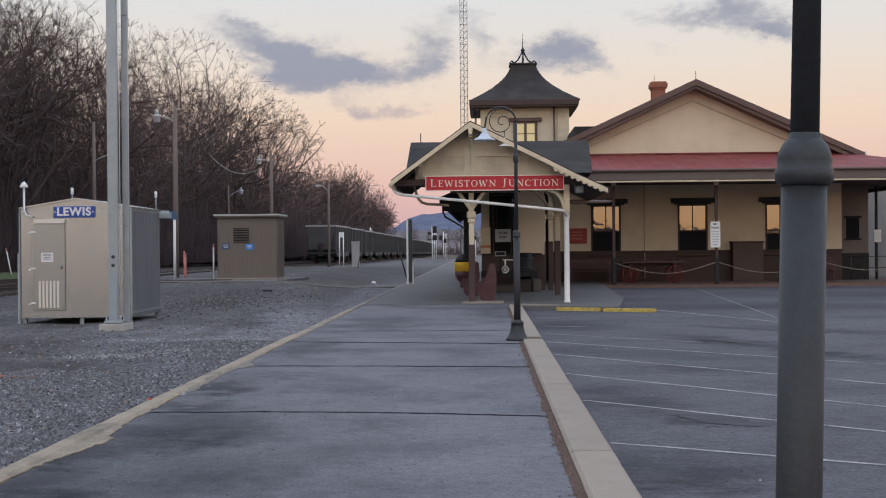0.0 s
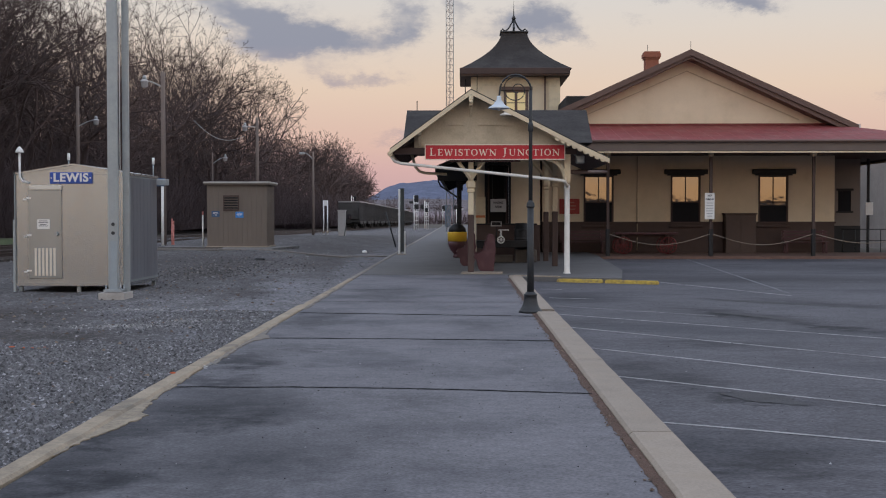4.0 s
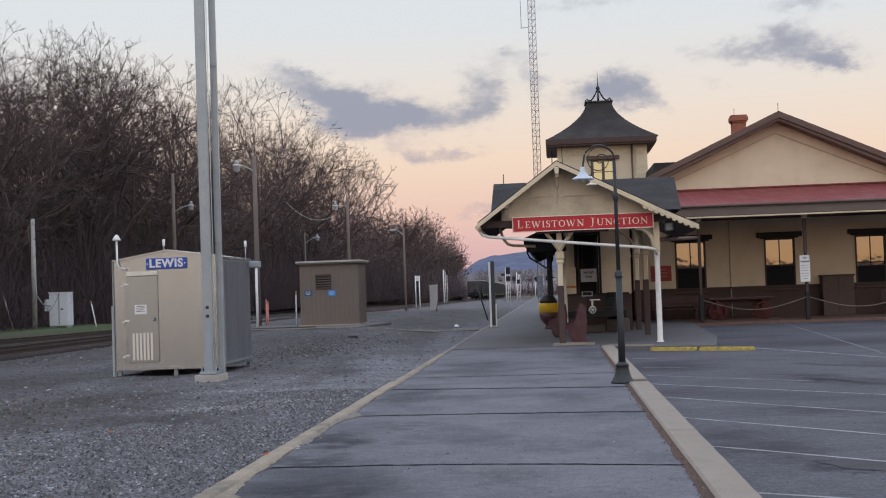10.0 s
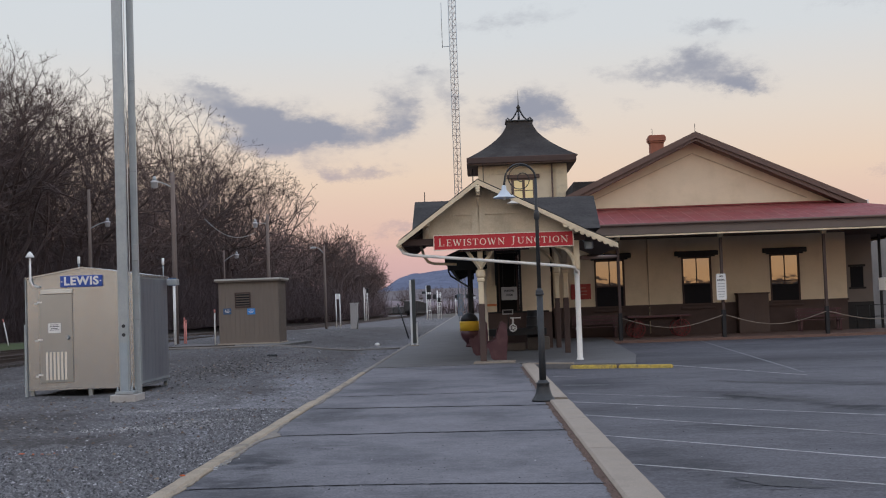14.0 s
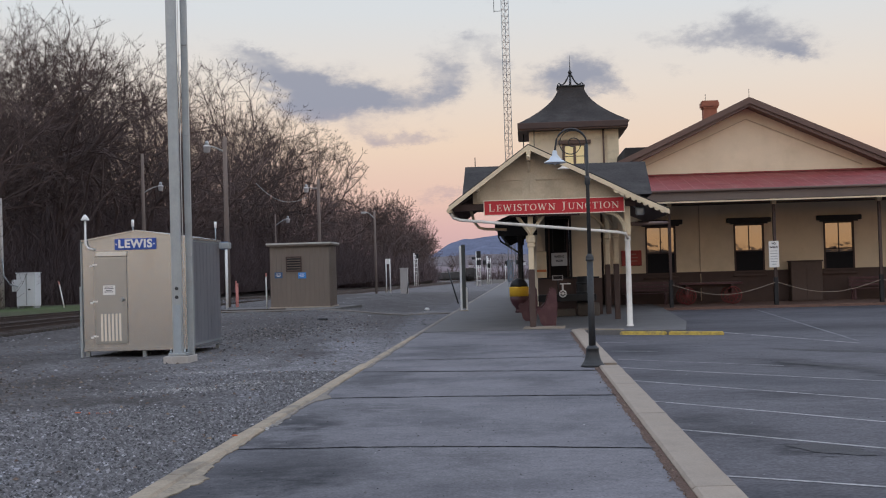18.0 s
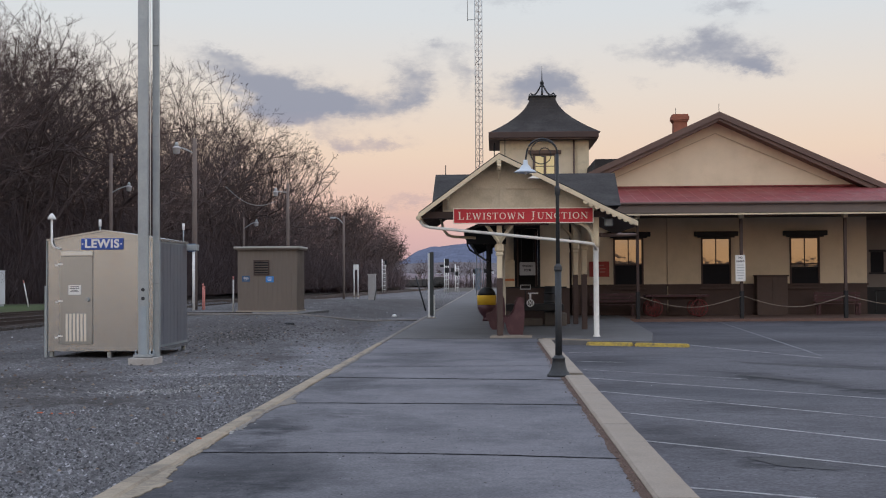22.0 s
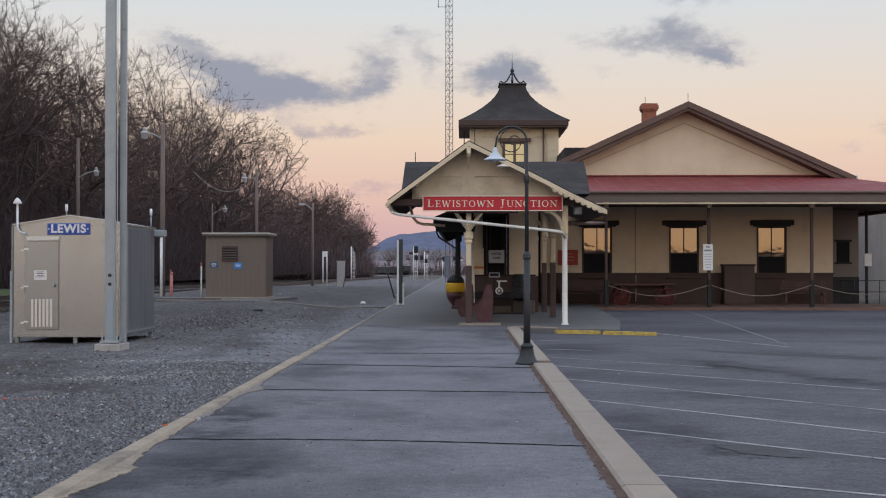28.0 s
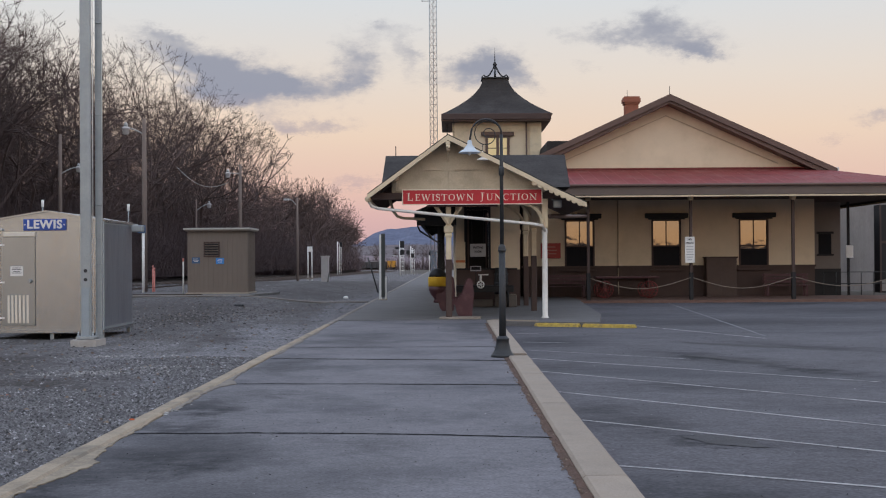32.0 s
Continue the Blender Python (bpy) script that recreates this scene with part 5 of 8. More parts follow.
part("side_sheet", b, mat("shaded_side_metal", (0.235, 0.25, 0.285), 0.38, 0.10, 1.0, 14.0, 0.1, metal=0.6, stain=(0.17, 0.18, 0.205), stain_amt=0.7, stain_scale=1.4, stretch=(2, 2, 0.3)), cb, "metal side coloured blue-grey for its shade and mirrored sky")
for s in (-1, 1):
    b = BM()
    slab(b, [(0, 2.69), (s * (CW + 0.025), 2.49), (s * (CW + 0.025), 2.455), (0, 2.655)], "y", -0.04, CD + 0.03)
    part("roof_panel", b, ALU, cb)
b = BM()
box(b, -CW - 0.02, CW + 0.02, -0.025, CD + 0.02, 0.10, 0.17)
part("base_frame", b, ALU, cb)
for x in (-1.15, 0.1, 1.15):
    for y in (0.1, CD - 0.1):
        b = BM()
        box(b, x - 0.04, x + 0.04, y - 0.04, y + 0.04, -0.05, 0.11)
        part("leg", b, GALV, cb)
dk = new("door")
dk.parent = cb
dk.matrix_basis = pose(-0.07, 0, 0)
b = BM()
box(b, -0.86, -0.16, -0.035, -0.002, 0.255, 2.13, 0.006)
part("door_leaf", b, mat("door_aluminium", (0.36, 0.385, 0.395), 0.3, 0.05, 0.9, 2.0, 0.2, metal=0.88), dk)
for z in (0.42, 1.17, 1.96):
    b = BM()
    box(b, -0.90, -0.80, -0.05, -0.03, z - 0.018, z + 0.018)
    box(b, -0.97, -0.91, -0.02, -0.004, z - 0.045, z - 0.012)
    part("hinge", b, LETTERW, dk)
b = BM()
tube(b, [(-0.255, -0.034, 1.2), (-0.255, -0.07, 1.2)], [0.05, 0.03], 12)
tube(b, [(-0.255, -0.07, 1.2), (-0.255, -0.11, 1.2)], [0.042, 0.036], 12)
tube(b, [(-0.255, -0.034, 1.08), (-0.255, -0.05, 1.08)], 0.02, 10)
part("door_handle", b, GALV, dk)
for k in range(6):
    b = BM()
    box(b, -0.735 + k * 0.08, -0.687 + k * 0.08, -0.052, -0.035, 0.31, 0.90, 0.004)
    part("louvre", b, mat("pale_louvre", (0.72, 0.66, 0.57), 0.6, 0.05), dk)
b = BM()
box(b, -0.675, -0.41, -0.042, -0.036, 1.305, 1.51)
nt = part("notice", b, LETTERW, dk, "white door notice")
for k, (z, w) in enumerate(((1.475, 0.09), (1.44, 0.1), (1.40, 0.07), (1.37, 0.1))):
    b = BM()
    box(b, -0.545 - w, -0.545 + w, -0.044, -0.0421, z - 0.006, z + 0.006)
    part("print_bar", b, INK, nt)
b = BM()
box(b, -0.90, -0.22, -0.06, 0.0, 2.135, 2.225, 0.006)
part("drip_cap", b, mat("pale_louvre", (0.7, 0.7, 0.7)), cb)
ls = new("name_plate")
ls.parent = cb
ls.matrix_basis = pose(-0.11, 0, 0.085)
b = BM()
box(b, -0.36, 0.54, -0.04, -0.005, 2.18, 2.42, 0.005)
part("plate", b, BLUE, ls, "blue enamel plate")
letters("lettering", "LEWIS", 0.245, 0.006, LETTERW, ls, (0.09, -0.045, 2.30), spacing=1.12, fit_width=0.74)
for x in (-0.325, 0.505):
    b = BM()
    tube(b, [(x, -0.05, 2.30), (x, -0.04, 2.30)], 0.016, 8)
    part("rivet", b, LETTERW, ls)
b = BM()
box(b, -CW - 0.05, -CW - 0.0, -0.05, 0.02, -0.04, 1.5)
box(b, -CW - 0.02, -CW + 0.0, -0.04, 0.02, 1.5, 2.5)
part("corner_angle", b, GALV, cb)
b = BM()
box(b, CW - 0.01, CW + 0.02, -0.03, 0.03, 0.16, 2.5)
part("corner_angle", b, GALV, cb)
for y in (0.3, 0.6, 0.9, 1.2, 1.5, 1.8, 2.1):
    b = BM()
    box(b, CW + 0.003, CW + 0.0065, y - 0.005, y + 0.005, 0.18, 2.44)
    part("side_seam", b, MATS["shaded_side_metal"], cb)
for z in (0.2, 2.42):
    b = BM()
    box(b, CW + 0.001, CW + 0.012, 0.02, CD - 0.02, z - 0.02, z + 0.02)
    part("side_rail", b, GALV, cb)
for x, z, r in ((0.12, 1.2, 0.05), (0.42, 1.33, 0.035), (-0.1, 0.95, 0.03)):
    b = BM()
    tube(b, [(x, -0.001, z), (x, -0.014, z)], [r, r * 0.8], 14)
    part("blanking_plug", b, ALU, cb)
for x in (-0.98, 0.3):
    b = BM()
    box(b, x, x + 0.01, -0.008, 0.0, 0.2, 2.4)
    part("front_seam", b, ALU, cb)
vt = new("mushroom_vent")
vt.parent = cb
b = BM()
tube(b, [(-0.92, -0.06, 2.28), (-1.05, -0.06, 2.32), (-1.10, -0.06, 2.42), (-1.10, -0.06, 2.92)], 0.024, 8)
part("pipe", b, LETTERW, vt)
b = BM()
lathe(b, [(0.085, 2.92), (0.09, 2.94), (0.05, 3.01), (0.01, 3.05)], -1.10, -0.06, 14)
part("cap", b, LETTERW, vt, "white mushroom cap")
for x, y, z0, z1, r in ((-0.2, 0.4, 2.6, 2.78, 0.012), (1.18, 2.2, 2.46, 2.76, 0.02)):
    an = new("antenna")
    an.parent = cb
    b = BM()
    tube(b, [(x, y, z0), (x, y, z1)], 0.014, 8)
    part("stem", b, GALV, an)
    b = BM()
    tube(b, [(x, y, z1), (x, y, z1 + 0.15)], 0.03, 10)
    part("radome", b, LETTERW, an, "white antenna radome")
b = BM()
box(b, CW + 0.06, CW + 0.3, CD - 0.3, CD - 0.05, 2.28, 2.42, 0.01)
part("junction_box", b, GALV, cb)
# ---- twin-leg galvanised signal mast ----
mm = thing("signal_mast", "tall galvanised steel twin-leg mast on a concrete footing", "mast", (-6.81, 24.25, 0.0))
b = BM()
box(b, -0.26, 0.24, -0.25, 0.42, -0.15, 0.10, 0.008)
part("footing", b, mat("pale_footing", (0.40, 0.375, 0.35), 0.9, 0.15, 3.0, 30.0, 0.4, stain=(0.28, 0.26, 0.24), stain_amt=0.6, stain_scale=2.0), mm, "square concrete footing")
b = BM()
slab(b, [(-0.105, -0.09), (0.09, -0.09), (0.09, -0.01), (0.075, -0.01), (0.075, -0.075), (-0.09, -0.075), (-0.09, -0.01), (-0.105, -0.01)], "z", 0.16, 14.0)
part("main_leg", b, GALV, mm)
b = BM()
slab(b, [(0.11, 0.18), (0.235, 0.18), (0.235, 0.25), (0.22, 0.25), (0.22, 0.195), (0.125, 0.195), (0.125, 0.25), (0.11, 0.25)], "z", 0.1, 14.0)
part("rear_leg", b, GALV, mm)
b = BM()
box(b, -0.18, 0.18, -0.17, 0.17, 0.11, 0.16, 0.005)
part("base_plate", b, GALV, mm)
for x in (-0.14, 0.14):
    for y in (-0.13, 0.13):
        b = BM()
        lathe(b, [(0.022, 0.16), (0.022, 0.2), (0.012, 0.2), (0.012, 0.25)], x, y, 6)
        part("bolt", b, GALV, mm)
for z in (2.2, 1.7, 2.85, 4.6, 6.4):
    b = BM()
    box(b, 0.115, 0.245, 0.16, 0.18, z - 0.16, z + 0.16, 0.004)
    part("splice_plate", b, GALV, mm)
for z in (1.25, 1.42):
    b = BM()
    tube(b, [(-0.005, -0.085, z), (-0.005, -0.11, z)], 0.035, 10)
    part("bolt_boss", b, BLACKIRON, mm)
b = BM()
box(b, -0.075, 0.065, -0.105, -0.092, 0.16, 1.1)
part("stiffener", b, mat("bluish_zinc", (0.32, 0.365, 0.40), 0.5, 0.1, metal=0.3), mm)
b = BM()
tube(b, [(0.108, 0.02, 0.2), (0.108, 0.02, 6.0), (0.108, 0.02, 13.5)], 0.009, 6)
part("cable", b, LETTERW, mm)

# ---- taupe metal hut ----
hz = 0.30
ht = thing("metal_hut", "small taupe ribbed-metal hut with a flat roof", "hut", (-9.06, 50.0, hz))
b = BM()
box(b, -1.20, 1.20, 0, 1.9, 0.05, 2.52)
part("body", b, SIDING, ht)
b = BM()
box(b, -1.25, 1.25, -0.1, 2.0, -0.12, 0.06, 0.01)
part("floor_slab", b, CONCRETE, ht)
b = BM()
box(b, -1.30, 1.30, -0.14, 2.06, 2.50, 2.60, 0.01)
part("roof", b, SIDING, ht)
b = BM()
box(b, -1.33, 1.33, -0.17, 2.09, 2.56, 2.63, 0.01)
part("roof_trim", b, mat("pale_roof_trim", (0.42, 0.40, 0.37), 0.6, 0.08), ht, "pale roof edge trim")
ribm = BM()
box(ribm, -0.022, 0.022, -0.018, 0.0, 0.06, 2.5)
ribm = mesh_of("rib", ribm, SIDING)
for k in range(13):
    o = new("rib", ribm)
    o.parent = ht
    o.matrix_basis = pose(-1.14 + k * 0.19, 0, 0)
for k in range(9):
    o = new("rib", ribm)
    o.parent = ht
    o.matrix_basis = pose(1.2, 0.12 + k * 0.2, 0, 0, 0, 90)
lv = new("wall_louvre")
lv.parent = ht
b = BM()
for q in ((-0.55, 0.09, 2.03, 2.08), (-0.55, 0.09, 1.47, 1.52), (-0.55, -0.5, 1.52, 2.03), (0.04, 0.09, 1.52, 2.03)):
    box(b, q[0], q[1], -0.04, -0.018, q[2], q[3])
part("louvre_frame", b, BROWN, lv)
for k in range(5):
    b = BM()
    bar(b, (-0.5, -0.03, 1.58 + k * 0.1), (0.04, -0.03, 1.58 + k * 0.1), 0.03, 0.05)
    part("slat", b, BLACK, lv)
for x, z, m in ((-0.86, 1.34, mat("dull_blue_plate", (0.05, 0.10, 0.19), 0.5, 0.1)), (0.10, 1.31, SKYBLUE)):
    pl = new("wall_sign")
    pl.parent = ht
    b = BM()
    box(b, x - 0.16, x + 0.16, -0.03, -0.0185, z - 0.12, z + 0.12, 0.004)
    part("plate", b, m, pl)
    for k, w in enumerate((0.09, 0.11, 0.07)):
        b = BM()
        box(b, x - w, x + w, -0.034, -0.0305, z + 0.05 - k * 0.05, z + 0.065 - k * 0.05)
        part("print_bar", b, LETTERW, pl)
b = BM()
slab(b, [(-12.3, 47.6), (-7.4, 47.9), (-6.9, 52.4), (-12.3, 52.6)], "z", 0.0, 0.31)
single("hut_apron", b, mat("crusher_dust", (0.13, 0.125, 0.12), 0.95, 0.4, 3, 40, 0.8), "flat pad of crusher dust under the hut", "pad", kind="structure")
b = BM()
bar(b, (-12.2, 47.5, 0.31), (-9.2, 47.55, 0.31), 0.2, 0.12)
single("timber_edging", b, TIE, "old timber edging a gravel pad", "timber", kind="structure")

# ---- poles and yard lamps ----
GLOBE = mat("lamp_glass", (0.42, 0.42, 0.44), 0.2, 0.05)


def pole(at, top, label, lean=0.0, r=0.11, wood=None):
    p = thing("light_pole", label, "pole", at, group="yard light poles")
    b = BM()
    tube(b, [(0, 0, -0.6), (lean * 0.5, 0, top / 2), (lean, 0, top)], [r * 1.15, r, r * 0.8], 10)
    part("shaft", b, wood or POLEWOOD, p)
    return p


def yard_lamp(p, x0, z0, x1, z1, cobra=False):
    b = BM()
    n = 8
    tube(b, [(x0 + (x1 - x0) * k / n, 0, z0 + (z1 - z0) * math.sin(k / n * math.pi / 2)) for k in range(n + 1)], 0.03, 6)
    part("lamp_arm", b, GALV, p)
    b = BM()
    if cobra:
        d = 1 if x1 > x0 else -1
        box(b, x1 - 0.05 if d > 0 else x1 - 0.4, x1 + 0.4 if d > 0 else x1 + 0.05, -0.12, 0.12, z1 - 0.12, z1 + 0.04, 0.03)
        part("lamp_head", b, GALV, p)
    else:
        lathe(b, [(0.04, z1 + 0.24), (0.08, z1 + 0.2), (0.10, z1 + 0.05)], x1, 0, 12)
        part("lamp_head", b, GALV, p)
        b = BM()
        lathe(b, [(0.11, z1 + 0.05), (0.19, z1 + 0.0), (0.195, z1 - 0.05), (0.16, z1 - 0.07), (0.15, z1 - 0.26), (0.10, z1 - 0.30), (0.02, z1 - 0.31)], x1, 0, 14)
        part("globe", b, GLOBE, p, "pale glass globe")


p = pole((-13.43, 56, -0.05), 8.05, "weathered timber pole with a globe yard lamp")
yard_lamp(p, -0.1, 7.4, -0.82, 7.65)
p = pole((-13.15, 80, 0), 7.8, "weathered timber pole with a globe yard lamp and slack cable")
yard_lamp(p, -0.1, 7.2, -0.78, 7.25)
b = BM()
pts = [(-0.75 - 3.3 * k / 14, 0, 6.65 + 1.0 * (k / 14) ** 2 * 1.0 - 1.3 * math.sin(k / 14 * math.pi) * (0.35)) for k in range(15)]
tube(b, pts, 0.014, 5)
part("slack_cable", b, GALV, p)
p = pole((-12.55, 105, -0.2), 7.1, "slim timber pole with a cobra-head lamp", 0.0, 0.10)
yard_lamp(p, 0.0, 6.4, -0.75, 7.0, True)
p = pole((-23.1, 75, 0.2), 9.1, "timber pole with an arm lamp beyond the tracks")
yard_lamp(p, 0.0, 6.7, 1.1, 7.1)
p = pole((-19.6, 98, 0.1), 6.4, "dark timber pole with an arm lamp in the woods' edge", 0.0, 0.06)
yard_lamp(p, 0.0, 5.5, 1.0, 6.0)
p = pole((-26.5, 62.0, 0.3), 5.65, "grey timber pole with a conduit beside a white cabinet", 0.0, 0.12, mat("silvered_pole", (0.40, 0.375, 0.35), 0.9, 0.25, 2.0, 40.0, 0.5, stretch=(4, 4, 0.4)))
b = BM()
tube(b, [(0.1, -0.1, 2.6), (0.16, -0.1, 1.7), (0.5, -0.1, 1.25), (0.9, -0.1, 1.15)], 0.035, 8)
part("conduit", b, GALV, p)
wc = thing("relay_cabinet", "white steel relay cabinet on short legs in the grass", "cabinet", (-25.22, 62.0, 0.3))
b = BM()
box(b, -0.52, 0.46, 0, 0.75, 0.14, 1.8, 0.015)
part("body", b, mat("cabinet_white", (0.62, 0.64, 0.66), 0.5, 0.06), wc)
b = BM()
box(b, -0.55, 0.49, -0.04, 0.8, 1.8, 1.85, 0.01)
part("top", b, mat("cabinet_white", (0.6, 0.6, 0.6)), wc)
b = BM()
box(b, -0.02, 0.02, -0.03, 0.0, 0.2, 1.75)
part("door_seam", b, GALV, wc)
b = BM()
box(b, 0.1, 0.22, -0.05, 0.0, 0.95, 1.02, 0.01)
part("door_handle", b, BLACKIRON, wc)
b = BM()
box(b, -0.8, -0.55, 0.1, 0.5, 0.9, 1.5, 0.01)
part("side_box", b, mat("cabinet_white", (0.6, 0.6, 0.6)), wc)
for x in (-0.45, 0.39):
    b = BM()
    box(b, x - 0.05, x + 0.05, 0.02, 0.65, -0.1, 0.14)
    part("leg", b, GALV, wc)
for (x, y, z, h, m, lean, lab) in ((-23.04, 61.5, 0.25, 1.25, WHITE, 0.28, "white marker stake with a red tip leaning in the grass"), (-27.6, 62, 0.3, 1.8, WHITE, 0.55, "pale leaning marker stake in the grass"), (-12.95, 55.5, 0.0, 1.3, PINKW, 0.0, "red and white marker post by the tracks"), (-12.81, 55.2, 0.0, 1.2, PINKW, 0.0, "faded red marker post by the tracks"), (-10.6, 50.8, 0.3, 1.3, WHITE, 0.0, "slim white marker post beside the hut")):
    s = thing("marker_post", lab, "marker post", (x, y, z), group="marker posts")
    b = BM()
    tube(b, [(0, 0, -0.2), (-lean, 0, h)], 0.032, 8)
    part("stake", b, m, s)
    b = BM()
    tube(b, [(-lean, 0, h), (-lean * 1.15, 0, h + 0.14)], 0.034, 8)
    part("tip", b, PINKW, s)
wp = thing("service_post", "white pipe post carrying a grey box and a blue sign", "post", (-13.15, 54.6, 0.0))
b = BM()
tube(b, [(0, 0, -0.2), (0, 0, 3.2)], 0.06, 10)
part("pipe", b, LETTERW, wp)
b = BM()
box(b, -0.65, -0.25, -0.1, 0.1, 2.9, 3.25, 0.01)
part("box", b, GALV, wp)
b = BM()
box(b, -0.22, 0.12, -0.09, -0.07, 2.85, 3.2, 0.005)
part("sign_plate", b, mat("dull_blue_plate", (0.08, 0.16, 0.24)), wp)
b = BM()
box(b, -0.12, 0.12, -0.12, 0.12, -0.05, 0.12, 0.01)
part("foot", b, CONCRETE, wp)

# white frame, grey box, signals
wf = thing("white_frame", "tall narrow white steel frame beside the tracks", "frame", (-11.85, 108, 0.1))
for x in (-0.17, 0.17):
    b = BM()
    tube(b, [(x, 0, -0.2), (x, 0, 2.75)], 0.05, 8)
    part("leg", b, LETTERW, wf)
    b = BM()
    box(b, x - 0.12, x + 0.12, -0.1, 0.1, -0.05, 0.08)
    part("foot", b, CONCRETE, wf)
b = BM()
box(b, -0.2, 0.2, -0.04, 0.04, 2.3, 2.75)
part("head_plate", b, LETTERW, wf)
gb = thing("grey_cabinet", "weathered grey trackside cabinet leaning slightly", "cabinet", (-7.75, 80, 0.2))
b = BM()
box(b, -0.24, 0.24, -0.2, 0.2, 0.05, 1.65, 0.02)
part("body", b, mat("weathered_grey", (0.36, 0.34, 0.33), 0.8, 0.15), gb)
b = BM()
box(b, -0.28, 0.28, -0.24, 0.24, 1.65, 1.72, 0.01)
part("lid", b, mat("weathered_grey", (0.4, 0.4, 0.4)), gb)
b = BM()
box(b, -0.2, 0.2, -0.16, 0.16, -0.2, 0.06)
part("plinth", b, CONCRETE, gb)
b = BM()
tube(b, [(0.15, -0.35, -0.1), (0.3, -0.3, 0.75)], 0.03, 6)
part("stay", b, BLACKIRON, gb)


def signal(at, h, heads, ladder):
    s = thing("railway_signal", "white trackside railway signal with black heads and ladder", "signal", at, group="trackside signals")
    b = BM()
    tube(b, [(0, 0, -0.6), (0, 0, h)], 0.10, 8)
    part("mast", b, LETTERW, s)
    if ladder:
        for x in (0.32, 0.62):
            b = BM()
            tube(b, [(x, 0, -0.5), (x, 0, h - 0.3)], 0.05, 6)
            part("ladder_rail", b, LETTERW, s)
        for k in range(int(h / 0.7)):
            b = BM()
            tube(b, [(0.0, 0, 0.4 + k * 0.7), (0.62, 0, 0.4 + k * 0.7)], 0.045, 6)
            part("rung", b, LETTERW, s)
    for x, z, w, hh in heads:
        b = BM()
        box(b, x - w, x + w, -0.15, 0.25, z - hh, z + hh, 0.08)
        part("signal_head", b, BLACK, s)
    return s


signal((-19.5, 220, -0.7), 5.7, [(0.62, 5.2, 0.22, 0.4)], True)
signal((-7.75, 200, -0.4), 5.1, [(0.35, 4.6, 0.35, 0.55), (-0.45, 4.0, 0.3, 0.2), (0.35, 3.3, 0.35, 0.4)], True)
signal((-6.95, 230, -0.5), 4.7, [(-0.5, 3.6, 0.3, 0.4), (0.3, 3.0, 0.3, 0.4)], True)
signal((-5.2, 330, -1.5), 5.5, [(0.3, 5.0, 0.4, 0.5)], False)
signal((-1.5, 300, -1.2), 5.0, [(-0.3, 4.6, 0.4, 0.5)], False)

# platform objects seen against the far yard
ps = thing("platform_post", "tall dark channel post with pale edges at the platform's brink", "post", (-2.5, 50.0, 0.0))
b = BM()
box(b, -0.03, 0.11, -0.06, 0.3, 0.12, 2.66, 0.008)
part("panel", b, mat("dark_green_grey", (0.045, 0.05, 0.05), 0.5, 0.1), ps)
b = BM()
box(b, -0.11, -0.03, -0.08, 0.32, 0.02, 2.62, 0.008)
part("edge_rail", b, mat("pale_grey_steel", (0.68, 0.68, 0.68), 0.5, 0.08), ps)
b = BM()
box(b, 0.10, 0.17, -0.02, 0.1, 0.02, 0.95, 0.008)
part("foot_rail", b, LETTERW, ps)
b = BM()
box(b, -0.16, 0.2, -0.15, 0.35, -0.02, 0.05, 0.01)
part("foot_plate", b, CONCRETE, ps)
b = BM()
tube(b, [(-3.35, 62, 0.0), (-3.85, 62, 1.75)], 0.035, 8)
single("leaning_rod", b, BLACKIRON, "thin dark rod leaning in the gravel", "rod")
sh = thing("far_shelter", "slim blue-grey equipment shelter at the platform's far end", "shelter", (-1.95, 165, 0.0))
b = BM()
box(b, -0.4, 0.4, 0, 1.5, 0, 2.8, 0.02)
part("body", b, mat("blue_grey_panel", (0.12, 0.15, 0.19), 0.6, 0.1), sh)
b = BM()
box(b, -0.45, 0.45, -0.05, 1.55, 2.8, 2.9)
part("roof", b, mat("blue_grey_panel", (0.12, 0.15, 0.19)), sh)
wt_ = thing("valve_cover", "small white dented valve cover lying on the gravel", "cover", (-4.15, 52.4, 0.0))
b = BM()
lathe(b, [(0.10, 0.0), (0.11, 0.05), (0.08, 0.10), (0.03, 0.12)], n=12)
part("dome", b, LETTERW, wt_)
b = BM()
lathe(b, [(0.13, -0.02), (0.13, 0.01)], n=12)
part("rim", b, BLACKIRON, wt_)

b = BM()
tube(b, [(x, y, yard(x, y) + 0.025) for x, y in ((-12.3, 47.2), (-11, 47.2), (-10, 47.15), (-8.7, 47.2), (-7.6, 47.4), (-6.6, 47.7), (-5.6, 48.0), (-4.6, 48.15), (-3.6, 48.25), (-2.96, 48.3))], 0.04, 6)
single("ground_pipe", b, mat("dusty_pipe", (0.20, 0.18, 0.165), 0.8, 0.2), "thin dusty pipe laid across the gravel", "pipe")
b = BM()
for k in range(4):
    lathe(b, [(0.16 - 0.02 * k, -0.02), (0.13 - 0.02 * k, 0.07 + 0.02 * k), (0.04, 0.12)], 0.13 * k - 0.2, 0.06 * (k % 2), 7)
for v in b.verts:
    v.co *= 0.6
    v.co += Vector((0.03 * noise.noise(v.co * 9), 0.03 * noise.noise(v.co * 7), 0.03 * noise.noise(v.co * 8)))
single("scrap_lump", b, BLACK, "dark lump of scrap lying on the gravel", "scrap", at=(-6.8, 41.7, yard(-6.8, 41.7)))

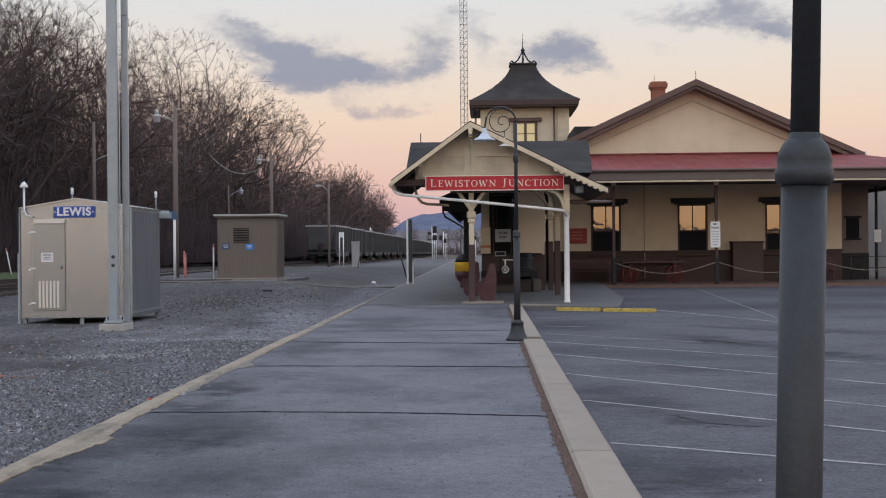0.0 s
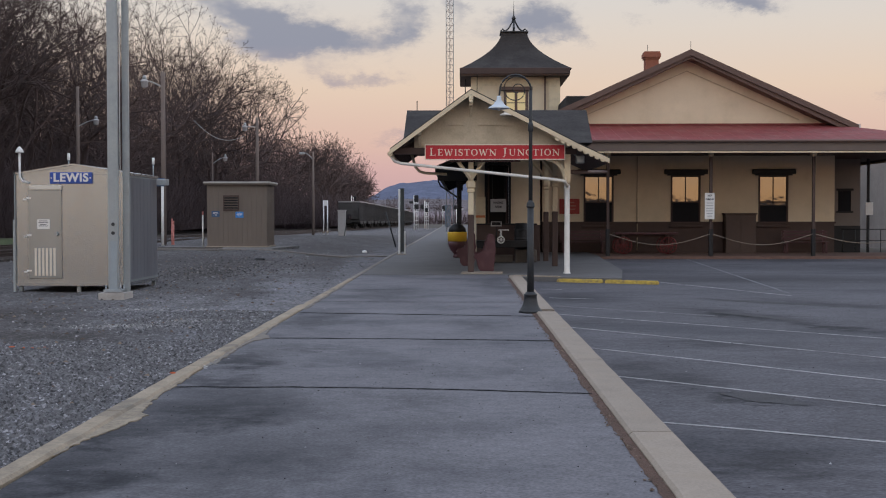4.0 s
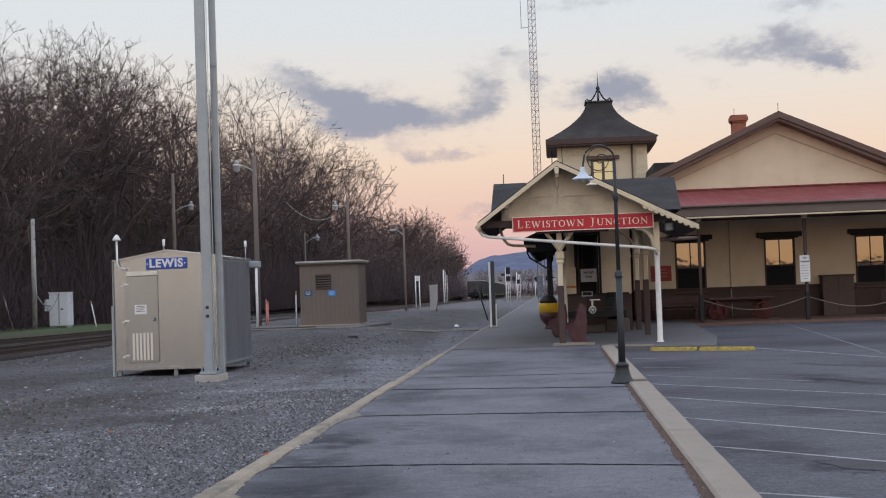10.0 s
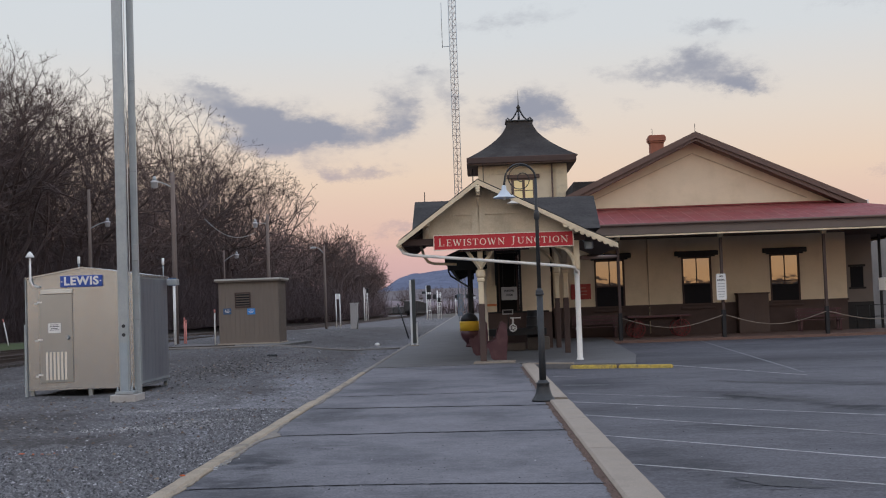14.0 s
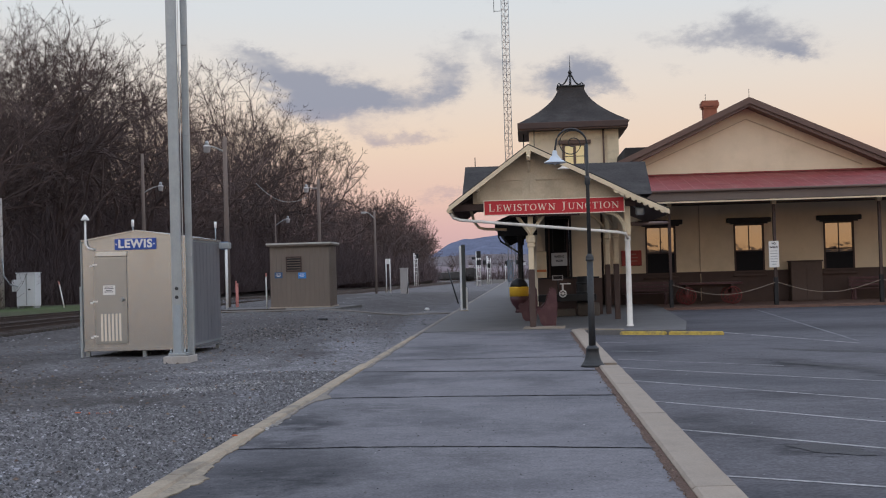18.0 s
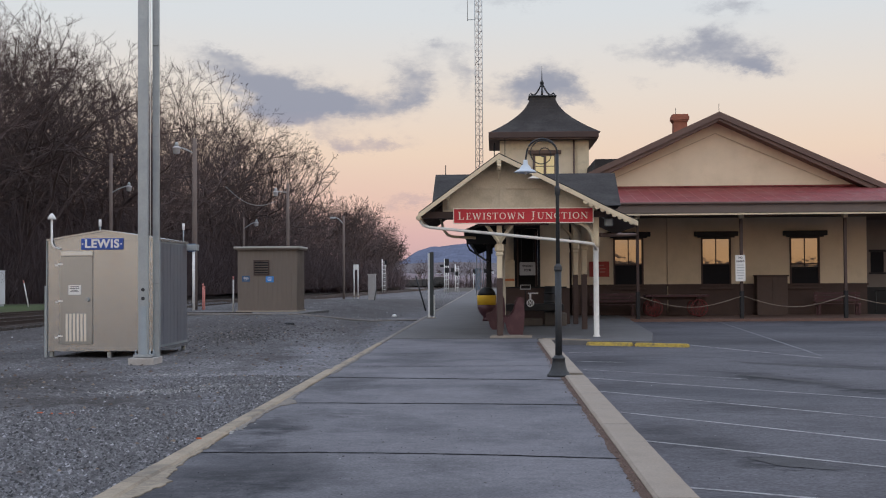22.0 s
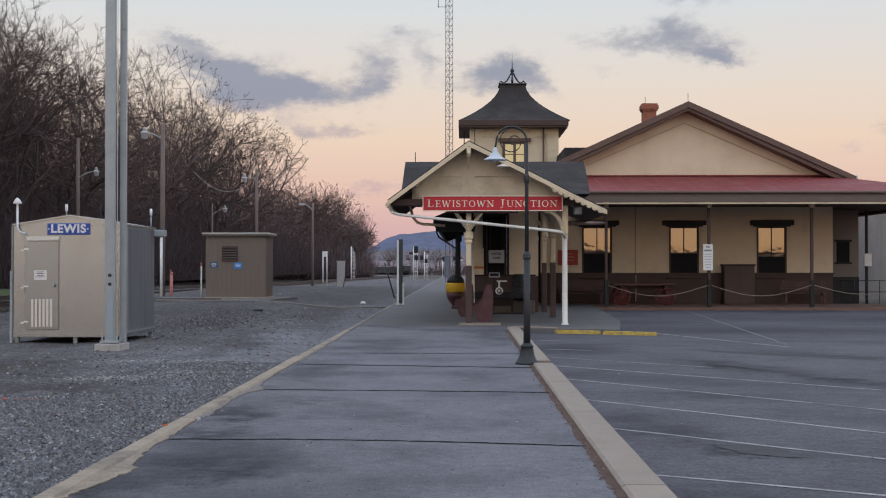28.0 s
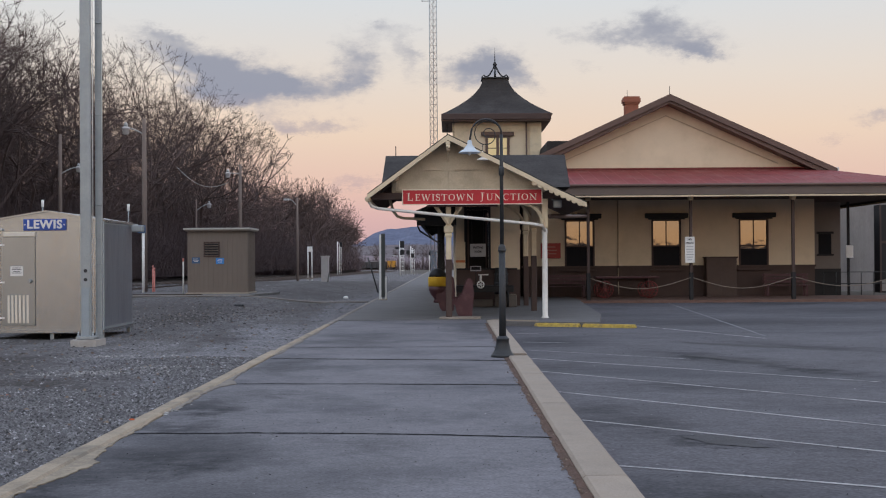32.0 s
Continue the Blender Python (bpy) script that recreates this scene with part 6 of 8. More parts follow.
# lattice radio mast
rm = thing("radio_mast", "slender steel lattice radio mast with side antennas", "mast", (-1.2, 115, 0.0))
TRI = [(-0.33, -0.15), (0.33, -0.15), (0.0, 0.4)]
for x, y in TRI:
    b = BM()
    tube(b, [(x, y, 0), (x, y, 36)], 0.035, 6)
    part("mast_leg", b, GALV, rm)
b = BM()
for k in range(60):
    z = 0.3 + k * 0.6
    for i in range(3):
        p, q = TRI[i], TRI[(i + 1) % 3]
        tube(b, [(*p, z), (*q, z + 0.6)], 0.016, 4, False)
        tube(b, [(*p, z), (*q, z)], 0.014, 4, False)
part("lattice", b, mat("mast_red_grey", (0.30, 0.22, 0.20), 0.6, 0.2, 0.3, 5), rm, kind="stuff")
b = BM()
tube(b, [(-0.33, 0, 25.4), (-1.0, 0, 25.4)], 0.03, 6)
tube(b, [(-1.0, 0, 25.3), (-1.0, 0, 29.5)], 0.03, 6)
part("whip_antenna", b, GALV, rm)

# far parked yellow rail car and pale houses across the valley
yc = thing("yellow_wagon", "yellow maintenance wagon standing on a far siding", "railway car", (-33.5, 705, -3.0))
b = BM()
box(b, -3.2, 3.2, 0, 10, 0.9, 4.6, 0.1)
part("body", b, mat("wagon_yellow", (0.55, 0.27, 0.04), 0.6, 0.15), yc)
b = BM()
for s in (-2, 2):
    tube(b, [(s - 0.9, 0.4, 0.45), (s + 0.9, 0.4, 0.45)], 0.45, 10)
part("wheels", b, TRUCKM, yc)
rnd = random.Random(21)
for k in range(16):
    hx, hy = -70 + k * 12 + rnd.uniform(-5, 5), 1150 + rnd.uniform(-40, 160)
    hs = thing("far_house", "small pale house far off below the ridge", "house", (hx, hy, valley(hx, hy) - 0.3), group="houses below the ridge")
    b = BM()
    w, d, h = rnd.uniform(2, 3.2), rnd.uniform(4, 6), rnd.uniform(2.5, 3.6)
    box(b, -w, w, 0, d, -2, h)
    part("wall", b, mat("far_house_white", (0.45, 0.46, 0.50), 0.8, 0.1, rand=0.2), hs)
    b = BM()
    slab(b, [(-w - 0.4, h), (0, h + 1.6), (w + 0.4, h)], "y", -0.4, d + 0.4)
    part("roof", b, SLATE, hs)

# ---- under the canopy ----
def station_bench(at, rz):
    bn = thing("station_bench", "old maroon wooden station bench with curved ends", "bench", at, rz, group="maroon platform benches")
    L = 0.95
    endp = [(-0.24, 0.0), (0.10, 0.0), (0.18, 0.10), (0.22, 0.30), (0.30, 0.42), (0.28, 0.50), (0.14, 0.50), (0.02, 0.62), (-0.06, 0.88), (-0.12, 1.02), (-0.20, 1.05), (-0.27, 0.98), (-0.30, 0.6)]
    for s in (-1, 1):
        b = BM()
        slab(b, endp, "x", s * L - 0.035, s * L + 0.035)
        part("end_panel", b, MAROON, bn)
    for k in range(5):
        b = BM()
        box(b, -L + 0.035, L - 0.035, -0.06 + k * 0.075, 0.0 + k * 0.075, 0.41, 0.44, 0.005)
        part("seat_slat", b, MAROON, bn)
    for k in range(6):
        b = BM()
        z = 0.5 + k * 0.085
        y = -0.09 - 0.022 * k
        box(b, -L + 0.035, L - 0.035, y - 0.015, y + 0.01, z, z + 0.07, 0.005)
        part("back_slat", b, MAROON, bn)
    return bn


station_bench((0.56, 35.6, 0.02), 90)
copy_thing(bpy.data.objects["station_bench"], pose(0.06, 39.6, 0.02, 0, 0, 90))
bn = thing("waste_bin", "round maroon tub with a yellow rim and black top", "bin", (-0.25, 46.5, 0.02))
b = BM()
lathe(b, [(0.16, 0.0), (0.17, 0.05), (0.13, 0.10), (0.15, 0.16), (0.27, 0.30), (0.335, 0.46), (0.35, 0.60)], n=20)
part("drum", b, MAROON, bn)
b = BM()
lathe(b, [(0.352, 0.60), (0.36, 0.90), (0.35, 0.95)], n=20)
part("band", b, YELLOW, bn, "yellow drum top")
b = BM()
lathe(b, [(0.33, 0.95), (0.31, 1.06), (0.22, 1.19), (0.1, 1.25), (0.01, 1.26)], n=20)
part("lid", b, BLACK, bn)
wr = thing("waiting_room_sign", "grey hanging board lettered for the waiting room", "sign", (1.15, 42.3, 1.91))
b = BM()
box(b, -0.265, 0.265, 0, 0.03, -0.22, 0.22, 0.01)
part("board", b, GREYSIGN, wr)
letters("lettering", "WAITING", 0.10, 0.003, INK, wr, (0, -0.005, 0.09), fit_width=0.34)
letters("lettering", "ROOM", 0.10, 0.003, INK, wr, (0, -0.005, -0.05), fit_width=0.22)
b = BM()
for x in (-0.2, 0.2):
    tube(b, [(x, 0.015, 0.22), (x, 0.015, 1.3)], 0.008, 5)
part("hangers", b, BLACKIRON, wr)
nb = thing("notice_board", "cream notice board with an orange stripe on the wall", "notice board", (0.56, 42.9, 1.75))
b = BM()
box(b, -0.17, 0.17, 0, 0.05, -0.45, 0.45, 0.01)
part("board", b, CREAMTRIM, nb)
b = BM()
box(b, -0.16, 0.16, -0.008, 0.0, -0.25, -0.17)
part("stripe", b, mat("orange_print", (0.55, 0.18, 0.07), 0.6, 0.05), nb)
ht_ = thing("hand_truck", "old iron-wheeled baggage truck with a pale hub under the canopy", "hand truck", (1.20, 41.0, 0.02))
b = BM()
for k in range(12):
    a0, a1 = k * math.tau / 12, (k + 1) * math.tau / 12
    tube(b, [(0.11 * math.cos(a0), 0, 0.76 + 0.11 * math.sin(a0)), (0.11 * math.cos(a1), 0, 0.76 + 0.11 * math.sin(a1))], 0.022, 6)
part("wheel_rim", b, LETTERW, ht_, "white wheel rim")
b = BM()
for k in range(6):
    a = k * math.tau / 6
    tube(b, [(0, 0, 0.76), (0.11 * math.cos(a), 0, 0.76 + 0.11 * math.sin(a))], 0.012, 5)
part("spokes", b, LETTERW, ht_)
b = BM()
tube(b, [(-0.08, 0.02, 1.08), (0.26, 0.02, 1.08)], 0.024, 6)
tube(b, [(0, 0.02, 0.87), (0, 0.02, 1.08)], 0.035, 6)
part("handle_bar", b, LETTERW, ht_)
b = BM()
for q in ((-0.33, 0.02, 1.20, 1.235), (-0.33, 0.02, 1.335, 1.36), (-0.33, -0.30, 1.235, 1.335), (-0.01, 0.02, 1.235, 1.335)):
    box(b, q[0], q[1], 0.0, 0.06, q[2], q[3])
part("load_frame", b, GREYSIGN, ht_)
b = BM()
tube(b, [(-0.15, 0.03, 0.7), (-0.15, 0.03, 1.2)], 0.02, 6)
part("load_post", b, BLACK, ht_)
b = BM()
box(b, -0.8, 1.1, 0.25, 1.2, 0.5, 0.72, 0.02)
part("deck", b, BLACK, ht_)
b = BM()
for x in (-0.6, 0.9):
    for y in (0.35, 1.1):
        tube(b, [(x - 0.03, y, 0.28), (x + 0.03, y, 0.28)], 0.28, 14)
part("wheels", b, BLACK, ht_)
br = thing("dark_barrel", "dark banded barrel standing under the canopy", "barrel", (1.93, 42.45, 0.02))
b = BM()
lathe(b, [(0.20, 0), (0.23, 0.4), (0.24, 0.65), (0.23, 0.9), (0.20, 1.3), (0.01, 1.3)], n=18)
part("barrel_body", b, BLACK, br)
for z in (0.2, 0.75, 1.05):
    b = BM()
    lathe(b, [(0.236, z), (0.247, z + 0.03), (0.236, z + 0.06)], n=18)
    part("hoop", b, BLACKIRON, br)
for x, y, w, h in ((1.22, 41.75, 0.40, 0.26), (2.05, 41.65, 0.36, 0.44)):
    b = BM()
    box(b, x - w, x + w, y, y + 0.4, 0.015, h, 0.02)
    single("concrete_block", b, mat("dull_block", (0.15, 0.13, 0.115), 0.9, 0.15), "low concrete block on the canopy floor", "block", group="canopy floor blocks")

# ---- along the freight house ----
def slat_bench(at, rz=0):
    sb = thing("slatted_bench", "dark brown slatted bench against the wall", "bench", at, rz, group="benches along the freight house")
    for x in (-0.8, 0.8):
        b = BM()
        box(b, x - 0.04, x + 0.04, -0.25, -0.17, 0, 0.42)
        box(b, x - 0.04, x + 0.04, 0.17, 0.25, 0, 0.95)
        bar(b, (x, -0.25, 0.43), (x, 0.25, 0.40), 0.07, 0.06)
        part("bench_frame", b, MAROON, sb)
    for k in range(4):
        b = BM()
        box(b, -0.95, 0.95, -0.25 + k * 0.12, -0.16 + k * 0.12, 0.44, 0.47)
        part("seat_slat", b, MAROON, sb)
    for k in range(3):
        b = BM()
        box(b, -0.95, 0.95, 0.13, 0.16, 0.56 + k * 0.14, 0.65 + k * 0.14)
        part("back_slat", b, MAROON, sb)
    return sb


slat_bench((4.95, 52.3, 0.0))
copy_thing(bpy.data.objects["slatted_bench"], pose(14.15, 52.2, 0.0))
wg = thing("baggage_wagon", "old flat baggage wagon with red spoked wheels", "baggage wagon", (7.35, 51.2, 0.0))
b = BM()
box(b, -1.25, 1.3, -0.45, 0.45, 0.80, 0.88, 0.01)
part("deck", b, MAROON, wg)
b = BM()
box(b, -1.2, 1.25, -0.05, 0.05, 0.66, 0.80)
box(b, -0.95, -0.85, -0.4, 0.4, 0.4, 0.8)
box(b, 0.85, 0.95, -0.4, 0.4, 0.4, 0.8)
part("under_frame", b, BROWN, wg)
wheel = BM()
for k in range(18):
    a0, a1 = k * math.tau / 18, (k + 1) * math.tau / 18
    tube(wheel, [(0.33 * math.cos(a0), 0, 0.33 * math.sin(a0)), (0.33 * math.cos(a1), 0, 0.33 * math.sin(a1))], 0.026, 6)
for k in range(12):
    a = k * math.tau / 12
    tube(wheel, [(0, 0, 0), (0.33 * math.cos(a), 0, 0.33 * math.sin(a))], 0.013, 5)
tube(wheel, [(0, -0.08, 0), (0, 0.08, 0)], 0.06, 10)
wheel = mesh_of("wheel", wheel, mat("wagon_red", (0.16, 0.03, 0.03), 0.6, 0.15))
for x in (-0.9, 0.9):
    for y in (-0.48, 0.48):
        o = new("wheel", wheel)
        o.parent = wg
        o.matrix_basis = pose(x, y, 0.356)
rp = thing("rope_barrier", "slack pale rope strung between the walkway posts", "rope barrier")
for a, c, s in ((5.58, 9.41, 0.41), (9.53, 13.33, 0.41), (13.45, 17.29, 0.35)):
    b = BM()
    tube(b, [(a + (c - a) * k / 16, 48.18, 0.85 - s * math.sin(k / 16 * math.pi)) for k in range(17)], 0.016, 6)
    part("rope", b, mat("pale_rope", (0.24, 0.20, 0.165), 0.9, 0.15), rp)
ns = thing("parking_notice", "white parking notice on a walkway post", "sign", (9.40, 48.16, 1.92))
b = BM()
box(b, -0.19, 0.19, 0, 0.02, -0.5, 0.5, 0.01)
part("plate", b, LETTERW, ns)
letters("lettering", "NO", 0.10, 0.002, INK, ns, (0, -0.004, 0.40), fit_width=0.15)
letters("lettering", "PARKING", 0.09, 0.002, INK, ns, (0, -0.004, 0.26), fit_width=0.30)
for k, (z, w) in enumerate(((0.12, 0.13), (0.02, 0.14), (-0.08, 0.13), (-0.18, 0.14), (-0.28, 0.12), (-0.38, 0.09))):
    b = BM()
    box(b, -w, w, -0.004, -0.0005, z - 0.014, z + 0.014)
    part("print_bar", b, GREYSIGN, ns)
cbx = thing("brown_locker", "tall brown painted locker against the freight house", "locker", (11.53, 52.4, 0.0))
b = BM()
box(b, -0.63, 0.63, 0, 0.58, 0.0, 1.6, 0.01)
part("body", b, mat("locker_brown", (0.095, 0.065, 0.055), 0.7, 0.12), cbx)
b = BM()
box(b, -0.68, 0.68, -0.05, 0.58, 1.6, 1.66, 0.01)
part("lid", b, BROWN, cbx)
for x in (-0.3, 0.3):
    b = BM()
    box(b, x - 0.3, x + 0.28, -0.015, 0.0, 0.08, 1.52, 0.004)
    part("door_panel", b, mat("locker_brown", (0.1, 0.07, 0.06)), cbx)
rs = thing("red_wall_sign", "small red enamel notice on the cream wall", "sign", (4.45, 52.9, 1.95))
b = BM()
box(b, -0.42, 0.42, 0, 0.05, -0.32, 0.32, 0.01)
part("plate", b, mat("dull_red_enamel", (0.36, 0.04, 0.03), 0.5, 0.08), rs)
for z, w in ((0.16, 0.2), (0.02, 0.26), (-0.12, 0.24)):
    b = BM()
    box(b, -w, w, -0.004, -0.0005, z - 0.025, z + 0.025)
    part("print_bar", b, mat("dull_pink_print", (0.42, 0.16, 0.12), 0.6, 0.05), rs)
pn = thing("post_notice", "small white notice on a dark post", "sign", (17.95, 55.8, 1.85))
b = BM()
box(b, -0.16, 0.16, 0, 0.02, -0.28, 0.28, 0.005)
part("plate", b, LETTERW, pn)

# ---- loose stones, leaves and paint marks ----
rnd = random.Random(8)
for (x, y, m, w) in ((-2.93, 12.34, ORANGE, 0.022), (-5.58, 15.23, ORANGE, 0.03), (-5.40, 15.13, ORANGE, 0.012), (-5.28, 15.1, ORANGE, 0.016), (-5.15, 15.16, ORANGE, 0.010)):
    b = BM()
    lathe(b, [(w, 0), (w * 1.1, 0.008), (w * 0.5, 0.014)], n=8)
    for v in b.verts:
        v.co.x *= 1.25
    single("orange_paint_mark", b, m, "blob of orange marking paint on the stones", "paint mark", at=(x, y, yard(x, y) + 0.005 if x < -3.0 else 0.03))


def scatter(name, n, pick, size, material, label, category):
    vs, fs = [], []
    for _ in range(n):
        x, y, z = pick()
        s = size * rnd.uniform(0.5, 1.5)
        base = len(vs)
        a = rnd.uniform(0, math.tau)
        pts = [(math.cos(a + k * math.tau / 4) * s * rnd.uniform(0.7, 1.3), math.sin(a + k * math.tau / 4) * s * rnd.uniform(0.7, 1.3), rnd.uniform(-0.3, 0.15) * s) for k in range(4)]
        for p in pts:
            vs.append((x + p[0], y + p[1], z + p[2]))
        vs.append((x + rnd.uniform(-0.3, 0.3) * s, y + rnd.uniform(-0.3, 0.3) * s, z + s * rnd.uniform(0.4, 0.9)))
        for k in range(4):
            fs.append((base + k, base + (k + 1) % 4, base + 4))
    me = bpy.data.meshes.new(name)
    me.from_pydata(vs, [], fs)
    me.materials.append(material)
    return tagged(new(name, me), label, category, kind="stuff")


def island(name, dark, light, rough=0.9, stops=()):
    """Stones that each take their own tone."""
    m = bpy.data.materials.new(name)
    m.use_nodes = True
    t = m.node_tree
    g = t.nodes.new("ShaderNodeNewGeometry")
    r = ramp(t, [(0.0, dark), (0.7, tuple(a * 0.62 + c * 0.38 for a, c in zip(dark, light))), (1.0, light)])
    if stops:
        r = ramp(t, [(p, (v, v * 0.97, v * 1.01)) for p, v in stops])
    t.links.new(g.outputs["Random Per Island"], r.inputs[0])
    t.links.new(r.outputs[0], t.nodes["Principled BSDF"].inputs["Base Color"])
    t.nodes["Principled BSDF"].inputs["Roughness"].default_value = rough
    return m


STONES = island("ballast_stones", (0.034, 0.032, 0.034), (0.20, 0.193, 0.20), stops=((0.0, 0.026), (0.2, 0.074), (0.8, 0.142), (0.965, 0.21), (1.0, 0.38)))


def near_pick():
    y = 6.0 + 15 * rnd.random() ** 1.5
    x = -2.97 - min(9.5, abs(rnd.gauss(0, 2.6)))
    for (mx, my, rx, ry, turn, amt) in MUD:
        d = ((x - mx) / rx) ** 2 + ((y - my) / ry) ** 2
        if d < 1.2 and rnd.random() < 0.85 * amt:
            return near_pick()
    return x, y, yard(x, y)


scatter("ballast_stones", 62000, near_pick, 0.020, STONES, "loose grey crushed stones over the yard", "gravel")
scatter("yard_stones", 4500, lambda: (lambda x, y: (x, y, yard(x, y)))(rnd.uniform(-14, -3.0), rnd.uniform(16, 75)), 0.03, STONES, "larger loose stones farther along the yard", "gravel")
scatter("track_stones", 8000, lambda: (lambda x, y: (x, y, -0.005 if -22.4 < x < -15.6 else -0.06))(rnd.uniform(-22.4, -14.4), rnd.uniform(24, 90)), 0.045, STONES, "ballast stones along the track bed", "gravel")
scatter("rubble", 1700, lambda: (lambda x, y: (x, y, yard(x, y)))(-7.2 + rnd.gauss(0, 1.2), 36.5 + rnd.gauss(0, 3.6)), 0.032, island("yard_rubble", (0.015, 0.013, 0.013), (0.20, 0.185, 0.18)), "dark and pale rubble strewn over the yard", "rubble")
scatter("verge_rubble", 1800, lambda: (lambda x, y: (x, y, yard(x, y)))(-9.5 + rnd.gauss(0, 1.6), 17.5 + rnd.gauss(0, 2.2)), 0.03, island("verge_rubble_tone", (0.03, 0.024, 0.02), (0.20, 0.17, 0.15)), "brown dirty stones in front of the cabin", "rubble")
LEAVES = island("dead_leaves", (0.07, 0.045, 0.035), (0.22, 0.165, 0.125))
scatter("dead_leaves", 500, lambda: (lambda x, y: (x, y, 0.006))(1.08 + rnd.gauss(0, 0.035), rnd.uniform(3, 31)), 0.011, LEAVES, "brown leaf litter along the kerb", "leaves")
scatter("yard_litter", 900, lambda: (lambda x, y: (x, y, yard(x, y) + 0.01))(rnd.uniform(-13, -3.2), rnd.uniform(10, 50)), 0.026, LEAVES, "scattered dead leaves and scraps on the gravel", "litter")
scatter("platform_grit", 700, lambda: (rnd.uniform(-2.7, 1.1), rnd.uniform(4, 33), 0.002), 0.008, STONES, "fine pale grit on the asphalt", "grit")
scatter("lot_grit", 600, lambda: (rnd.uniform(1.6, 12), rnd.uniform(6, 34), -0.098), 0.010, STONES, "fine pale grit on the parking lot", "grit")
scatter("asphalt_pits", 700, lambda: (rnd.uniform(-2.7, 1.05), 4 + 22 * rnd.random() ** 1.4, -0.003), 0.008, TAR, "small dark pits in the worn asphalt", "pits")
scatter("lot_pits", 600, lambda: (rnd.uniform(1.6, 8), 6 + 24 * rnd.random() ** 1.3, -0.103), 0.009, TAR, "small dark pits in the parking lot", "pits")
PALE = island("pale_chips", (0.18, 0.175, 0.17), (0.42, 0.41, 0.40))
for (cx, cy, wx, wy, n) in ((-4.75, 18.2, 0.55, 0.16, 260), (-4.1, 18.9, 0.35, 0.12, 160), (-6.6, 13.4, 0.45, 0.10, 120), (-5.4, 21.5, 0.6, 0.15, 120), (-3.6, 50.5, 0.9, 0.4, 200), (-2.74, 13.5, 0.04, 0.3, 24)):
    scatter("pale_chips", n, lambda: (lambda x, y: (x, y, max(0.004, yard(x, y)) if x > -2.9 else yard(x, y)))(cx + rnd.gauss(0, wx), cy + rnd.gauss(0, wy)), 0.022, PALE, "streak of pale limestone chips on the yard", "gravel")

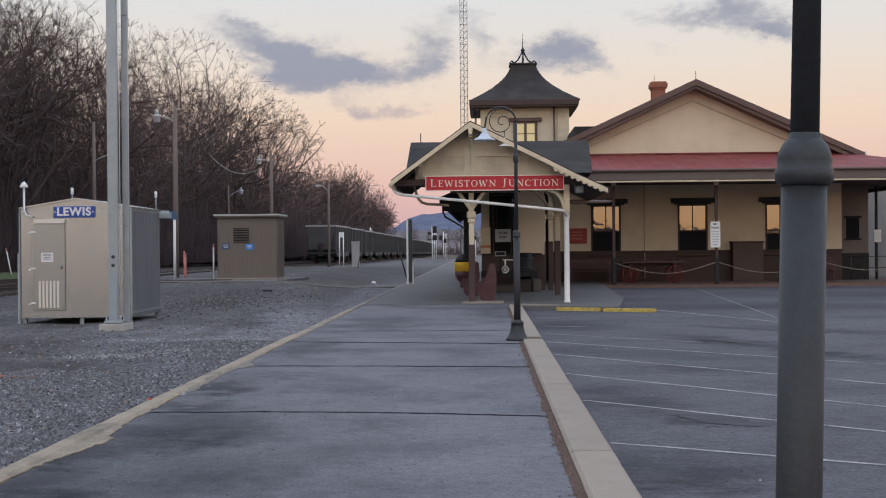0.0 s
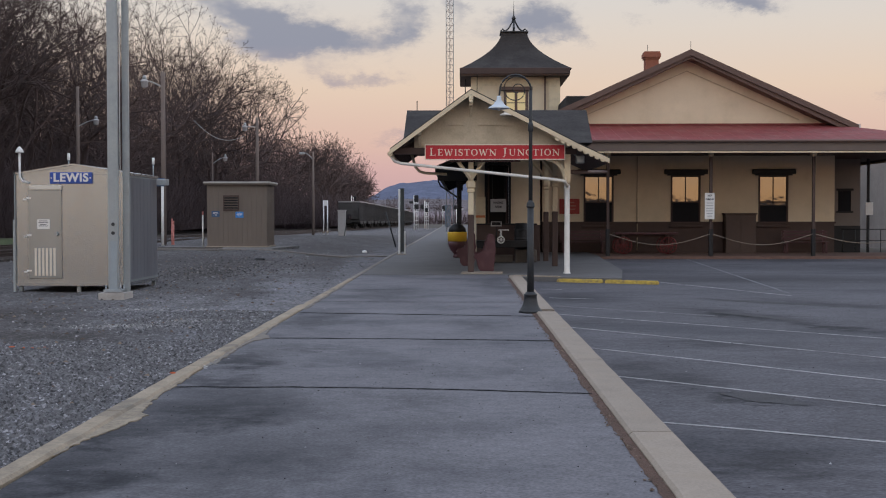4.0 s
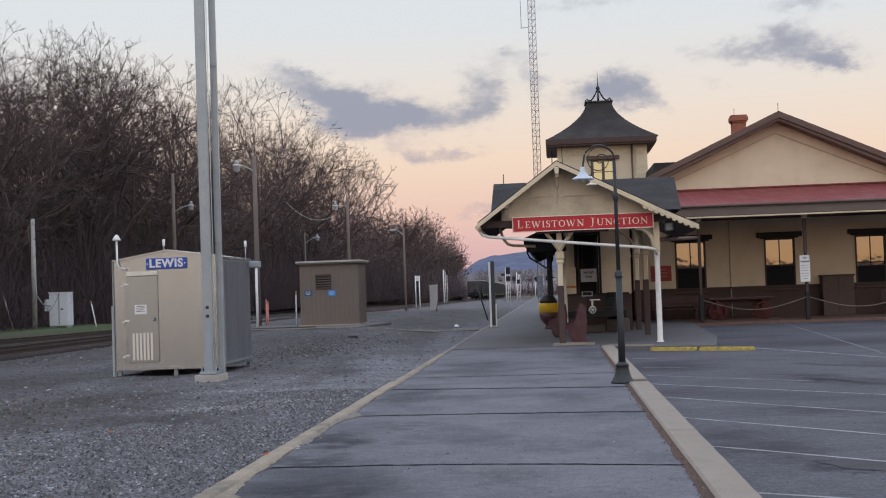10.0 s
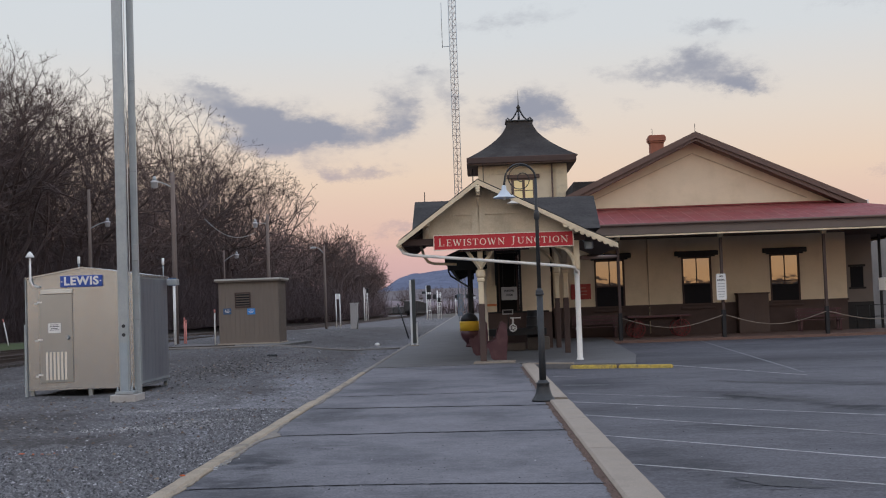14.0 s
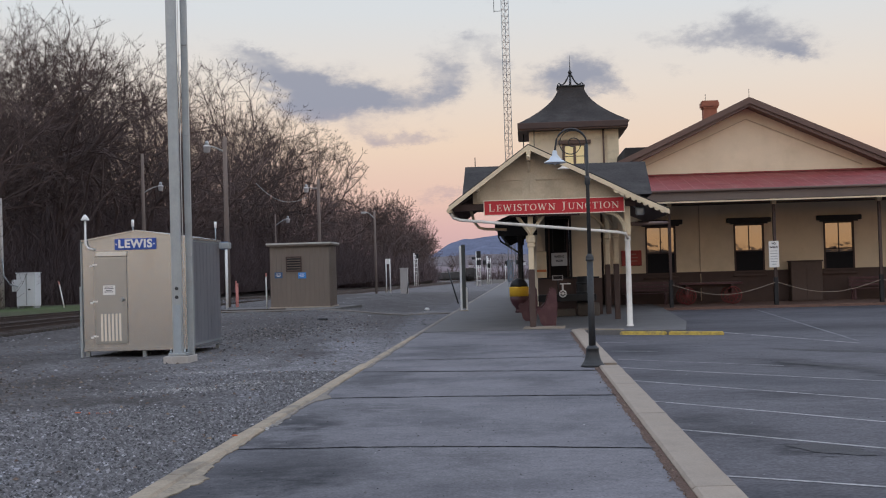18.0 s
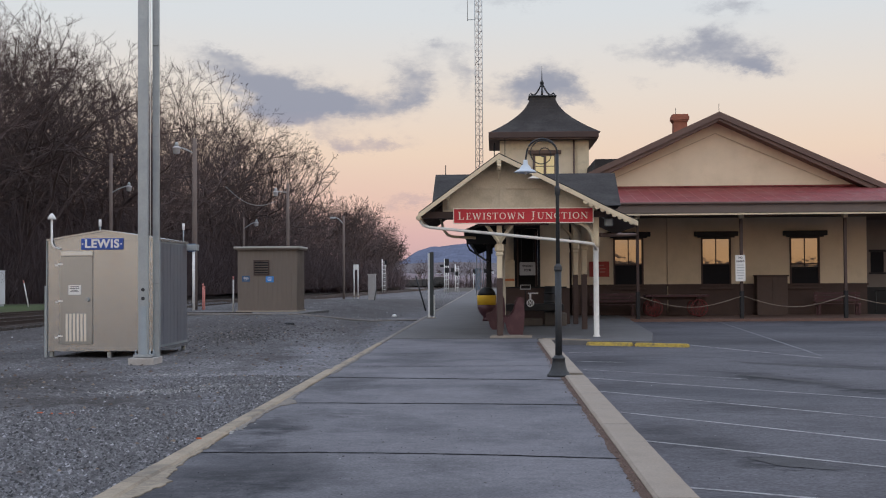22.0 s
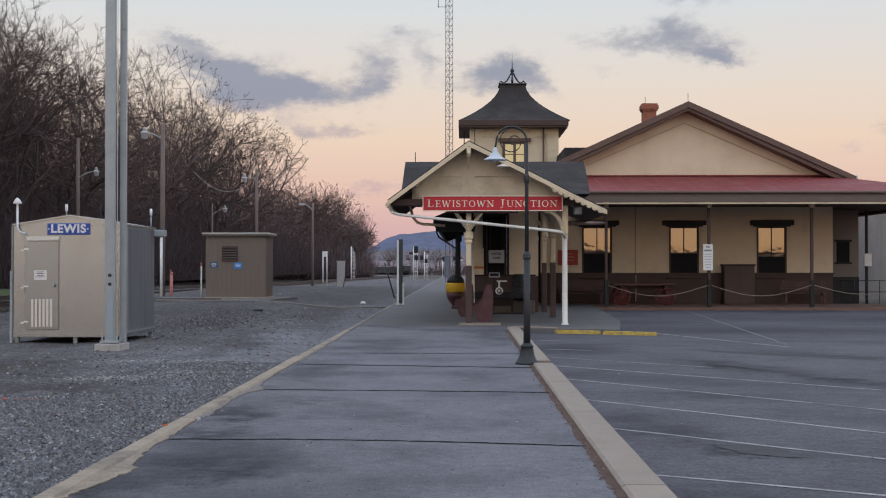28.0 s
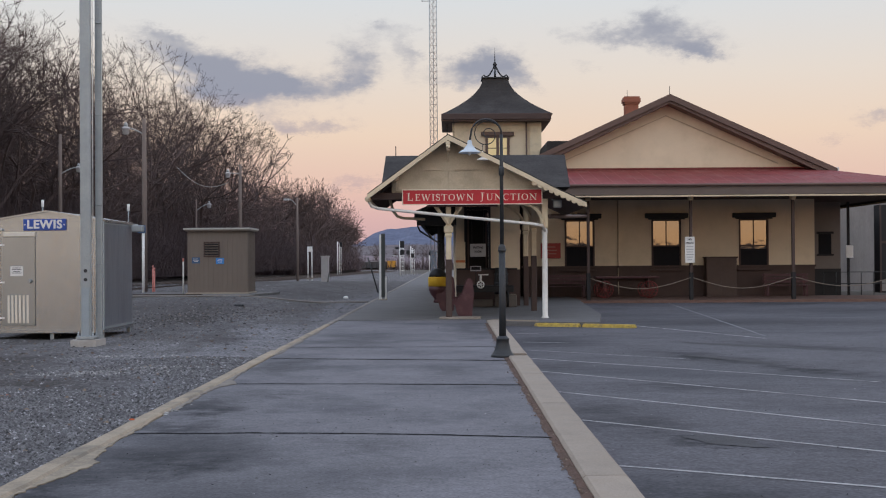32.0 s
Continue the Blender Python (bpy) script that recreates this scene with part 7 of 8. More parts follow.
# ---- bare trees ----
def bare_tree(seed, height, spread, gens, limbs, twigs, thick):
    """A leafless tree that forks again and again; returns trunk and crown meshes. thick: half-width of a twig."""
    rnd = random.Random(seed)
    tv, tf, cv, cf = [], [], [], []

    def limb(vs, fs, pts, r0, r1, n):
        base = len(vs)
        for i, p in enumerate(pts):
            d = (pts[min(i + 1, len(pts) - 1)] - pts[max(i - 1, 0)]).normalized()
            a = d.orthogonal().normalized()
            c = d.cross(a)
            r = r0 + (r1 - r0) * i / (len(pts) - 1)
            for k in range(n):
                w = k * math.tau / n
                vs.append(tuple(p + (a * math.cos(w) + c * math.sin(w)) * r))
        for i in range(len(pts) - 1):
            for k in range(n):
                u, w = base + i * n + k, base + i * n + (k + 1) % n
                fs.append((u, w, w + n, u + n))

    def fan(p, d, length, count):
        """Fine twigs that leave a shoot on all sides and turn up."""
        for k in range(count):
            q = p + d * length * rnd.uniform(0.0, 0.95)
            e = (d + Vector((rnd.gauss(0, 0.55), rnd.gauss(0, 0.55), rnd.gauss(0.15, 0.45)))).normalized() * length * rnd.uniform(0.25, 0.62)
            a = e.orthogonal().normalized()
            a.rotate(Matrix.Rotation(rnd.uniform(0, math.tau), 3, e.normalized()))
            base = len(cv)
            cv.extend((tuple(q - a * thick), tuple(q + a * thick), tuple(q + e)))
            cf.append((base, base + 1, base + 2))

    wide, mid, tall = 0.37 * height * spread, 0.60 * height, 0.41 * height

    def grow(p, d, length, r, gen):
        out_ = (p.x * p.x + p.y * p.y) / (wide * wide) + ((p.z - mid) / tall) ** 2 if p.z > mid else (p.x * p.x + p.y * p.y) / (wide * wide)
        if gen > 2 and out_ > 0.72:
            length *= max(0.35, 1.0 - 1.5 * (out_ - 0.72))
            gen = max(gen, gens - 2)
        seg = 4 if gen < 2 else 3 if gen < 4 else 2
        wob = 0.05 if gen == 0 else 0.17
        pts, dd = [p.copy()], d.copy()
        for _ in range(seg):
            dd = (dd + Vector((rnd.gauss(0, wob), rnd.gauss(0, wob), rnd.gauss(0.015, wob)))).normalized()
            pts.append(pts[-1] + dd * (length / seg))
        r = max(r, thick * 1.15)
        limb(tv if gen == 0 else cv, tf if gen == 0 else cf, pts, r, max(thick, r * 0.72), 6 if gen == 0 else 4 if gen < 3 else 3)
        if gen >= gens:
            fan(pts[0], dd, length, twigs)
            return
        if gen >= gens - 2:
            fan(pts[0], dd, length * 0.8, twigs // 2)
        count = limbs if gen == 0 else rnd.choice((2, 2, 2, 3))
        turn = rnd.uniform(0, math.tau)
        for k in range(count):
            side = dd.orthogonal().normalized()
            side.rotate(Matrix.Rotation(turn + (k + rnd.uniform(-0.25, 0.25)) * math.tau / count, 3, dd))
            ang = radians(rnd.uniform(16, 46) * spread if gen else rnd.uniform(14, 44) * spread)
            nd = dd * math.cos(ang) + side * math.sin(ang) + Vector((0, 0, 0.10 if gen < 3 else 0.02))
            start = pts[-1] if gen else pts[-1].lerp(pts[-2], rnd.random())
            ln = height * rnd.uniform(0.21, 0.28) if gen == 0 else length * rnd.uniform(0.70, 0.88)
            grow(start, nd.normalized(), ln, r * rnd.uniform(0.53, 0.65), gen + 1)
        if 0 < gen < gens - 1:
            for k in range(1 + (gen > 1)):
                i = rnd.randrange(1, len(pts))
                side = dd.orthogonal().normalized()
                side.rotate(Matrix.Rotation(rnd.uniform(0, math.tau), 3, dd))
                ang = radians(rnd.uniform(45, 80))
                grow(pts[i], (dd * math.cos(ang) + side * math.sin(ang)).normalized(), length * rnd.uniform(0.42, 0.62), r * 0.4, min(gens, gen + 3))

    grow(Vector((0, 0, -0.3)), Vector((0, 0, 1)), height * 0.20, height * 0.015, 0)
    out = []
    for nm, vs, fs in (("trunk", tv, tf), ("crown", cv, cf)):
        me = bpy.data.meshes.new(nm)
        me.from_pydata(vs, [], fs)
        me.materials.append(BARK)
        out.append(me)
    return out


TREES = []
for k, (h, sp, limbs) in enumerate(((20, 1.0, 6), (21, 0.88, 5), (18, 1.12, 6), (22, 0.8, 4))):
    TREES.append((h, bare_tree(40 + k, h, sp, 7, limbs, 12, 0.0068)))
FARTREES = []
for k, (h, sp, limbs) in enumerate(((17, 0.75, 4), (16, 0.95, 5), (18, 0.65, 4))):
    FARTREES.append((h, bare_tree(80 + k, h, sp, 6, limbs, 7, 0.014)))


def plant(kind, x, y, z, h, rz, label):
    trunk, crown = kind[1]
    hh = sorted(v.co.z for v in crown.vertices)[int(0.9975 * len(crown.vertices))]
    t = thing("bare_tree", label, "tree", (x, y, z), rz, group="trees beyond the tracks")
    s = h / hh
    t.scale = (s, s, s)
    for nm, me in (("trunk", trunk), ("crown", crown)):
        o = new(nm, me)
        o.parent = t


rnd = random.Random(11)
# the tall front row: distance along the line and height
for k, (yy, h) in enumerate(((49, 15.5), (61, 16.0), (70, 17.8), (79.5, 19.8), (89, 20.6), (98, 18.8), (106, 17.0), (116, 20.2), (127, 24.2), (139, 21.8), (152, 24.6), (165, 22.8), (177, 20.0), (196, 15.5), (212, 19.0), (66, 16.5), (84, 19.2), (93.5, 19.4), (74.5, 18.4))):
    plant(TREES[(0, 2, 1, 0, 2, 1, 0, 2, 3, 1, 0, 2, 3, 1, 3, 0, 2, 0, 2)[k]], -31 - rnd.uniform(-0.8, 1.2), yy, 0.2, h, rnd.uniform(0, 360), "tall leafless tree in the dark winter woods beyond the tracks")
# a second row close behind, a little lower
for k, (yy, h) in enumerate(((54, 14.0), (66, 15.0), (75, 16.5), (84, 17.5), (94, 17.5), (103, 15.5), (111, 16.5), (121, 19.5), (133, 20.5), (145, 20.0), (158, 21.0), (171, 19.0), (183, 15.5), (204, 15.5))):
    plant(TREES[(1, 0, 2, 1, 0, 2, 1, 0, 2, 0, 1, 3, 2, 1)[k]], -35.5 - rnd.uniform(-0.8, 1.2), yy * 1.12, 0.2, h, rnd.uniform(0, 360), "leafless tree close behind the front row of the winter woods")
# lower trees behind it
for lane in range(2):
    y = 46.0 + 4 * lane
    while y < 205:
        plant(TREES[rnd.randrange(4)], -37.5 - lane * 6.5 - rnd.uniform(0, 3), y, 0.2, rnd.uniform(15.0, 18.0) - 2.5 * lane - 3.0 * smooth(100, 125, y), rnd.uniform(0, 360), "leafless tree deeper in the dark winter woods")
        y += rnd.uniform(7.0, 9.0)
y = 222.0
while y < 560:
    off = -17.0 - track_x(y, -17.0)
    for lane in range(2):
        x = min(-27 - off, -0.078 * y - 1.5) - lane * 9 - rnd.uniform(0, 5)
        plant(FARTREES[rnd.randrange(3)], x, y + rnd.uniform(-3, 3), 0, rnd.uniform(16.0, 20.0) - (2.0 if y > 330 else 0), rnd.uniform(0, 360), "leafless tree in the distant trackside woods")
    y += 9.5
# far bare woods across the valley floor behind the signals
for i in range(46):
    plant(FARTREES[i % 3], -60 + i * 5 + rnd.uniform(-3, 3), 720 + rnd.uniform(-50, 90), -0.3, rnd.uniform(9, 14), rnd.uniform(0, 360), "leafless tree far off across the valley floor")

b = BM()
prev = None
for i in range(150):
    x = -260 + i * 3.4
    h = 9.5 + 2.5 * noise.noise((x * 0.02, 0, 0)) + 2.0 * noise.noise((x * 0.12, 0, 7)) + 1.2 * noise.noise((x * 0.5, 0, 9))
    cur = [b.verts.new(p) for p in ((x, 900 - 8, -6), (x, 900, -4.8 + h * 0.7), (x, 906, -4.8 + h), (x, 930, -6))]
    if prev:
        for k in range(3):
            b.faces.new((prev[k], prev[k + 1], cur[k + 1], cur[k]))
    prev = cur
# haze over these woods is mixed into their mauve colour
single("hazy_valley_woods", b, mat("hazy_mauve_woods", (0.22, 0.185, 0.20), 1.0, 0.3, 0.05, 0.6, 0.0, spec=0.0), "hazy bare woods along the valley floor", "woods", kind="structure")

# winter brush and dense understorey: rigid thin stems, past counting
def brush(name, spots, seed, stems, label, r=0.02):
    rr = random.Random(seed)
    vs, fs = [], []
    for (x, y, z, w, h) in spots:
        for _ in range(stems):
            p = Vector((x + rr.gauss(0, w), y + rr.gauss(0, w * 1.2), z))
            q = p + Vector((rr.gauss(0, 1.3), rr.gauss(0, 1.3), h * rr.uniform(0.2, 1.0)))
            m = p.lerp(q, 0.55) + Vector((rr.gauss(0, 0.55), rr.gauss(0, 0.55), 0))
            d = Vector((rr.gauss(0, 1), rr.gauss(0, 1), 0)).normalized()
            base = len(vs)
            for c, k in ((p, 1.6), (m, 1.2), (q, 0.4)):
                vs.extend((tuple(c - d * r * k), tuple(c + d * r * k)))
            fs.extend(((base, base + 1, base + 3, base + 2), (base + 2, base + 3, base + 5, base + 4)))
            for _ in range(11):
                e = p.lerp(m, rr.random()) if rr.random() < 0.35 else m.lerp(q, rr.random())
                g = e + Vector((rr.gauss(0, 0.7), rr.gauss(0, 0.7), rr.uniform(-0.3, 0.9)))
                base = len(vs)
                vs.extend((tuple(e - d * r * 0.9), tuple(e + d * r * 0.9), tuple(g)))
                fs.append((base, base + 1, base + 2))
    me = bpy.data.meshes.new(name)
    me.from_pydata(vs, [], fs)
    me.materials.append(BRUSHM)
    tagged(new(name, me), label, "undergrowth", kind="stuff")


spots = []
for i in range(300):
    y = 40 + i * 0.66
    spots.append((-27.5 - rnd.uniform(0, 3), y, 0.2, 1.2, rnd.uniform(3.0, 8.0)))
    spots.append((-33 - rnd.uniform(0, 8), y, 0.2, 1.8, rnd.uniform(7.5, 15.0) - 2.0 * smooth(95, 120, y)))
    spots.append((-31 - rnd.uniform(0, 6), y, 0.2, 1.6, rnd.uniform(6.0, 11.0)))
brush("woodland_understorey", spots, 3, 46, "tangled dark winter understorey below the bare trees", 0.0085)
spots = []
for i in range(150):
    y = 235 + i * 2.1
    off = -17.0 - track_x(y, -17.0)
    spots.append((min(-26 - off, -0.078 * y - 0.8) - rnd.uniform(0, 4), y, grade(y), 1.8, rnd.uniform(3, 9)))
    spots.append((min(-31 - off, -0.078 * y - 5.0) - rnd.uniform(0, 8), y, grade(y), 2.6, rnd.uniform(5, 10)))
brush("distant_understorey", spots, 4, 40, "dark winter undergrowth along the far track", 0.045)
spots = [(-75 + i * 2.2 + rnd.uniform(-2, 2), 760 + rnd.uniform(-60, 90), -4.2, 3.0, rnd.uniform(5, 10)) for i in range(110)]
brush("valley_scrub", spots, 6, 26, "bare scrub along the far valley floor", 0.12)
# earth bank behind the woods closes the view between the stems
b = BM()
prev = None
for i in range(75):
    y = -20 + i * 8
    off = -17.0 - track_x(y, -17.0)
    x = min(-47 - off, -0.078 * y - 16) + 2 * noise.noise((y * 0.03, 0, 0))
    h = 9.5 + 1.5 * noise.noise((y * 0.05, 3, 0)) - 3.0 * smooth(150, 420, y)
    cur = [b.verts.new(p) for p in ((x + 9, y, -0.4), (x + 4, y, h * 0.55), (x, y, h), (x - 20, y, h + 1), (x - 40, y, -0.4))]
    if prev:
        for k in range(4):
            b.faces.new((prev[k], prev[k + 1], cur[k + 1], cur[k]))
    prev = cur
single("wooded_bank", b, BRUSHM, "dark leaf-littered bank rising behind the woods", "bank", kind="structure")
# low wooded rise to the west, which the windows mirror
b = BM()
prev = None
for i in range(80):
    x = -400 + i * 10
    h = 11 + 4 * noise.noise((x * 0.01, 0, 0)) + 1.5 * noise.noise((x * 0.07, 0, 4))
    cur = [b.verts.new(p) for p in ((x, -600, -0.4), (x, -620, h), (x, -700, -0.4))]
    if prev:
        for k in range(2):
            b.faces.new((prev[k], prev[k + 1], cur[k + 1], cur[k]))
    prev = cur
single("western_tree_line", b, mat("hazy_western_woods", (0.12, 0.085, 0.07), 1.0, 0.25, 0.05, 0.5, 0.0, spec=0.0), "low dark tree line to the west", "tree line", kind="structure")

# ---- freight train ----
CAR = 16.2


def hopper_car():
    car = thing("hopper_car", "weathered grey steel coal hopper car of a rolling freight train", "railway car", group="cars of the freight train")
    L, H, W = 7.4, 4.05, 1.55
    b = BM()
    slab(b, [(-L, 1.55), (-L, H), (L, H), (L, 1.55), (L - 1.8, 0.75), (1.2, 0.75), (0, 1.3), (-1.2, 0.75), (-L + 1.8, 0.75)], "x", -W, W)
    part("body", b, HOPPER, car)
    b = BM()
    for s in (-1, 1):
        box(b, s * W - 0.09, s * W + 0.09, -L - 0.05, L + 0.05, H - 0.05, H + 0.13)
        box(b, -W, W, s * L - 0.09, s * L + 0.09, H - 0.05, H + 0.13)
    part("top_chord", b, CHORD, car)
    rib = BM()
    box(rib, -0.06, 0.06, -0.06, 0.06, 1.2, H - 0.05)
    rm = mesh_of("side_rib", rib, HOPPER)
    for s in (-1, 1):
        for k in range(9):
            o = new("side_rib", rm)
            o.parent = car
            o.matrix_basis = pose(s * (W + 0.05), -L + 0.3 + k * (2 * L - 0.6) / 8, 0)
    b = BM()
    box(b, -0.25, 0.25, -8.0, 8.0, 0.85, 1.2)
    box(b, -1.5, 1.5, -7.75, -7.4, 1.05, 1.3)
    box(b, -1.5, 1.5, 7.4, 7.75, 1.05, 1.3)
    for s in (-1, 1):
        box(b, -1.45, -1.35, s * 7.5 - 0.05, s * 7.5 + 0.05, 1.2, 3.2)
        box(b, 1.35, 1.45, s * 7.5 - 0.05, s * 7.5 + 0.05, 1.2, 3.2)
    part("underframe", b, TRUCKM, car)
    tm = BM()
    for s in (-0.98, 0.98):
        box(tm, s - 0.07, s + 0.07, -1.15, 1.15, 0.35, 0.7)
    box(tm, -0.95, 0.95, -0.2, 0.2, 0.4, 0.75)
    tmm = mesh_of("bogie", tm, TRUCKM)
    wm = BM()
    for s in (-0.75, 0.75):
        tube(wm, [(s - 0.07, 0, 0), (s + 0.07, 0, 0)], 0.45, 14)
    tube(wm, [(-0.75, 0, 0), (0.75, 0, 0)], 0.08, 8)
    wmm = mesh_of("wheelset", wm, TRUCKM)
    for y in (-5.9, 5.9):
        o = new("bogie", tmm)
        o.parent = car
        o.matrix_basis = pose(0, y, 0)
        for d in (-0.85, 0.85):
            w = new("wheelset", wmm)
            w.parent = o
            w.matrix_basis = pose(0, d, 0.45)
    return car


first = hopper_car()
cars = [first] + [copy_thing(first, pose(0, 0, 0)) for _ in range(31)]
# tail marker on the last car: a lamp head whose red lens swings into view and away
b = BM()
box(b, -0.14, 0.14, -0.1, 0.1, -0.18, 0.18, 0.03)
# added black plate that keeps the lens's red glow off the car end
bk = BM()
box(bk, -0.32, 0.32, -7.82, -7.76, 1.3, 2.2)
part("marker_bracket", bk, BLACK, cars[0])
eot = part("tail_marker", b, BLACK, cars[0], "end-of-train marker")
eot.matrix_basis = pose(0.0, -7.95, 1.75)
b = BM()
lathe(b, [(0.10, 0), (0.09, 0.03), (0.04, 0.05)], n=14)
lens = part("red_lens", b, glow("red_marker_glow", (1.0, 0.03, 0.02), 14.0), eot, "glowing red marker lens")
lens.matrix_basis = pose(0, -0.1, 0.02, 90, 0, 0)


TAIL = [(0, 133), (4, 187), (8, 237), (13, 310), (18, 388), (22, 450), (29.5, 570), (32, 620)]


def tail_at(t):
    """Distance of the train's tail along the track at a time."""
    return float(np.interp(t, [a for a, _ in TAIL], [d for _, d in TAIL]))


def on_track(s):
    x = track_x(s, -17.0)
    h = math.degrees(math.atan((track_x(s - 4, -17.0) - track_x(s + 4, -17.0)) / 8))
    return pose(x, s, 0.26 + grade(s), 0, 0, h)


# ---- clouds: a far veil of broken dusk cloud that drifts with the wind ----
CL = bpy.data.materials.new("dusk_cloud_veil")
CL.use_nodes = True
ct = CL.node_tree
ct.nodes.clear()
tc = ct.nodes.new("ShaderNodeTexCoord")
sx = ct.nodes.new("ShaderNodeSeparateXYZ")
ct.links.new(tc.outputs["Object"], sx.inputs[0])


def cm(op, a, b_=None, c=None):
    n = ct.nodes.new("ShaderNodeMath")
    n.operation = op
    for k, v in enumerate((a, b_, c)):
        if v is None:
            continue
        if isinstance(v, (int, float)):
            n.inputs[k].default_value = v
        else:
            ct.links.new(v, n.inputs[k])
    return n.outputs[0]


az = cm("ARCTAN2", sx.outputs["X"], sx.outputs["Y"])
rad = cm("SQRT", cm("ADD", cm("MULTIPLY", sx.outputs["X"], sx.outputs["X"]), cm("MULTIPLY", sx.outputs["Y"], sx.outputs["Y"])))
el = cm("ARCTAN2", sx.outputs["Z"], rad)
comb = ct.nodes.new("ShaderNodeCombineXYZ")
ct.links.new(az, comb.inputs[0])
ct.links.new(cm("MULTIPLY", el, 1.9), comb.inputs[1])


def cnoise(scale, detail, rough, off):
    n = ct.nodes.new("ShaderNodeTexNoise")
    n.noise_dimensions = "4D"
    n.inputs["W"].default_value = off
    n.inputs["Scale"].default_value, n.inputs["Detail"].default_value, n.inputs["Roughness"].default_value = scale, detail, rough
    ct.links.new(comb.outputs[0], n.inputs["Vector"])
    return n.outputs["Fac"]


n1, n2, n3 = cnoise(42, 9, 0.64, 1.3), cnoise(42, 9, 0.64, 7.7), cnoise(60, 9, 0.62, 3.1)
wa = cm("ADD", az, cm("MULTIPLY", cm("SUBTRACT", n1, 0.5), 0.060))
we = cm("ADD", el, cm("MULTIPLY", cm("SUBTRACT", n2, 0.5), 0.036))
# azimuth, elevation, half-width, half-height, tilt, density of each cloud in radians
CLOUDS = [(-0.205, 0.160, 0.040, 0.012, -0.30, 1.0), (-0.165, 0.146, 0.038, 0.016, -0.15, 1.1), (-0.120, 0.136, 0.034, 0.011, -0.05, 1.0), (-0.178, 0.130, 0.030, 0.010, -0.1, 0.95), (-0.070, 0.160, 0.017, 0.016, 0.5, 0.95), (-0.075, 0.140, 0.020, 0.009, 0.2, 0.7),
          (-0.050, 0.184, 0.011, 0.007, -0.2, 0.75), (-0.028, 0.164, 0.009, 0.019, 0.35, 0.72), (0.018, 0.150, 0.026, 0.010, 0.25, 0.95), (0.044, 0.154, 0.019, 0.015, -0.2, 1.0), (0.066, 0.141, 0.016, 0.006, -0.3, 0.7),
          (-0.130, 0.110, 0.018, 0.0055, -0.1, 0.75), (-0.095, 0.106, 0.026, 0.005, 0.05, 0.75), (-0.220, 0.176, 0.016, 0.005, -0.3, 0.55), (-0.065, 0.062, 0.024, 0.0055, 0.05, 0.75), (0.108, 0.150, 0.010, 0.006, 0, 0.42),
          (0.130, 0.176, 0.020, 0.007, -0.1, 0.75), (0.163, 0.182, 0.020, 0.011, 0.2, 0.95), (0.192, 0.170, 0.026, 0.012, -0.15, 1.0), (0.207, 0.160, 0.018, 0.007, -0.2, 0.8), (0.098, 0.178, 0.012, 0.006, -0.4, 0.5), (0.182, 0.207, 0.022, 0.006, -0.1, 0.8),
          (0.333, 0.108, 0.016, 0.006, 0.1, 0.8), (0.300, 0.089, 0.006, 0.007, -0.6, 0.5), (0.32, 0.225, 0.05, 0.010, 0.1, 0.7), (0.02, 0.222, 0.05, 0.007, 0.1, 0.6), (0.55, 0.16, 0.09, 0.02, 0.1, 0.9), (-0.5, 0.17, 0.1, 0.02, 0, 0.8)]
total = None
for (a, e, w, h, tilt, dens) in CLOUDS:
    da, de = cm("SUBTRACT", wa, a), cm("SUBTRACT", we, e)
    c_, s_ = math.cos(tilt), math.sin(tilt)
    u = cm("DIVIDE", cm("ADD", cm("MULTIPLY", da, c_), cm("MULTIPLY", de, s_)), w)
    v = cm("DIVIDE", cm("SUBTRACT", cm("MULTIPLY", de, c_), cm("MULTIPLY", da, s_)), h)
    d2 = cm("ADD", cm("MULTIPLY", u, u), cm("MULTIPLY", v, v))
    blob = cm("MULTIPLY", cm("POWER", 2.718, cm("MULTIPLY", d2, -0.8)), dens)
    total = blob if total is None else cm("ADD", total, blob)
mask = ct.nodes.new("ShaderNodeMapRange")
mask.interpolation_type = "SMOOTHSTEP"
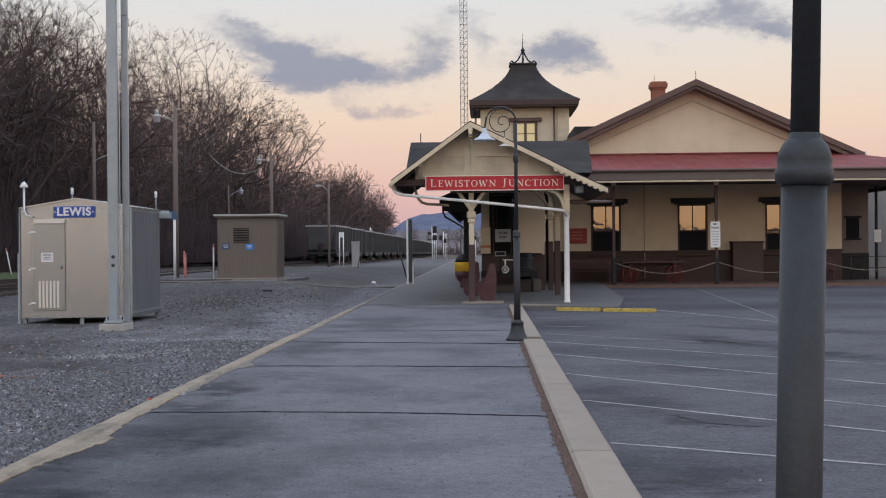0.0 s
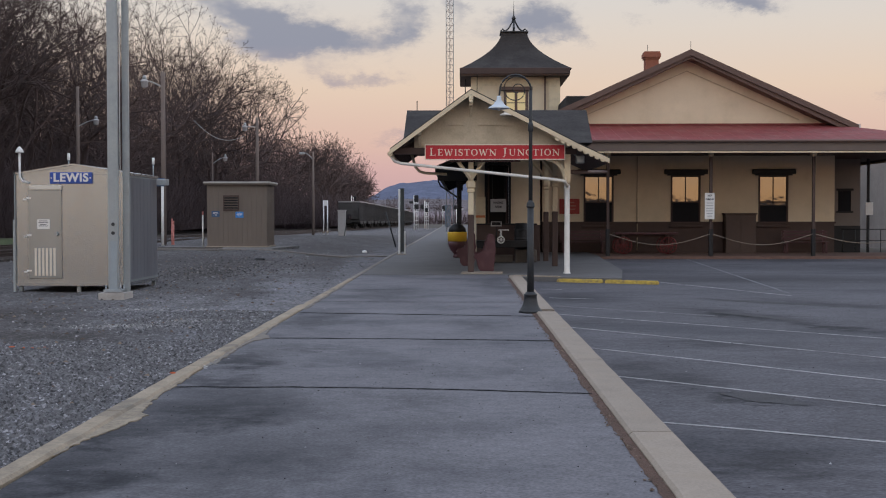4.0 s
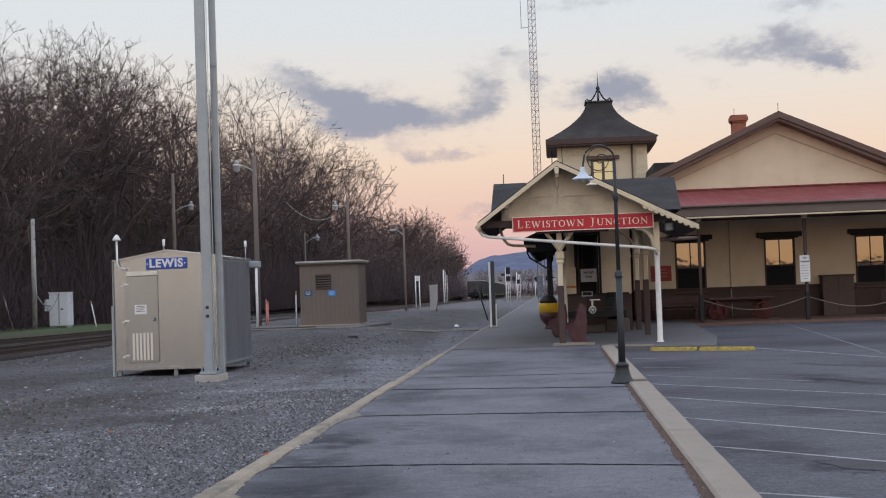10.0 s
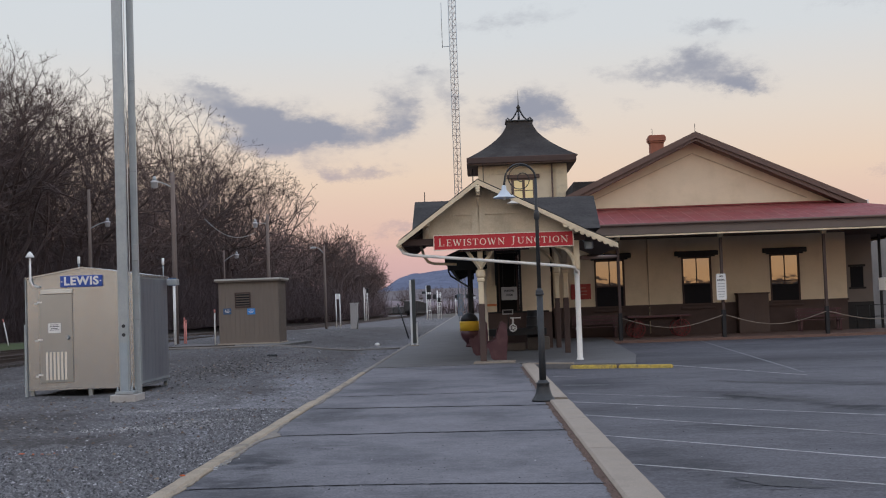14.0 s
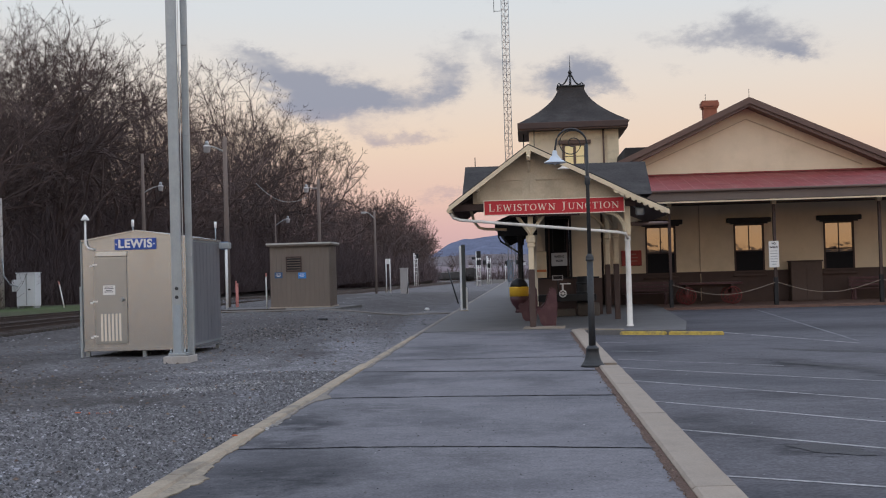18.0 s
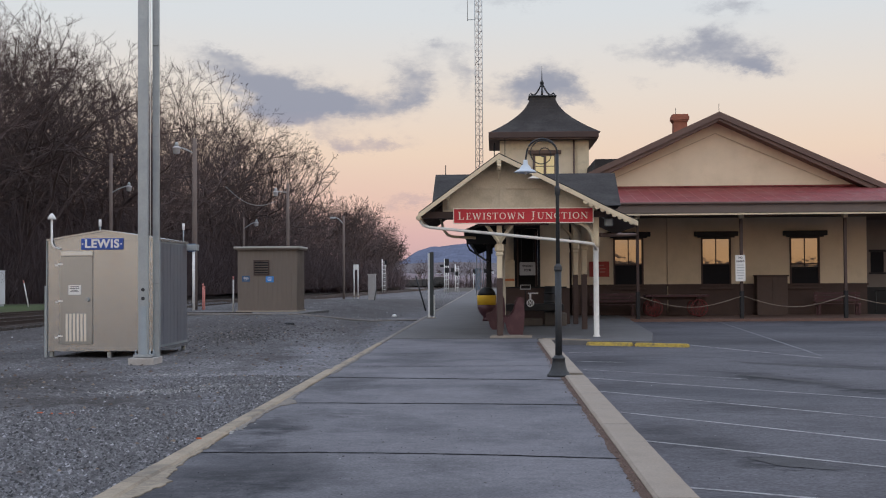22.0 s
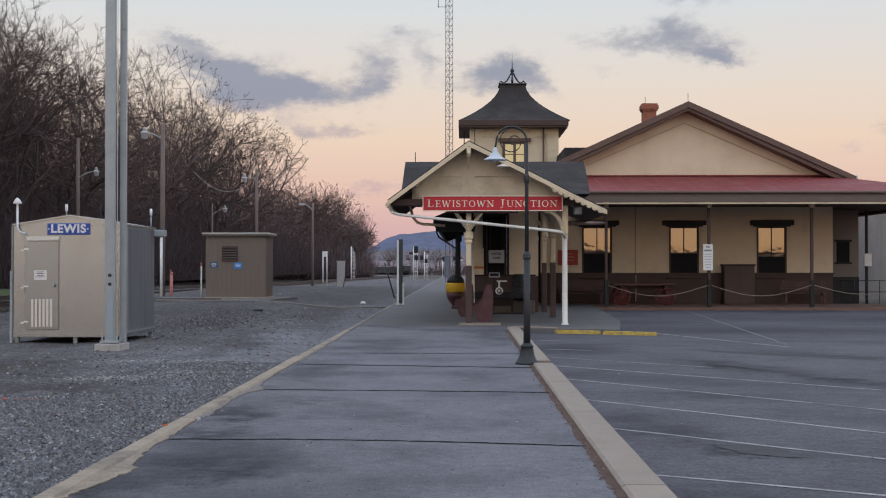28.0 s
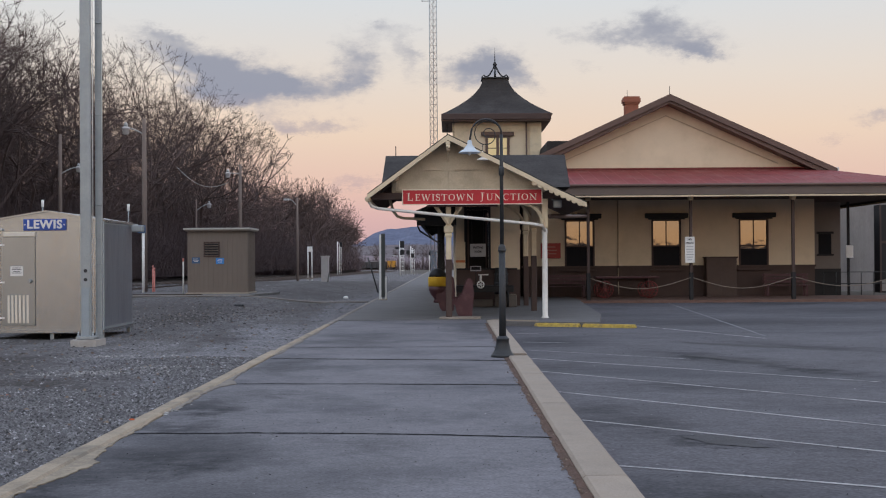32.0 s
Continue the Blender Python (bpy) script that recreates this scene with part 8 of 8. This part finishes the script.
for k, v in (("From Min", 0.10), ("From Max", 1.45), ("To Min", 0.0), ("To Max", 1.0)):
    mask.inputs[k].default_value = v
ct.links.new(cm("ADD", total, cm("MULTIPLY", cm("SUBTRACT", n3, 0.5), 0.95)), mask.inputs["Value"])
cc = ramp(ct, [(0.0, (0.55, 0.40, 0.42)), (0.35, (0.48, 0.38, 0.42)), (0.6, (0.33, 0.345, 0.42)), (1.0, (0.365, 0.38, 0.44))])
ct.links.new(cm("MULTIPLY", el, 4.5), cc.inputs[0])
em = ct.nodes.new("ShaderNodeEmission")
ct.links.new(cc.outputs[0], em.inputs["Color"])
tp = ct.nodes.new("ShaderNodeBsdfTransparent")
mxs = ct.nodes.new("ShaderNodeMixShader")
ct.links.new(mask.outputs[0], mxs.inputs[0])
ct.links.new(tp.outputs[0], mxs.inputs[1])
ct.links.new(em.outputs[0], mxs.inputs[2])
co = ct.nodes.new("ShaderNodeOutputMaterial")
ct.links.new(mxs.outputs[0], co.inputs[0])
b = BM()
cols = []
for i in range(49):
    a = -0.75 + 1.5 * i / 48
    cols.append([b.verts.new((4200 * math.sin(a), 4200 * math.cos(a), 4200 * math.tan(e))) for e in (0.03, 0.12, 0.2, 0.3)])
for u, w in zip(cols, cols[1:]):
    for k in range(3):
        b.faces.new((u[k], w[k], w[k + 1], u[k + 1]))
clouds = single("dusk_clouds", b, CL, "broken grey-mauve dusk clouds drifting slowly", "cloud", kind="stuff")


def motions():
    walk(clouds, [(t, pose(0, 0, 1.6, 0, 0, 0.057 * (t - 28))) for t in range(0, 33, 4)])
    on, half, off_ = (pose(0.0, -7.95, 1.75, 0, 0, a) for a in (0, 80, 160))
    walk(eot, [(0, off_), (0.87, off_), (0.9, half), (0.97, on), (1.03, on), (1.1, half), (1.13, off_), (7.37, off_), (7.4, half), (7.47, on), (7.53, on), (7.6, half), (7.63, off_), (32, off_)])
    for k, car in enumerate(cars):
        walk(car, [(t, on_track(tail_at(t) + 8.1 + k * CAR)) for t in range(0, 33, 2)])


motions()
